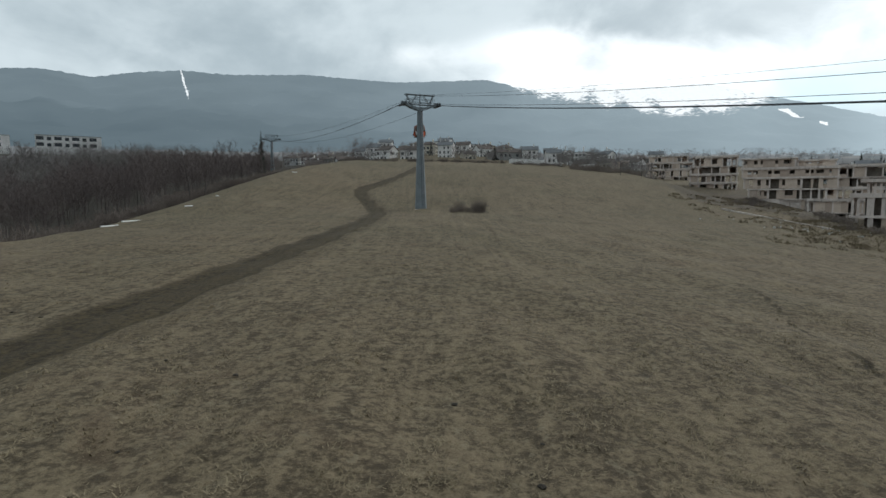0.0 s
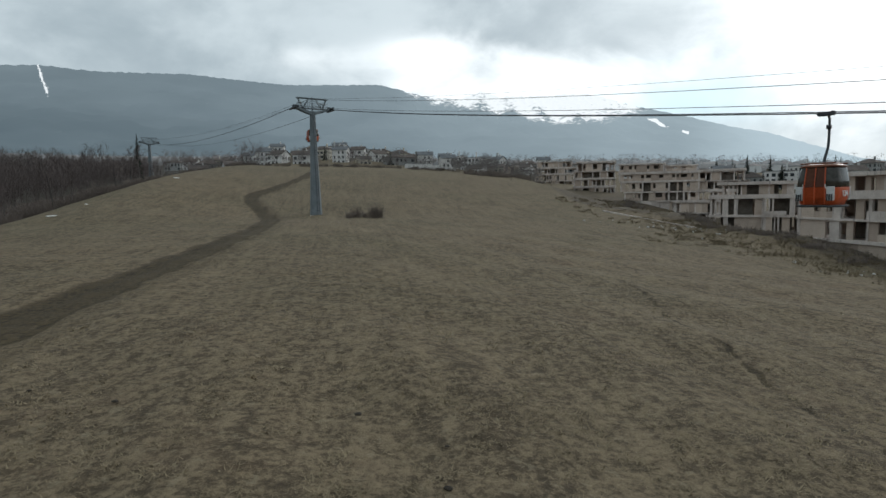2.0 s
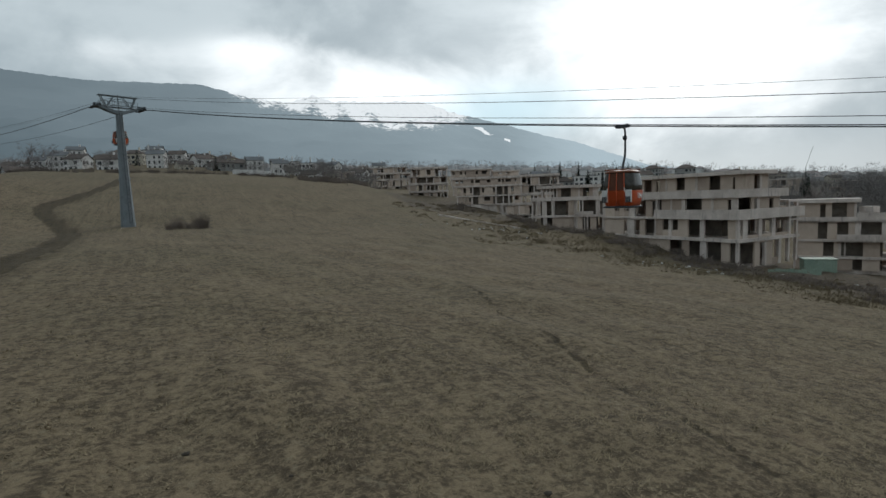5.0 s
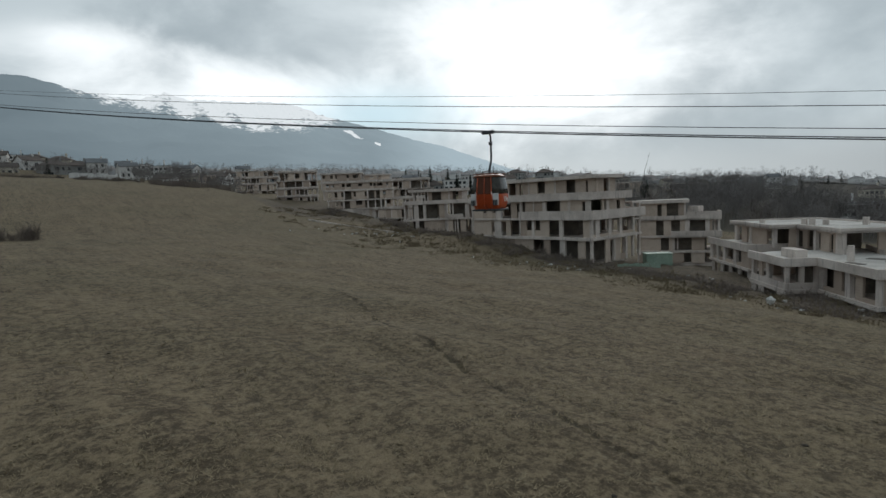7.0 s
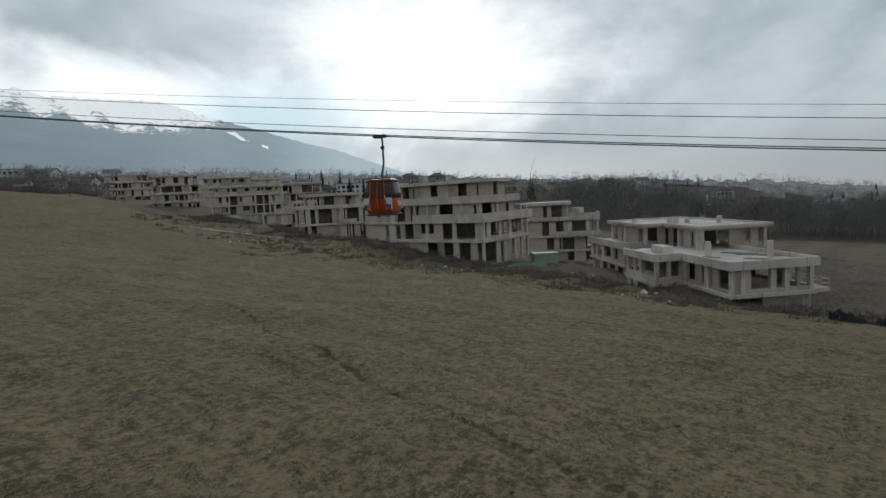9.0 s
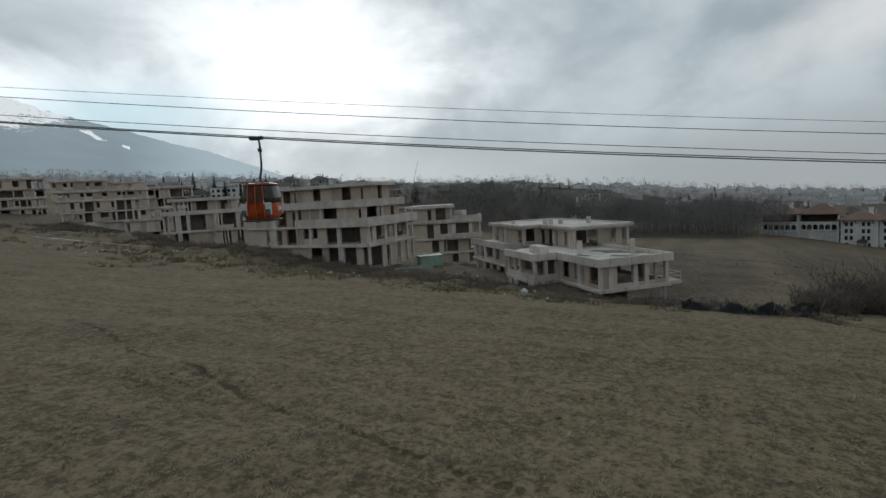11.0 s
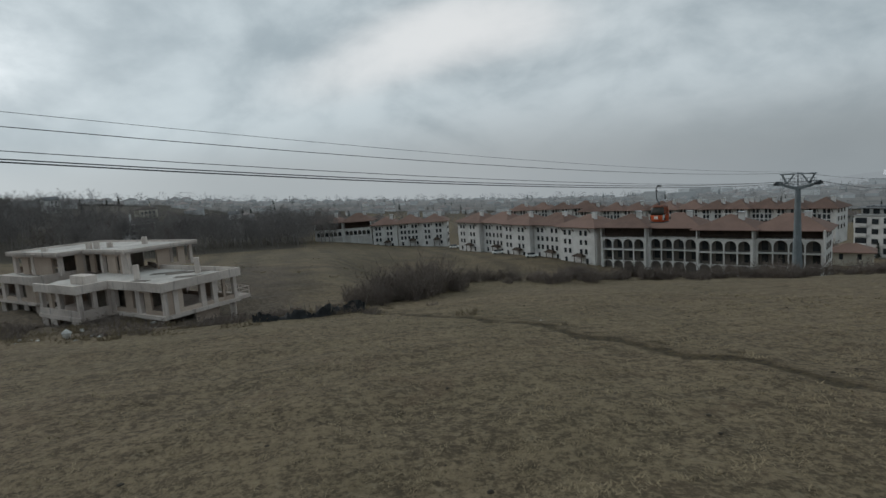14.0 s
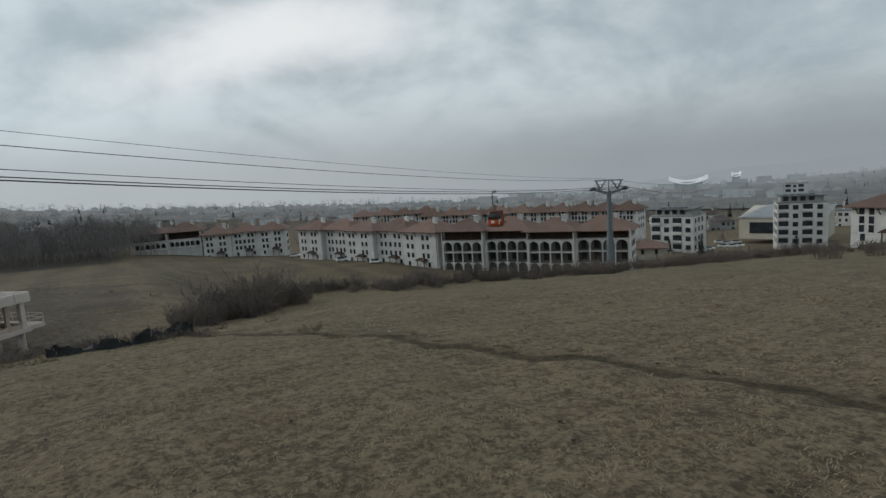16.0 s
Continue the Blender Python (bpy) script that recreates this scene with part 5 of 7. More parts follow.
def apartment_row(label, start, end, base_z, modules, eave=9.6, depth=13.0):
    """A long tiled row in modules; x runs along its front, y away from the meadow."""
    turn = math.degrees(math.atan2(end[1] - start[1], end[0] - start[0]))
    base = thing("apartment_row", label, "apartment building", (start[0], start[1], base_z), turn, "tiled apartment rows")
    total = math.dist(start, end)
    scale = total / sum(w for _, w in modules)
    at = 0.0
    for k, (kind, w) in enumerate(modules):
        w *= scale
        x0, x1, y0 = at, at + w, 1.9 * (k % 2)
        at = x1
        drop = -0.25 * k if kind != "p" else 0.0
        h = eave + drop
        if kind == "p":
            wall = part("wall", box(bmesh.new(), x0 + .05, y0, -4, x1 - .05, depth, h), PLASTER, base)
            for row in range(4):
                z = 0.9 + row * (h - .6) / 4
                for fx in ((.16, .30, .62, .76) if row else (.18, .78)):
                    set_in(WIN_SMALL, wall, x0 + w * fx, y0 - .02, z)
                if row in (1, 2) and k % 2:
                    set_in(WIN_SMALL, wall, x0 + w * .46, y0 - .02, z)
            for side in (.1, .42, .88):
                brace = bmesh.new()
                tube(brace, [(x0 + w * side, y0, h - 1.6), (x0 + w * side, y0 - 1.1, h - .2)], .13, 4)
                part("eave_brace", brace, TIMBER, wall)
            porch = bmesh.new()
            hip_roof(porch, x0 + w * .48, y0 - 1.6, x0 + w * .72, y0, 3.1, .8, .3)
            for fx in (.5, .7):
                box(porch, x0 + w * fx - .1, y0 - 1.5, 0, x0 + w * fx + .1, y0 - 1.3, 3.1)
            part("porch", porch, TIMBER, base)
        else:
            # back wall, its arcade shade put into the colour
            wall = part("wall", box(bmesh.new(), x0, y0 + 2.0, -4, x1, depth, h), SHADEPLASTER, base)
            if kind == "b":
                part("lower_wall", box(bmesh.new(), x0 + .35, y0 + .3, -4, x1 - .35, y0 + .7, 3.4), PLASTER, base)
            for row in range(3):
                for k2 in range(4):
                    set_in(WIN_DOOR, wall, x0 + w * (k2 + .5) / 4, y0 + 1.98, 0.4 + row * 3.05)
            screen = bmesh.new()
            arch_screen(screen, x0 + .3, x1 - .3, 2.9, 4.6, 6.3, 6 if kind == "b" else 4, y0 - .18, y0 + .2)
            box(screen, x0 + .3, y0 - .25, 2.75, x1 - .3, y0 + 2.0, 2.95)
            for q in range(5):
                xx = x0 + .3 + (w - .92) * q / 4
                box(screen, xx, y0 - .15, -.2, xx + .3, y0 + .15, 2.75)
            arch_screen(screen, x0 + .3, x1 - .3, -4, -1.6, -.2, 4, y0 - .1, y0 + .2)
            box(screen, x0, y0 - .2, -4, x0 + .32, y0 + 2.2, h)
            box(screen, x1 - .32, y0 - .2, -4, x1, y0 + 2.2, h)
            part("arcade", screen, PLASTER, base, "white arcade of round arches")
            part("gallery_floor", box(bmesh.new(), x0 + .3, y0 - .3, 6.3, x1 - .3, y0 + 2.0, 6.5), PLASTER, base)
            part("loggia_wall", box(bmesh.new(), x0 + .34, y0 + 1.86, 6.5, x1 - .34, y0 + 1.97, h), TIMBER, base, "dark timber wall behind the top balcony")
            loggia = bmesh.new()
            for q in range(9):
                xx = x0 + .4 + (w - .8) * q / 8
                box(loggia, xx - .07, y0 - .1, 6.5, xx + .07, y0 + .05, h if q % 2 == 0 else 7.5)
            for z in (6.9, 7.2, 7.5):
                box(loggia, x0 + .3, y0 - .08, z - .05, x1 - .3, y0, z + .05)
            part("timber_loggia", loggia, TIMBER, base, "dark timber balcony railings")
        part("roof", hip_roof(bmesh.new(), x0, y0, x1, depth, h, 3.4 + .3 * (k % 2), 1.3), TILE, base, "weathered terracotta tiled roof")
        stack = part("chimney", box(bmesh.new(), x0 + w * .68, y0 + 4.2, h + 1.2, x0 + w * .68 + 1.3, y0 + 5.3, h + 4.0), PLASTER, base)
        part("cap", box(bmesh.new(), x0 + w * .68 - .2, y0 + 4.0, h + 4.0, x0 + w * .68 + 1.5, y0 + 5.5, h + 4.2), PALEROOF, stack, "pale metal chimney cap")
    end_wall = part("gable_wall", box(bmesh.new(), at, .4, -4, at + .3, depth - .4, eave - .6), PLASTER, base)
    for row in range(3):
        for y in (3, 6, 9):
            set_in(WIN_SMALL, end_wall, at + .34, y, 1.2 + row * 2.9, 90)
    return base


apartment_row("white tiled apartments with stair porches and timber eaves", facing(107.6, 226), facing(121.3, 171), -28.9,
              [("p", 12), ("p", 12), ("p", 12), ("p", 12), ("p", 12)], 12.0)
apartment_row("white apartments with arched arcades and tiled roof", facing(121.9, 169), facing(140.6, 153), -26.0,
              [("a", 13), ("a", 13), ("a", 13), ("a", 14)], 9.4)
apartment_row("low white tiled apartments beyond the empty meadow", facing(93.0, 262), facing(98.6, 256), -25.4,
              [("b", 13), ("b", 13)], 9.8)
apartment_row("plain white tiled apartments beyond the empty meadow", facing(98.8, 255), facing(106.4, 250), -29.0,
              [("p", 14), ("p", 14), ("p", 14)], 11.0)
apartment_row("tiled apartments on the meadow's lower edge", facing(158.4, 150), facing(168, 140), -20.6,
              [("p", 12), ("p", 12)], 8.2)
for az, dist, n, z in ((113, 310, 4, -26.5), (120, 278, 4, -26.8), (127, 262, 4, -26.4), (133, 250, 4, -26.2)):
    apartment_row("further row of tiled apartments behind the arcades", facing(az, dist), facing(az + 8.5, dist - 14), z - 1.4, [("p", 12)] * n, 8.6)


def flat_block(label, at, turn, w, d, storeys, mat, setback=True):
    """A plain modern block with balconies, wide windows and a darker set-back top floor."""
    base = thing("apartment_block", label, "apartment building", at, turn, "modern blocks")
    h = storeys * 3.0
    wall = part("wall", box(bmesh.new(), 0, 0, -3, w, d, h, bevel=.05), mat, base)
    for row in range(storeys):
        z = row * 3.0 + .8
        for k in range(int(w / 3.6)):
            x = 1.9 + k * 3.6
            if k % 2 == row % 1:
                # flat dark panel: the balcony's recess and shade are painted, not cut
                recess_panel = part("loggia", box(bmesh.new(), x - 1.5, -.06, z - .6, x + 1.5, .2, z + 1.8), WINDOW, wall, "dark panel painting a recessed balcony's shade")
                part("balcony_front", box(bmesh.new(), x - 1.6, -.5, z - .75, x + 1.6, -.4, z + .1), mat, recess_panel)
            else:
                set_in(WIN_WIDE, wall, x, -.02, z)
        for k in range(int(d / 3.4)):
            set_in(WIN_WIDE, wall, -.02, 1.8 + k * 3.4, z, -90)
            set_in(WIN_WIDE, wall, w + .02, 1.8 + k * 3.4, z, 90)
    part("parapet", box(bmesh.new(), -.15, -.15, h, w + .15, d + .15, h + .35), GREYPLASTER, base)
    if setback:
        top = part("penthouse", box(bmesh.new(), 1.2, 1.5, h + .3, w - 1.2, d - 1.2, h + 2.3), GREYPLASTER, base, "dark grey set-back top floor")
        for k in range(int((w - 3) / 2.6)):
            set_in(WIN_WIDE, top, 2.6 + k * 2.6, 1.48, h + .8)
        part("flat_roof", box(bmesh.new(), .5, .7, h + 2.3, w - .5, d - .5, h + 2.55), GREYROOF, base)
        for k in range(5):
            part("roof_unit", box(bmesh.new(), 2 + k * (w - 5) / 5, 3, h + 2.55, 3.4 + k * (w - 5) / 5, 5, h + 2.95), GREYROOF, base)
    return base


flat_block("white four-storey block with a grey penthouse", (126.0, -165.9, -31.2), -165.3, 14.5, 13, 4, PLASTER)
flat_block("white five-storey block with balconies and penthouse", (102.9, -205.7, -32.8), -148.3, 15.2, 13, 5, PLASTER)
flat_block("long white block rising over the wood", (*facing(-36.3, 330), 23.6), 34, 27, 12, 2, PLASTER, False)
flat_block("white block half hidden behind bare trees", (*facing(-40.8, 345), 24.0), 38, 17, 12, 2, PLASTER, False)


def sports_hall():
    base = thing("sports_hall", "pale sports hall with a long sloping roof", "hall", (129.6, -229.0, -32.7), -165.8)
    bm = bmesh.new()
    ring = [(0, 0), (24, 0), (24, 10.0), (0, 7.0)]
    a = [bm.verts.new((0.0, y, z - 2 * (z == 0))) for y, z in ring]
    b = [bm.verts.new((30.0, y, z - 2 * (z == 0))) for y, z in ring]
    bm.faces.new(a[::-1])
    bm.faces.new(b)
    for i in range(4):
        j = (i + 1) % 4
        bm.faces.new((a[i], a[j], b[j], b[i]))
    part("hall_body", bm, CREAM, base)
    roof = bmesh.new()
    v = [roof.verts.new(p) for p in ((-.6, -.8, 7.0), (30.6, -.8, 7.0), (30.6, 24.6, 10.2), (5.5, 24.6, 10.2))]
    roof.faces.new(v)
    bmesh.ops.solidify(roof, geom=roof.faces[:], thickness=-.35)
    part("hall_roof", roof, PALEROOF, base, "pale metal sheet roof")
    part("glazing", box(bmesh.new(), 4, -.15, .4, 14, .1, 5.0), WINDOW, base, "dark glazed front")


sports_hall()


def house(w, d, h, wall_mat, roof_mat, style, label, seed):
    rng = random.Random(seed)
    base = thing("house", label, "house", (0, 0, -500), 0, "houses of the town")
    wall = part("wall", box(bmesh.new(), -w / 2, -d / 2, -4, w / 2, d / 2, h), wall_mat, base)
    bm = bmesh.new()
    if style == "gable":
        gable_roof(bm, -w / 2, -d / 2, w / 2, d / 2, h, d * .32)
        ends = bmesh.new()
        for x in (-w / 2, w / 2 - .2):
            v = [ends.verts.new(p) for p in ((x, -d / 2, h), (x, d / 2, h), (x, 0, h + d * .31), (x + .2, -d / 2, h), (x + .2, d / 2, h), (x + .2, 0, h + d * .31))]
            ends.faces.new(v[:3][::-1])
            ends.faces.new(v[3:])
        part("gable", ends, wall_mat, base)
    elif style == "hip":
        hip_roof(bm, -w / 2, -d / 2, w / 2, d / 2, h, d * .28, .6)
    else:
        box(bm, -w / 2 - .3, -d / 2 - .3, h, w / 2 + .3, d / 2 + .3, h + .35)
    part("roof", bm, roof_mat, base)
    part("chimney", box(bmesh.new(), w * .2, -.4, h + .2, w * .2 + .8, .4, h + d * .32 + 1.0), wall_mat, base)
    for row in range(int(h / 2.8)):
        for k in range(int(w / 2.6)):
            if rng.random() < .8:
                for y, turn in ((-d / 2 - .02, 0), (d / 2 + .02, 180)):
                    set_in(WIN_WIDE if rng.random() < .5 else WIN_SMALL, wall, -w / 2 + 1.5 + k * 2.6, y, .7 + row * 2.8, turn)
        for k in range(int(d / 3)):
            for x, turn in ((-w / 2 - .02, -90), (w / 2 + .02, 90)):
                if rng.random() < .7:
                    set_in(WIN_SMALL, wall, x, -d / 2 + 1.6 + k * 3, .7 + row * 2.8, turn)
    return base


DULLTILE = material("dull_brown_tile", mottled((0.075, 0.062, 0.055), (0.14, 0.112, 0.098), 0.3, 3.0, 0.006, None, 0.2))
HOUSES = [house(10, 9, 6.2, PLASTER, DULLTILE, "gable", "white gabled house with a tiled roof", 1),
          house(12, 9, 6.5, CREAM, DULLTILE, "hip", "cream house with a hipped tiled roof", 2),
          house(9, 8, 8.6, PLASTER, GREYROOF, "gable", "tall white house with a grey roof", 3),
          house(13, 10, 6.0, GREYPLASTER, DULLTILE, "hip", "grey rendered house with a tiled roof", 4),
          house(14, 10, 8.8, PLASTER, GREYROOF, "flat", "white flat-roofed house of three floors", 5),
          house(8, 7, 4.0, CREAM, DULLTILE, "gable", "small cream house with a tiled roof", 6)]
rng = random.Random(12)


def put_house(kind, az, dist, sink=0.0, spin=None):
    x, y = facing(az, dist)
    turn = rng.uniform(-35, 35) - az if spin is None else spin
    return copy_thing(HOUSES[kind], pose(x, y, ground_z(x, y) - sink, 0, 0, turn))


for kind, az, dist in ((0, -13.2, 350), (5, -11.9, 345), (0, -10.2, 335), (2, -7.1, 350), (0, -5.9, 345), (0, -3.6, 335), (2, 0.2, 350), (5, 2.4, 345),
                       (3, 5.6, 345), (3, 7.3, 355), (2, 8.7, 345), (2, 11.0, 340), (0, 14.0, 330), (4, -0.9, 400), (2, -8.6, 400), (0, 3.9, 380),
                       (4, -23.3, 400), (1, 16.4, 350), (0, 18.8, 360)):
    put_house(kind, az, dist, 1.6)
for az0, az1, near, far, count in ((-16, 26, 380, 520, 34), (28, 47, 320, 480, 9), (47, 70, 400, 520, 7), (70, 96, 440, 520, 4),
                                   (94, 122, 330, 480, 9), (122, 150, 330, 480, 9), (140, 164, 300, 480, 10)):
    for k in range(count):
        put_house(rng.choice((0, 0, 1, 1, 2, 3, 3, 4, 5)), az0 + (az1 - az0) * (k + rng.random()) / count, near + (far - near) * rng.random() ** 1.3, 0.5)
put_house(4, 77.4, 300, 0.0, 100)
for seed_house in HOUSES:
    for piece in (*seed_house.children_recursive, seed_house):
        bpy.data.objects.remove(piece)


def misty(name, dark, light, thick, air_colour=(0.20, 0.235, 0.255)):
    """A surface of the far distance, its haze painted in as a fixed emission."""
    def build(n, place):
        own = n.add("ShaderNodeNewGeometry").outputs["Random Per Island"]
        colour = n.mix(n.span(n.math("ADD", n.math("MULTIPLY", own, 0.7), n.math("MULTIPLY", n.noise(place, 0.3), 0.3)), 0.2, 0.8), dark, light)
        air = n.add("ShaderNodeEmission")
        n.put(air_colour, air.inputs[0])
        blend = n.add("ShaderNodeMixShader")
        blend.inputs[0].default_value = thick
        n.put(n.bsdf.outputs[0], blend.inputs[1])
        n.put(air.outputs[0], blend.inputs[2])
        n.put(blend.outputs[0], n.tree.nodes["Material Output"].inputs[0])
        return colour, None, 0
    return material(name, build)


FARWALL = misty("hazy_block_wall", (0.28, 0.28, 0.275), (0.40, 0.40, 0.395), .45)
flat_block("tall pale tower block in the distance", (*facing(154.2, 430), -42.0), -154, 13, 12, 7, FARWALL, False)


def far_town():
    """Roofs and blocks of the town past where single houses can be told apart."""
    r = random.Random(5)
    town = thing("far_town", "countless small houses of the distant town", "town", kind="stuff")
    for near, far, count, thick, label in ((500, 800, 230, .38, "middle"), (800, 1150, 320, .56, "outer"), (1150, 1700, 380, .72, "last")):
        walls, roofs = bmesh.new(), bmesh.new()
        for k in range(count):
            az, dist = r.uniform(-12, 140 if far < 1000 else 160), r.uniform(near, far)
            x, y = facing(az, dist)
            z = ground_z(x, y)
            w, d, h = r.uniform(7, 13), r.uniform(7, 10), r.choice((3, 4, 5, 6))
            if az > 125 and r.random() < .15:
                w, h = r.uniform(18, 40), r.uniform(9, 15)
            m = pose(x, y, z, 0, 0, r.uniform(0, 90))
            box(walls, -w / 2, -d / 2, -3, w / 2, d / 2, h, m)
            if h < 10:
                hip_roof(roofs, -w / 2, -d / 2, w / 2, d / 2, h, d * .28, .5, m)
        # painted haze thickens from band to band
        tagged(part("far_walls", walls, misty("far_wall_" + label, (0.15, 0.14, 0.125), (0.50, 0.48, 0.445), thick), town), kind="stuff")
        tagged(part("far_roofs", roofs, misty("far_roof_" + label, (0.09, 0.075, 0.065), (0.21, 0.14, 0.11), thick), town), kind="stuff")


far_town()


def arena_roof(az, dist, length, lift, sag, deck, label):
    """A pale sagging roof of a large hall far below."""
    x, y = facing(az, dist)
    base = thing("arena", label, "hall", (x, y, deck - lift - sag), -az, "far halls")
    bm = bmesh.new()
    rows = []
    for k in range(13):
        q = k / 12 * 2 - 1
        rows.append([bm.verts.new((q * length / 2, yy, lift + sag * q * q + yy * .16)) for yy in (-22, 22)])
    for a, b in zip(rows, rows[1:]):
        bm.faces.new((a[0], b[0], b[1], a[1]))
    bmesh.ops.solidify(bm, geom=bm.faces[:], thickness=-.6)
    # a brighter added glow than the walls', so the white roof stands out
    part("roof", bm, misty("glow_white_roof", (0.8, 0.81, 0.82), (0.88, 0.89, 0.9), .3, (0.62, 0.65, 0.67)), base, "white sagging roof")
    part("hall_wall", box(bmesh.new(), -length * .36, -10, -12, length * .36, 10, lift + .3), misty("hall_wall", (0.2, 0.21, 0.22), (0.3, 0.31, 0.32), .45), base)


arena_roof(146.6, 1250, 74, 2, 9.5, -39.0, "distant arena with a white sagging roof")
arena_roof(150.6, 1280, 18, 9, 3.0, -37.0, "small distant hall with a white roof")


def crane_mast():
    mast = bmesh.new()
    x, y = facing(60.4, 560)
    z = ground_z(x, y)
    tube(mast, [(x, y, z), (x, y, z + 12)], .3, 4)
    tube(mast, [(x, y, z + 12), (x + 3.2, y - 3.8, z + 29)], .16, 4)
    tagged(new("crane", mesh_of("crane", mast, DARKSTEEL)), "slanting crane jib over distant roofs", "crane")


crane_mast()


def field_wall():
    """A long low pale wall below the upper houses."""
    a, b = Vector((*facing(6.6, 300), 0)), Vector((*facing(10.2, 290), 0))
    base = thing("field_wall", "long low pale wall at the field's upper edge", "wall", (a.x, a.y, 0), math.degrees(math.atan2(b.y - a.y, b.x - a.x)))
    span = (b - a).length
    for k in range(5):
        p = a + (b - a) * (k + .5) / 5
        z = ground_z(p.x, p.y)
        part("wall_section", box(bmesh.new(), span * k / 5, -.15, z - 1, span * (k + .98) / 5, .15, z + 2.6), PLASTER, base)


field_wall()
x, y = facing(142.6, 186)
low_house = thing("house", "small house with a red tiled roof by the hedge", "house", (x, y, -29.0), 215, "houses of the town")
part("wall", box(bmesh.new(), -5, -4, -3, 5, 4, 2.6), CREAM, low_house)
part("roof", hip_roof(bmesh.new(), -5, -4, 5, 4, 2.6, 2.0, .7), TILE, low_house, "red tiled hipped roof")
set_in(WIN_SMALL, low_house, -2, -4.02, .7)
set_in(WIN_SMALL, low_house, 2, -4.02, .7)


def parked_van(x, y, z, turn):
    """A small pale van or car, far below on the town's car park."""
    base = thing("parked_car", "white car standing on the car park", "car", (x, y, z), turn, "parked cars")
    body = bmesh.new()
    box(body, -2.1, -.85, .3, 2.1, .85, 1.0, bevel=.12)
    part("body", body, LETTER, base)
    cab = bmesh.new()
    box(cab, -1.5, -.75, 1.0, 1.0, .75, 1.55, bevel=.15)
    part("glass_cabin", cab, WINDOW, base)
    for wx in (-1.3, 1.3):
        for wy in (-.8, .8):
            wheel = bmesh.new()
            tube(wheel, [(wx, wy - .1, .32), (wx, wy + .1, .32)], .32, 10)
            part("wheel", wheel, DARKSTEEL, base)


rng = random.Random(41)
for az, dist in ((149.2, 240), (149.9, 241), (150.4, 246), (149.5, 262), (150.3, 268), (148.9, 270), (147.9, 222), (107.1, 236), (111.6, 199), (115.0, 187)):
    x, y = facing(az, dist)
    parked_van(x, y, ground_z(x, y), -az + rng.uniform(-15, 15))


# ---- trees, scrub and grass ----
BARK = material("grey_brown_bark", mottled((0.060, 0.052, 0.047), (0.115, 0.102, 0.092), 0.5, 5.0, 0.01, None, 0.2))
TWIG = material("bare_twigs", mottled((0.095, 0.075, 0.070), (0.165, 0.134, 0.124), 0.08, 2.0, 0.002, None, 0.25))
# twigs of the farther woods: distance haze painted in as a paler grey
HAZETWIG = material("haze_paled_twigs", mottled((0.14, 0.128, 0.121), (0.235, 0.216, 0.205), 0.08, 2.0, 0.002, None, 0.25))
SCRUB = material("brown_scrub", mottled((0.115, 0.093, 0.081), (0.20, 0.164, 0.139), 0.15, 3.0, 0.002, None, 0.2))
NEEDLE = material("dark_conifer", mottled((0.012, 0.020, 0.015), (0.035, 0.048, 0.034), 0.3, 4.0, 0.01, None, 0.25))
WEED = material("dead_weeds", mottled((0.12, 0.092, 0.056), (0.25, 0.20, 0.13), 0.2, 3.0, 0.002))
GRASS = material("dry_grass_tufts", mottled((0.16, 0.124, 0.076), (0.33, 0.262, 0.164), 0.6, 5.0, 0.002))


class Sticks:
    """Gathers tapered three-sided sticks as plain arrays."""

    def __init__(self):
        self.v, self.f = [], []

    def add(self, a, b, ra, rb):
        d = b - a
        length = np.linalg.norm(d) + 1e-9
        d = d / length
        s = np.cross(d, (0.3, 0.5, 0.81) if abs(d[2]) > .9 else (0, 0, 1.0))
        s /= np.linalg.norm(s)
        t = np.cross(d, s)
        i = len(self.v)
        for p, r in ((a, ra), (b, rb)):
            for k in range(3):
                ang = k * math.tau / 3
                self.v.append(p + (s * math.cos(ang) + t * math.sin(ang)) * r)
        for k in range(3):
            j = (k + 1) % 3
            self.f.append((i + k, i + j, i + 3 + j, i + 3 + k))

    def sliver(self, a, b, r, side):
        i = len(self.v)
        self.v += [a - side * r, a + side * r, b]
        self.f.append((i, i + 1, i + 2))

    def mesh(self, name, mat):
        data = bpy.data.meshes.new(name)
        data.from_pydata([tuple(p) for p in self.v], [], self.f)
        data.materials.append(mat)
        return data


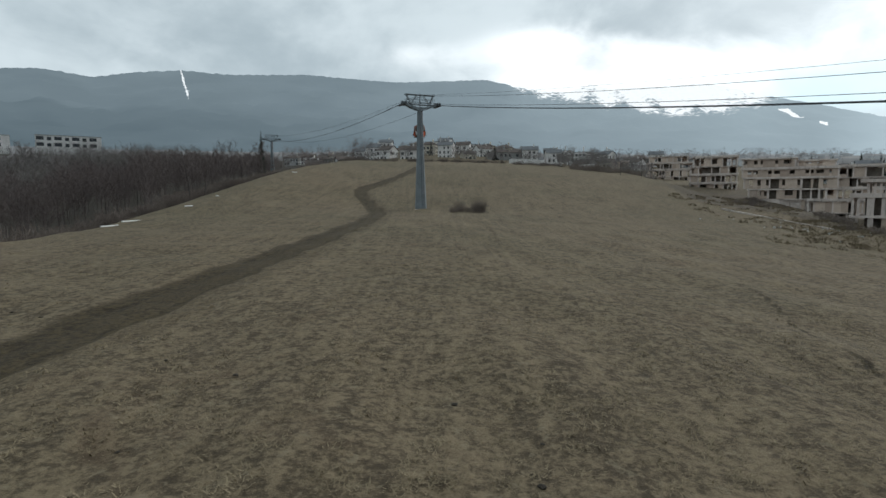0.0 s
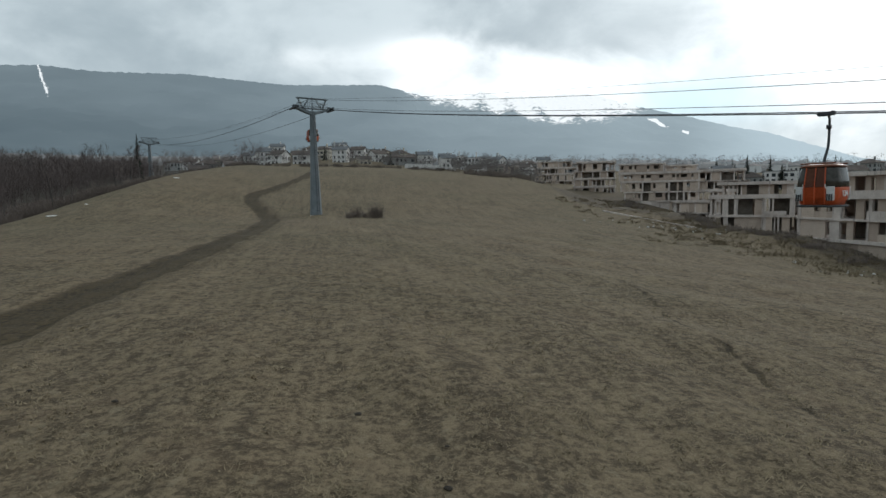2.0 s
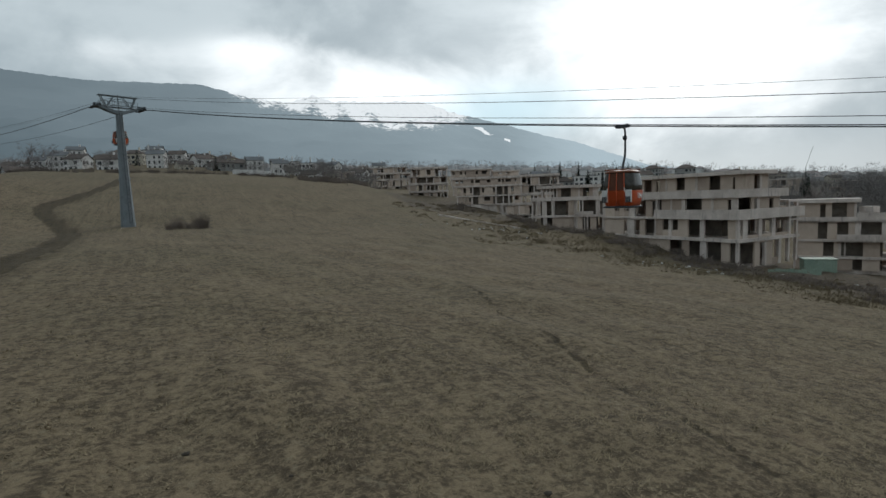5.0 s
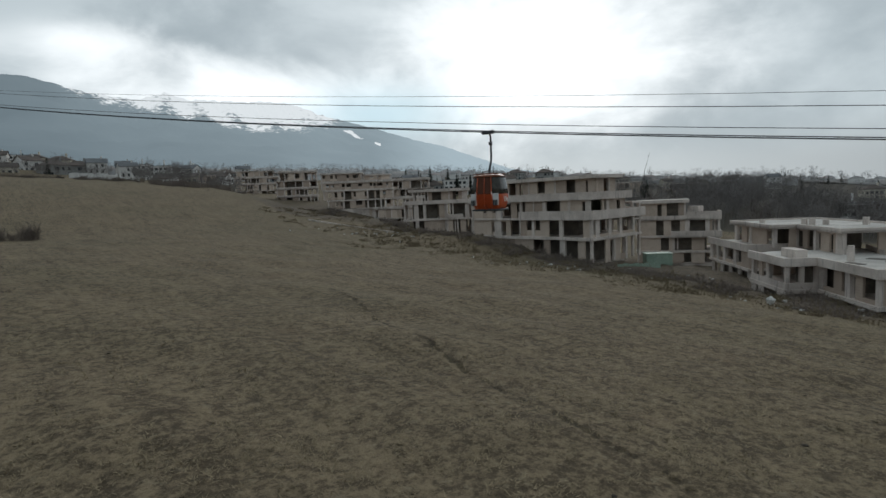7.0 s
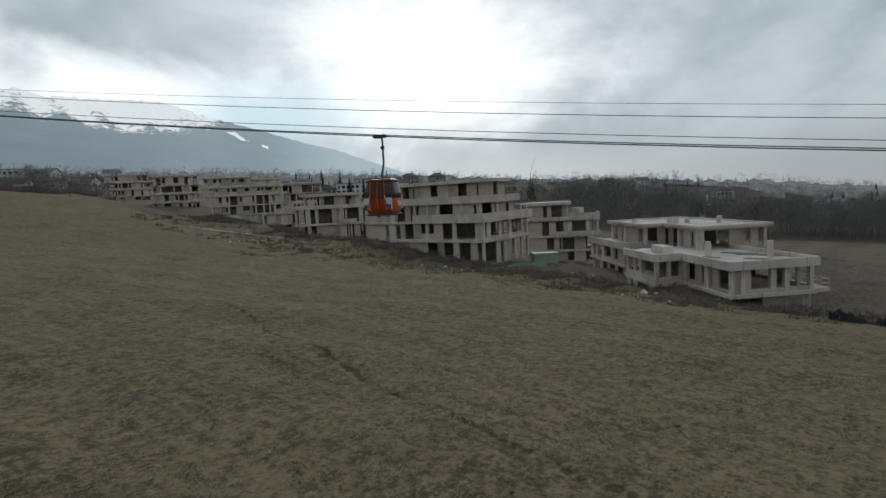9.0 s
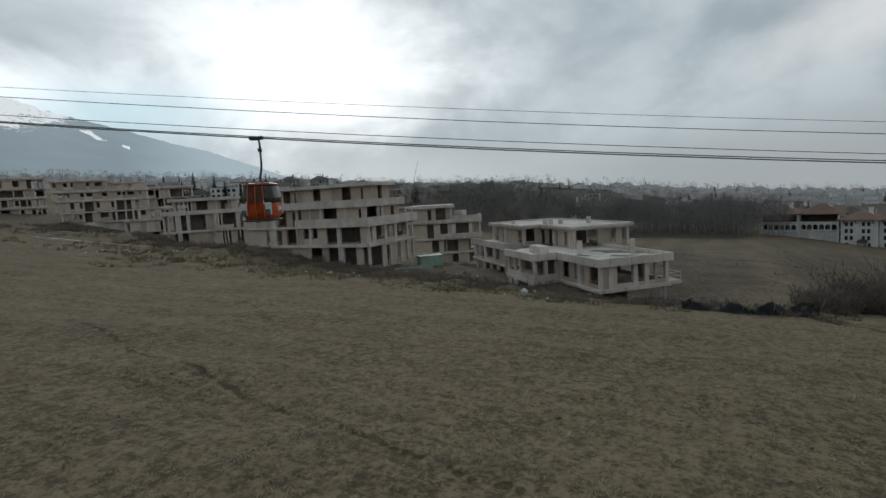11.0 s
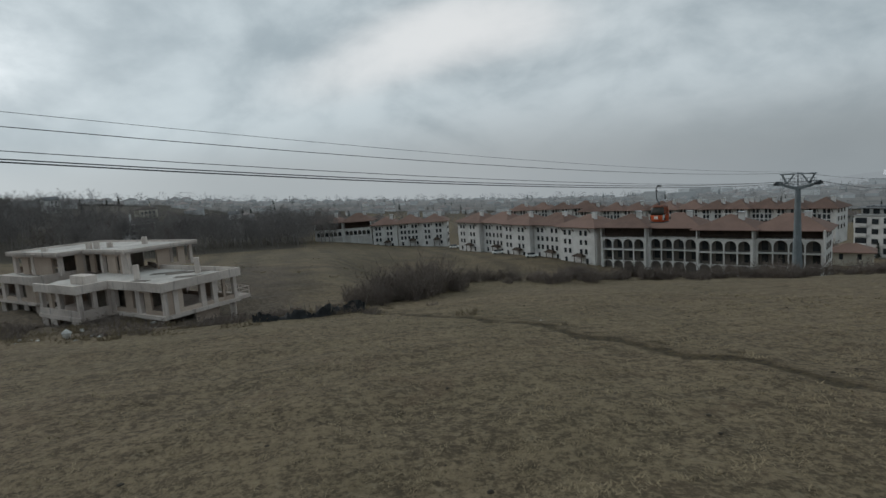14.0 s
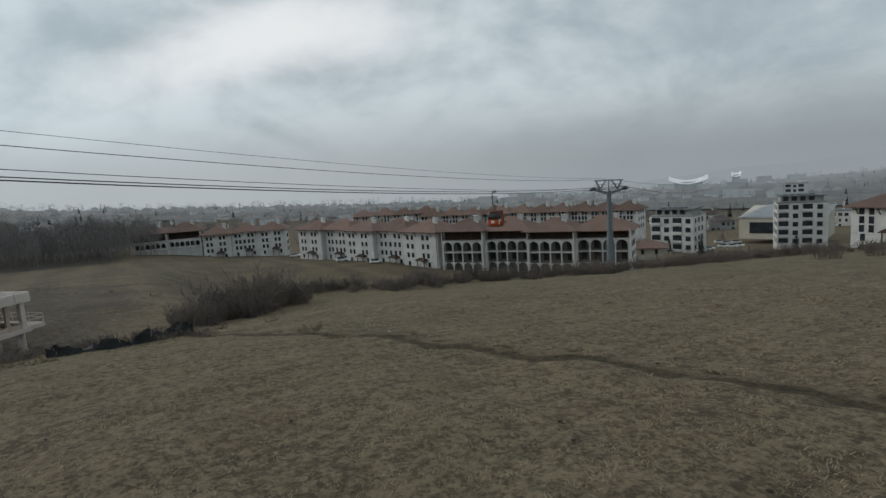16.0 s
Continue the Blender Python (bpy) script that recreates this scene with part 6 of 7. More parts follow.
def bare_tree(seed, tall, spread, rich=1.0, stout=.016, thick=.022):
    """Trunk and crown of a leafless tree as two stick heaps."""
    r = np.random.RandomState(seed)
    trunk, crown = Sticks(), Sticks()
    lean = r.normal(0, .05, 2)
    steps = 5
    pts = [np.array((lean[0] * tall * q * q + r.normal(0, .01) * tall, lean[1] * tall * q * q + r.normal(0, .01) * tall, tall * .72 * q)) for q in np.linspace(0, 1, steps + 1)]
    pts[0] = np.array((0, 0, -.5))
    base_r = tall * stout
    for i in range(steps):
        trunk.add(pts[i], pts[i + 1], base_r * (1 - .8 * i / steps), base_r * (1 - .8 * (i + 1) / steps))

    def unit(v):
        return v / (np.linalg.norm(v) + 1e-9)

    for k in range(int(15 * rich)):
        q = .25 + .75 * (k + r.rand()) / (15 * rich)
        f = q * steps
        i = min(int(f), steps - 1)
        a = pts[i] + (pts[i + 1] - pts[i]) * (f - i)
        ang = k * 2.4 + r.normal(0, .4)
        out = np.array((math.cos(ang), math.sin(ang), r.uniform(.5, 1.3) + q * .5))
        L = spread * (1.1 - .55 * q) * r.uniform(.75, 1.2)
        mid = a + unit(out) * L * .55
        end = mid + unit(out + np.array((0, 0, .5)) + r.normal(0, .25, 3)) * L * .5
        rad = base_r * .34 * (1.2 - q)
        crown.add(a, mid, rad, rad * .6)
        crown.add(mid, end, rad * .6, rad * .2)
        for _ in range(int(6 * rich)):
            p = r.uniform(.25, 1)
            b = a + (mid - a) * p * 2 if p < .5 else mid + (end - mid) * (p - .5) * 2
            d2 = unit(unit(end - a) + r.normal(0, .55, 3) + np.array((0, 0, .35)))
            L2 = L * r.uniform(.25, .5)
            c = b + d2 * L2
            crown.add(b, c, rad * .28, rad * .1)
            for _ in range(int(7 * rich)):
                s = b + (c - b) * r.uniform(.2, 1)
                d3 = unit(d2 + r.normal(0, .6, 3) + np.array((0, 0, .25)))
                crown.sliver(s, s + d3 * L2 * r.uniform(.45, 1.1), thick, unit(np.cross(d3, r.normal(0, 1, 3))))
    return trunk, crown


def bush_sticks(seed, tall, wide, stems=60):
    r = np.random.RandomState(seed)
    heap = Sticks()
    for _ in range(stems):
        ang, rad = r.uniform(0, math.tau), wide * math.sqrt(r.rand()) * .6
        a = np.array((rad * math.cos(ang), rad * math.sin(ang), -.2))
        lean = np.array((math.cos(ang), math.sin(ang), 0)) * r.uniform(.05, .55) + r.normal(0, .15, 3)
        h = tall * r.uniform(.3, 1.0) * (1 - .55 * rad / wide)
        b = a + np.array((lean[0] * h * .6, lean[1] * h * .6, h * .6))
        c = b + np.array((lean[0] * h * .5, lean[1] * h * .5, h * .4)) + r.normal(0, .1, 3)
        heap.add(a, b, .022, .014)
        heap.add(b, c, .014, .005)
        for _ in range(16):
            q = r.uniform(.3, 1)
            s = a + (b - a) * q * 1.6 if q < .62 else b + (c - b) * (q - .62) * 2.6
            d = r.normal(0, 1, 3) * .6 + np.array((0, 0, .7))
            d /= np.linalg.norm(d)
            heap.sliver(s, s + d * tall * r.uniform(.12, .35), .014, np.cross(d, r.normal(0, 1, 3)))
    return heap


def conifer_heap(seed, tall, wide):
    r = np.random.RandomState(seed)
    heap = Sticks()
    for k in range(int(tall * 9)):
        q = (k + r.rand()) / (tall * 9)
        z = tall * (.08 + .92 * q)
        L = wide * (1 - q) ** .8 * r.uniform(.7, 1.15) + .12
        ang = k * 2.4 + r.normal(0, .3)
        d = np.array((math.cos(ang), math.sin(ang), -.25 + .5 * q))
        a = np.array((0, 0, z))
        heap.sliver(a + d * L * .1, a + d * L, .28 * (1 - q) + .12, np.array((-d[1], d[0], r.normal(0, .4))))
        heap.sliver(a + d * L * .1, a + d * L * .95 + np.array((0, 0, -.3)), .25 * (1 - q) + .1, np.array((-d[1] * .4, d[0] * .4, .9)))
    return heap


TREES = []
for seed, tall, spread in ((1, 12, 4.2), (2, 10, 3.6), (3, 14, 4.4), (4, 9, 3.8), (5, 11, 3.2)):
    trunk, crown = bare_tree(seed, tall, spread)
    base = thing("bare_tree", "bare grey-brown deciduous tree in winter", "tree", (0, 0, -500), 0, "bare trees")
    part("trunk", trunk.mesh("trunk", BARK), None, base)
    part("crown", crown.mesh("crown", TWIG), None, base, "leafless twiggy crown")
    TREES.append(base)
THIN = [bare_tree(20 + k, h, s, .85, .009, .034) for k, (h, s) in enumerate(((11, 5.2), (9, 4.8), (13, 5.4), (8, 4.6)))]
FINE = [bare_tree(80 + k, h, s, 1.12, .008, .019) for k, (h, s) in enumerate(((11, 4.4), (9, 4.0), (12, 4.6), (8, 4.2)))]
rng = random.Random(77)


def plant(x, y, size=1.0, kind=None):
    pick = TREES[rng.randrange(5) if kind is None else kind]
    ob = copy_thing(pick, pose(x, y, ground_z(x, y) - .2, 0, 0, rng.uniform(0, 360)))
    ob.scale = (size, size, size * rng.uniform(.9, 1.1))
    return ob


# the wood along the meadow's edge
for k in range(40):
    y = 16 + 260 * (k + rng.random()) / 52
    plant(-50 - rng.random() ** 1.5 * 26 - max(0, y - 150) * .1, y, rng.uniform(.7, 1.0))
# the wood behind the site and round the far meadow
for k in range(44):
    az = 60 + 36 * (k + rng.random()) / 44
    plant(*facing(az, rng.uniform(225, 300) + (az > 82) * 40), rng.uniform(.85, 1.25))
for k in range(12):
    plant(*facing(-42 + 12 * (k + rng.random()) / 12, rng.uniform(255, 300)), rng.uniform(.7, .95))
for az, dist, size in ((93.6, 262, 1.1), (90.4, 262, 1.2), (109.5, 225, .6), (141.5, 185, .7), (146.5, 205, .8), (149.0, 215, .7), (37.7, 310, 1.3), (49.0, 330, 1.3), (46.5, 320, 1.2), (52.5, 330, 1.2),
                       (33.0, 240, .8), (-2.0, 210, .5), (1.0, 235, .7), (15.5, 190, .6), (17.5, 180, .6), (19.5, 185, .6), (21.5, 190, .6), (160, 190, .9)):
    plant(*facing(az, dist), size)


def thicket(name, label, spots, heaps, mat, sizes, seed):
    """Many far trees or bushes joined, that nobody could count."""
    r = np.random.RandomState(seed)
    verts, faces, n = [], [], 0
    for k, (x, y) in enumerate(spots):
        heap = heaps[r.randint(len(heaps))]
        for stick in (heap if isinstance(heap, tuple) else (heap,)):
            v = np.array(stick.v)
            a, s = r.uniform(0, math.tau), r.uniform(*sizes)
            v = v @ np.array(((math.cos(a), math.sin(a), 0), (-math.sin(a), math.cos(a), 0), (0, 0, 1))) * s
            verts.append(v + (x, y, ground_z(x, y) - .1))
            faces += [tuple(i + n for i in f) for f in stick.f]
            n += len(v)
    data = bpy.data.meshes.new(name)
    data.from_pydata(np.concatenate(verts).tolist(), [], faces)
    data.materials.append(mat)
    return tagged(new(name, data), label, "vegetation", kind="stuff")


def scatter(az0, az1, near, far, count, seed):
    r = random.Random(seed)
    return [facing(r.uniform(az0, az1), near + (far - near) * r.random()) for _ in range(count)]


r0 = random.Random(3)
thicket("wood", "dense bare winter wood beside the meadow", [(-56 - r0.random() * 40 - max(0, y - 150) * .25, y) for y in [8 + r0.random() * 330 for _ in range(400)]],
        FINE, TWIG, (.75, 1.3), 1)
thicket("wood", "bare treetops deeper in the wood, paled by painted haze", [(-92 - r0.random() * 80 - max(0, y - 150) * .25, y) for y in [20 + r0.random() * 320 for _ in range(320)]],
        FINE, HAZETWIG, (.9, 1.6), 101)
thicket("underwood", "dark brown underwood at the meadow's edge", [(-48 - r0.random() * 12, 10 + r0.random() * 260) for _ in range(260)],
        [bush_sticks(31, 3.0, 2.2), bush_sticks(32, 2.4, 2.0)], SCRUB, (.7, 1.3), 2)
thicket("wood", "bare wood closing the valley behind the site", scatter(57, 92, 215, 420, 360, 4) + scatter(84, 94, 235, 300, 70, 81), FINE, HAZETWIG, (.8, 1.25), 5)
thicket("wood", "dense clump of bare trees beside the upper shells", scatter(11.5, 20.5, 205, 250, 75, 84), FINE, HAZETWIG, (.45, .85), 85)
thicket("wood", "tall bare crowns standing over the valley wood", scatter(64, 75.5, 235, 340, 95, 86) + scatter(81, 95, 235, 330, 110, 87) + scatter(75, 82, 240, 290, 30, 88), FINE, HAZETWIG, (1.0, 1.75), 89)
thicket("wood", "bare trees scattered through the town", scatter(-16, 165, 320, 600, 240, 6), THIN, HAZETWIG, (.6, 1.1), 7)
FAR_TREES = [bare_tree(40 + k, h, s, .5, .009, .07) for k, (h, s) in enumerate(((11, 5.6), (9, 5.0), (12, 5.6)))]
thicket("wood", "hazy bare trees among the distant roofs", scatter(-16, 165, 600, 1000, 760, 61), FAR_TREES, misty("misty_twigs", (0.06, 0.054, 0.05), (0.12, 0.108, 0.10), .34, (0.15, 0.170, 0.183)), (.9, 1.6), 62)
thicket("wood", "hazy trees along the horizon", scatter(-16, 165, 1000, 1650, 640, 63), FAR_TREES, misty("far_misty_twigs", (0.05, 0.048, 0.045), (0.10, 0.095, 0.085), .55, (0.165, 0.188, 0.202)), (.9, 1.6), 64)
thicket("wood", "bare trees on the rise behind the apartments", scatter(56, 135, 420, 660, 330, 82), FAR_TREES, HAZETWIG, (.7, 1.15), 83)
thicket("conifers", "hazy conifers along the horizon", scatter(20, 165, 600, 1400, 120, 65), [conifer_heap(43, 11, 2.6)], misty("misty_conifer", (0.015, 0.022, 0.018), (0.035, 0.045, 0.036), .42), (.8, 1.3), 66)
thicket("wood", "bare trees on the slope below the mountain", scatter(-45, -8, 280, 700, 200, 8), THIN, TWIG, (.8, 1.3), 9)
thicket("wood", "bare trees between the apartments and the town", scatter(84, 128, 285, 430, 200, 76) + scatter(128, 165, 270, 460, 130, 77), THIN, HAZETWIG, (.55, 1.05), 78)
thicket("wood", "bare garden trees round the upper houses", scatter(-16, 22, 280, 345, 170, 71) + scatter(-16, 22, 345, 520, 200, 79), FINE, HAZETWIG, (.35, .85), 72)
thicket("conifers", "dark conifers scattered through the distant town", scatter(-10, 160, 300, 1000, 110, 10),
        [conifer_heap(41, 11, 2.3), conifer_heap(42, 8, 1.8)], NEEDLE, (.7, 1.2), 11)

for k, (az, dist, tall, wide) in enumerate(((-18.2, 250, 21, 3.0), (41.0, 320, 16, 3.0), (41.9, 318, 13, 2.6), (44.6, 310, 15, 3.4), (39.2, 320, 17, 3.2),
                                            (43.3, 320, 12, 2.6), (38.2, 315, 13, 2.6), (147.2, 200, 7, 1.8), (144.4, 205, 5, 1.4), (154.8, 200, 8, 2.2))):
    x, y = facing(az, dist)
    base = thing("conifer", "dark green conifer among the houses", "tree", (x, y, ground_z(x, y)), 0, "conifers")
    stem = bmesh.new()
    tube(stem, [(0, 0, -.4), (0, 0, tall * .95)], [tall * .02, .03], 6)
    part("trunk", stem, BARK, base)
    part("crown", conifer_heap(60 + k, tall, wide).mesh("crown", NEEDLE), None, base)

BUSHES = []
for seed, tall, wide in ((51, 2.6, 2.0), (52, 2.0, 1.8), (53, 3.2, 2.2)):
    base = thing("bush", "leafless brown bush on the meadow", "bush", (0, 0, -500), 0, "bushes")
    part("stem_clump", bush_sticks(seed, tall, wide, 70).mesh("stem_clump", SCRUB), None, base)
    BUSHES.append(base)


def set_bush(x, y, size=1.0, kind=None, tall=1.0):
    ob = copy_thing(BUSHES[rng.randrange(3) if kind is None else kind], pose(x, y, ground_z(x, y) - .05, 0, 0, rng.uniform(0, 360)))
    ob.scale = (size, size, size * tall)


for az, dist, size, kind in ((3.75, 93, .72, 0), (3.2, 92, .5, 2), (2.4, 93, .42, 1), (1.5, 93, .6, 0), (0.8, 92, .45, 1)):
    set_bush(*facing(az, dist), size, kind, 1.7)
for az0, az1, dist, count, size in ((95.5, 99, 61, 6, 1.0), (99, 104.5, 62, 15, 1.15), (104.5, 108, 66, 4, .8), (107, 121, 76, 17, .75), (118, 139, 82, 34, .8), (137, 146, 94, 12, .75),
                                    (146, 162, 118, 24, .75)):
    for k in range(count):
        set_bush(*facing(az0 + (az1 - az0) * (k + rng.random()) / count, dist + rng.uniform(-4, 5)), size * rng.uniform(.7, 1.25), None, 1.4 if dist < 70 else 1.0)
thicket("scrub", "brown scrub along the meadow's lower edge", scatter(106, 166, 96, 130, 110, 12), [bush_sticks(33, 2.4, 2.4, 50)], SCRUB, (.7, 1.3), 13)
r1 = random.Random(8)
thicket("scrub", "brown weeds and scrub round the building site",
        [(47 + r1.random() * 12 + max(0, y - 60) * .12, y) for y in [2 + r1.random() * 90 for _ in range(200)]], [bush_sticks(34, 1.2, 2.0, 18)], WEED, (.35, .8), 14)
thicket("weeds", "pale dead weeds round the building site",
        [(43 + r1.random() * 16 + max(0, y - 60) * .1, y) for y in [0 + r1.random() * 130 for _ in range(260)]], [bush_sticks(35, .8, 1.2, 26)], WEED, (.5, 1.2), 15)
thicket("weeds", "rough brown weeds between meadow and shells", scatter(57, 88, 48, 66, 300, 73) + scatter(30, 60, 72, 88, 200, 74), [bush_sticks(38, .7, 1.3, 22)], WEED, (.4, 1.1), 75)
r2 = random.Random(15)
BANK_LINE = spline([(49, -4), (51.5, 8), (54.5, 17), (60.5, 27), (63.5, 40), (64.5, 52), (63.5, 66), (64, 80), (67, 94), (72, 112), (78, 132), (82, 150)], 12)
for name, label, heap, mat, count, spread, sizes, seed in (
        ("bramble", "tangled brown brambles on the bank below the shells", bush_sticks(71, 1.5, 1.7, 46), SCRUB, 230, 2.6, (.45, 1.0), 93),
        ("weeds", "tall dead weeds on the bank below the shells", bush_sticks(72, 1.0, 1.5, 30), WEED, 330, 4.2, (.4, 1.0), 94)):
    spots = []
    for _ in range(count):
        p = BANK_LINE[r2.randrange(len(BANK_LINE))]
        spots.append((p[0] + r2.gauss(0, spread), p[1] + r2.gauss(0, spread)))
    thicket(name, label, spots, [heap], mat, sizes, seed)
thicket("weeds", "dead weeds over the fallow field", scatter(84, 122, 85, 200, 420, 91), [bush_sticks(39, .7, 1.6, 14)], WEED, (.5, 1.2), 92)
thicket("bramble", "dark scrub at the field's upper edge", scatter(13, 21, 190, 235, 60, 16), [bush_sticks(36, 2.2, 2.2, 40)], SCRUB, (.8, 1.4), 17)
thicket("bramble", "dark scrub in front of the upper houses", scatter(-14, 12, 214, 240, 80, 18), [bush_sticks(37, 2.0, 2.2, 40)], SCRUB, (.7, 1.3), 19)
for pattern in (*TREES, *BUSHES):
    for piece in (*pattern.children_recursive, pattern):
        bpy.data.objects.remove(piece)


def grass():
    """Loose dry tufts over the nearer meadow."""
    r = np.random.RandomState(9)
    n = 60000
    az = np.radians(r.uniform(-48, 170, n))
    dist = 6.0 + 46 * r.rand(n) ** 1.15
    x, y = dist * np.sin(az), dist * np.cos(az)
    dens = lumps(x, y, 1.3, 31) + .7 * lumps(x, y, 6, 32)
    keep = dens > 0.05
    for line, clear in ((TRACK, 2.3), (DITCH, .9)):
        keep &= gap_to(spline(line), x, y)[0] > clear
    x, y, dist = x[keep], y[keep], dist[keep]
    z = ground_relief(x, y, dist)
    count, blades = len(x), 5
    a = r.uniform(0, math.tau, (count, blades))
    s = r.uniform(.07, .22, (count, blades))
    h = r.uniform(.03, .085, (count, 1)) * r.uniform(.6, 1.2, (count, blades))
    bx, by = x[:, None] + r.normal(0, .09, (count, blades)), y[:, None] + r.normal(0, .09, (count, blades))
    w = (.012 + dist * .0007)[:, None]
    low, ca, sa = z[:, None] - .02 + 0 * a, np.cos(a), np.sin(a)
    verts = np.stack([np.stack([bx - w * sa, by + w * ca, low], -1), np.stack([bx + w * sa, by - w * ca, low], -1),
                      np.stack([bx + s * ca, by + s * sa, low + .02 + h], -1)], 2).reshape(-1, 3).tolist()
    faces = np.arange(count * blades * 3).reshape(-1, 3).tolist()
    data = bpy.data.meshes.new("grass")
    data.from_pydata(verts, [], faces)
    data.materials.append(GRASS)
    tagged(new("grass", data), "dry straw-coloured grass tufts over the meadow", "grass", kind="stuff")


grass()

# ---- loose things on the site and in the meadow ----
TARP = material("black_sheeting", mottled((0.012, 0.013, 0.014), (0.035, 0.036, 0.038), 0.6, 8.0, 0.01), 0.4)
GREENBOARD = material("green_hoarding", mottled((0.22, 0.30, 0.235), (0.32, 0.40, 0.325), 0.4, 6.0, 0.003, (0.16, 0.2, 0.15)), 0.6)
DEBRIS = material("pale_debris", mottled((0.34, 0.33, 0.31), (0.6, 0.59, 0.56), 1.0, 8.0, 0.004, None, 0.3))
WOODGREY = material("grey_timber", mottled((0.15, 0.13, 0.11), (0.27, 0.24, 0.20), 1.0, 8.0, 0.003))


def sheeting():
    """Torn black site sheeting sagging from a low fence."""
    base = thing("torn_sheeting", "torn black plastic sheeting sagging along the site", "sheeting")
    r = np.random.RandomState(4)
    line = spline([facing(85.6, 47), facing(88.0, 46.4), facing(90.6, 46.5), facing(92.2, 46.8), facing(94.4, 48), facing(96.7, 49)], 12)
    bm = bmesh.new()
    rows = []
    for i, (x, y) in enumerate(line):
        z = ground_z(x, y)
        lift = .55 + .22 * math.sin(i * .37) + .1 * math.sin(i * 1.7) + .3 * (i > 38) + r.normal(0, .05)
        rows.append([bm.verts.new((x + r.normal(0, .08) + o * .5, y + r.normal(0, .08), z + lift * f)) for o, f in ((-1.1, .05), (-.4, .5), (0, 1.0), (.35, .65), (.9, .05))])
    for a, b in zip(rows, rows[1:]):
        for k in range(4):
            bm.faces.new((a[k], a[k + 1], b[k + 1], b[k]))
    bmesh.ops.solidify(bm, geom=bm.faces[:], thickness=.03)
    part("sheet", bm, TARP, base, smooth=True)
    for q in (6, 17, 26, 33, 41, 50, 58):
        x, y = line[min(q, len(line) - 1)]
        z = ground_z(x, y)
        stake = bmesh.new()
        tube(stake, [(x, y, z - .2), (x + r.normal(0, .2), y + r.normal(0, .2), z + r.uniform(.9, 1.5))], .035, 5)
        part("stake", stake, WOODGREY, base)


sheeting()


def hoarding():
    x, y = facing(61.3, 90)
    base = thing("site_container", "faded green hoarding box beside the shells", "container", (x, y, ground_z(x, y) - .3), -48)
    part("panel", box(bmesh.new(), -1.9, -1.2, 0, 1.9, 1.2, 2.0, bevel=.04), GREENBOARD, base)
    part("lid", box(bmesh.new(), -2.0, -1.3, 2.0, 2.0, 1.3, 2.08), GREENBOARD, base)
    for k in range(4):
        part("batten", box(bmesh.new(), -1.8 + k * 1.1, -1.28, .1, -1.7 + k * 1.1, -1.19, 1.95), GREENBOARD, base)
    low = thing("low_fence", "low pale green fence boards beside the shells", "fence", (*facing(59.6, 83), ground_z(*facing(59.6, 83))), -45)
    for k in range(8):
        part("board", box(bmesh.new(), -3 + k * .75, -.03, -.3, -2.3 + k * .75, .03, .5 + .1 * (k % 2)), GREENBOARD, low)


hoarding()


def retaining_wall():
    base = thing("retaining_wall", "low pale concrete wall along the site edge", "wall")
    pts = [facing(26.6, 118), facing(29, 112), facing(32, 106), facing(35.2, 101)]
    for a, b in zip(pts, pts[1:]):
        za, zb = ground_z(*a), ground_z(*b)
        bm = bmesh.new()
        d = (Vector(b) - Vector(a)).normalized() * .15
        n = (-d.y, d.x)
        v = [bm.verts.new((p[0] + s * n[0], p[1] + s * n[1], z + h)) for h in (-.6, .10) for p, z, s in ((a, za, -1), (b, zb, -1), (b, zb, 1), (a, za, 1))]
        for f in ((3, 2, 1, 0), (4, 5, 6, 7), (0, 1, 5, 4), (1, 2, 6, 5), (2, 3, 7, 6), (3, 0, 4, 7)):
            bm.faces.new([v[i] for i in f])
        bmesh.ops.recalc_face_normals(bm, faces=bm.faces)
        part("wall_section", bm, CONCRETE, base)


retaining_wall()


def lump_mesh(name, seed, mat):
    r = np.random.RandomState(seed)
    bm = bmesh.new()
    bmesh.ops.create_icosphere(bm, subdivisions=1, radius=.5)
    for v in bm.verts:
        v.co = Vector((v.co.x * r.uniform(.7, 1.3), v.co.y * r.uniform(.6, 1.2), v.co.z * r.uniform(.35, .8)))
    return mesh_of(name, bm, mat)


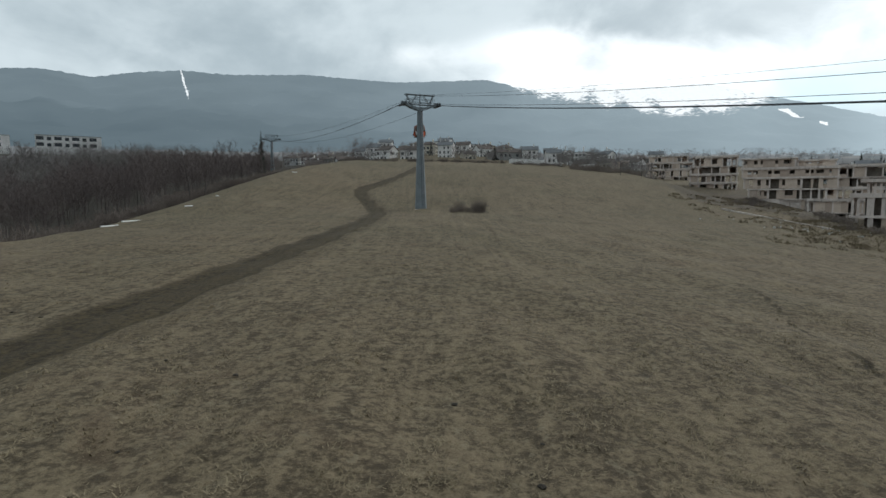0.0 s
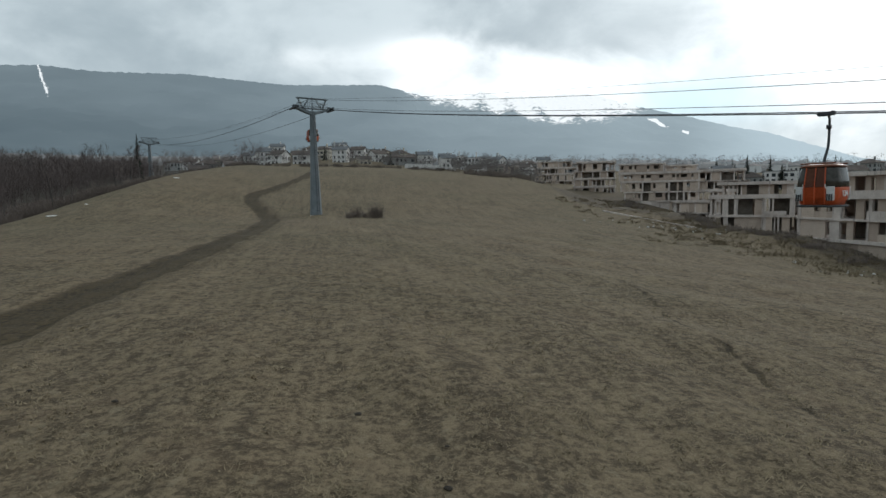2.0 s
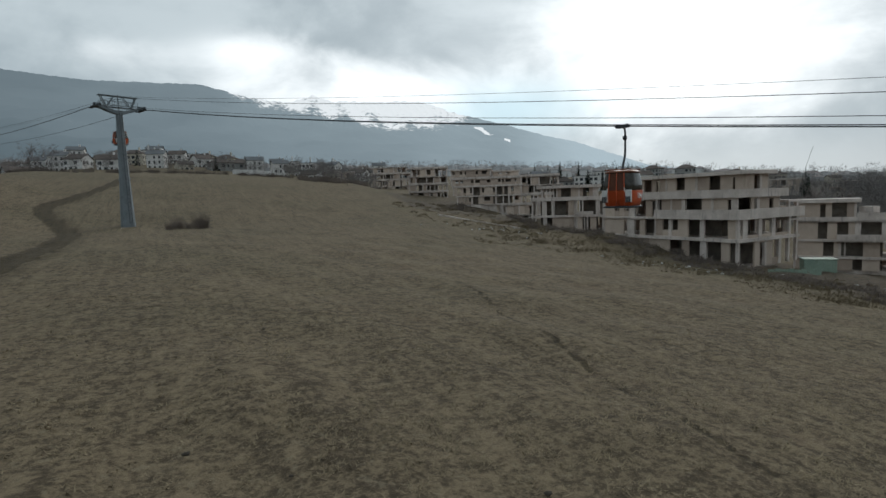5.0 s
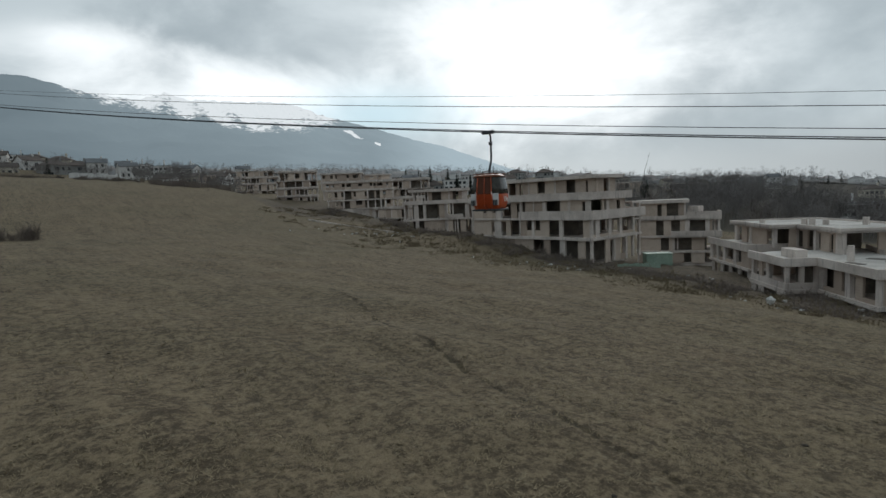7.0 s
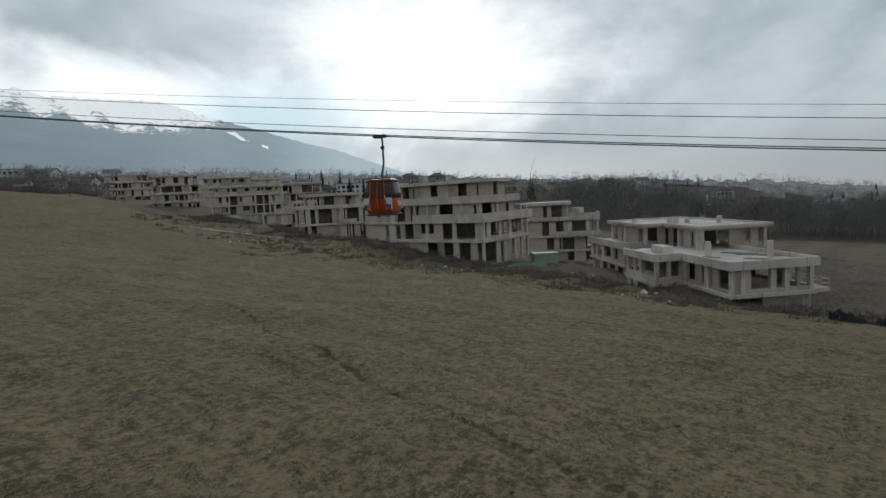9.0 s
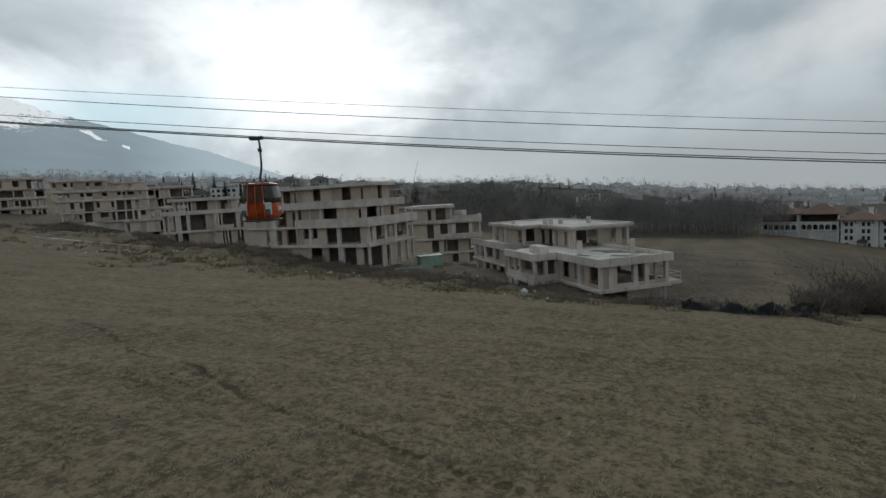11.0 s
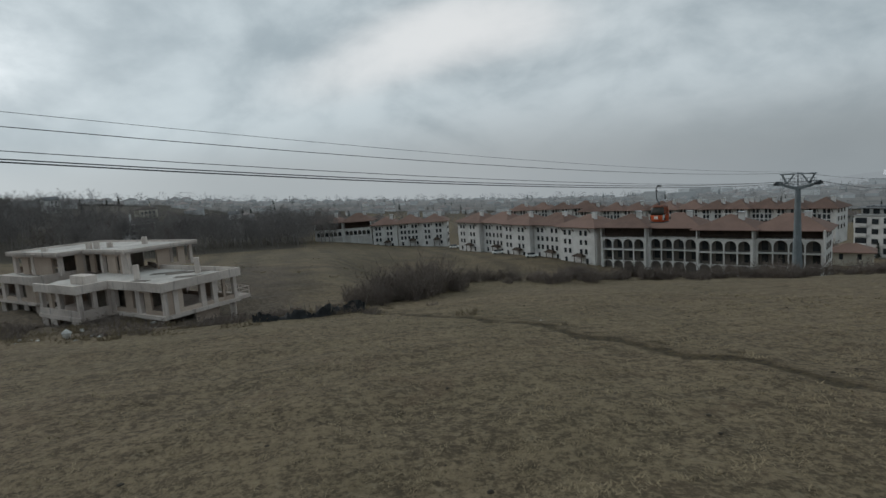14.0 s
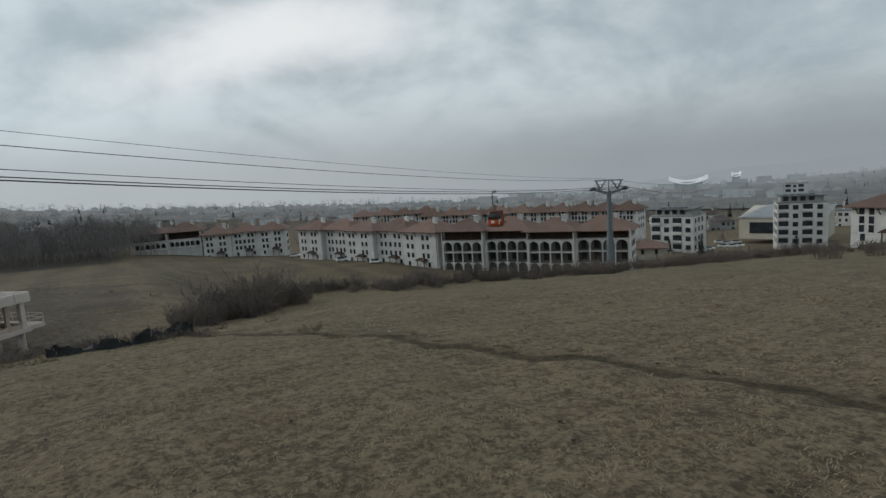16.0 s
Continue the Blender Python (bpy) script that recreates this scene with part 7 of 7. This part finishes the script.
STONES = [lump_mesh("rubble_lump", s, DEBRIS) for s in range(4)]
rng = random.Random(21)
for k in range(150):
    az = rng.choice((rng.gauss(61, 2.4), rng.gauss(72, 4), rng.gauss(33, 5), rng.gauss(50, 4)))
    dist = {True: 66 + rng.gauss(6, 4), False: 50 + rng.gauss(4, 3)}[az < 67] + (25 if az < 42 else 0)
    x, y = facing(az, dist)
    ob = new("rubble_lump", STONES[k % 4])
    size = rng.uniform(.18, .55)
    ob.matrix_world = pose(x, y, ground_z(x, y) + size * .1, 0, 0, rng.uniform(0, 360)) @ Matrix.Scale(size, 4)
    tagged(ob, "pale lump of building rubble on the ground", "rubble", "rubble by the shells")
bale = new("sack", lump_mesh("sack", 9, DEBRIS))
x, y = facing(70.6, 50)
bale.matrix_world = pose(x, y, ground_z(x, y) + .4) @ Matrix.Diagonal((.8, .8, 1.2, 1))
tagged(bale, "bulging pale sack at the meadow's edge", "sack")
for az, dist, length, turn in ((114.6, 34.0, 1.1, 20), (113.6, 34.0, .5, -10)):
    x, y = facing(az, dist)
    board = bmesh.new()
    box(board, -length / 2, -.09, 0, length / 2, .09, .06, bevel=.01)
    ob = new("plank", mesh_of("plank", board, DEBRIS))
    ob.matrix_world = pose(x, y, ground_z(x, y) + .05, 3, 4, turn - 20)
    tagged(ob, "pale broken board lying in the ditch", "board")
for x, y, w in ((-38.2, 62.6, 2.6), (-38.3, 67.5, 3.6), (-37.4, 80.5, 1.8), (-38.3, 93, .5), (-35.7, 132, 2.4)):
    strip = bmesh.new()
    box(strip, -w / 2, -.11, -.1, w / 2, .11, .05, bevel=.03)
    ob = new("snow_patch", mesh_of("snow_patch", strip, LETTER))
    ob.matrix_world = pose(x, y, ground_z(x, y) + .1, 0, 0, 80)
    tagged(ob, "last strip of snow at the wood's edge", "snow")
CLODS = [lump_mesh("clod", s + 20, material("dark_clod", mottled((0.022, 0.017, 0.012), (0.05, 0.04, 0.028), 2.0, 12.0, 0.01))) for s in range(3)]
for k in range(150):
    x, y = facing(rng.uniform(-42, 150), 8 + 45 * rng.random() ** 1.2)
    ob = new("clod", CLODS[k % 3])
    size = rng.uniform(.07, .20)
    ob.matrix_world = pose(x, y, ground_z(x, y) + .02, 0, 0, rng.uniform(0, 360)) @ Matrix.Diagonal((size, size, size * .5, 1))
    tagged(ob, "dark clod of turned earth in the grass", "clod", "clods in the meadow")
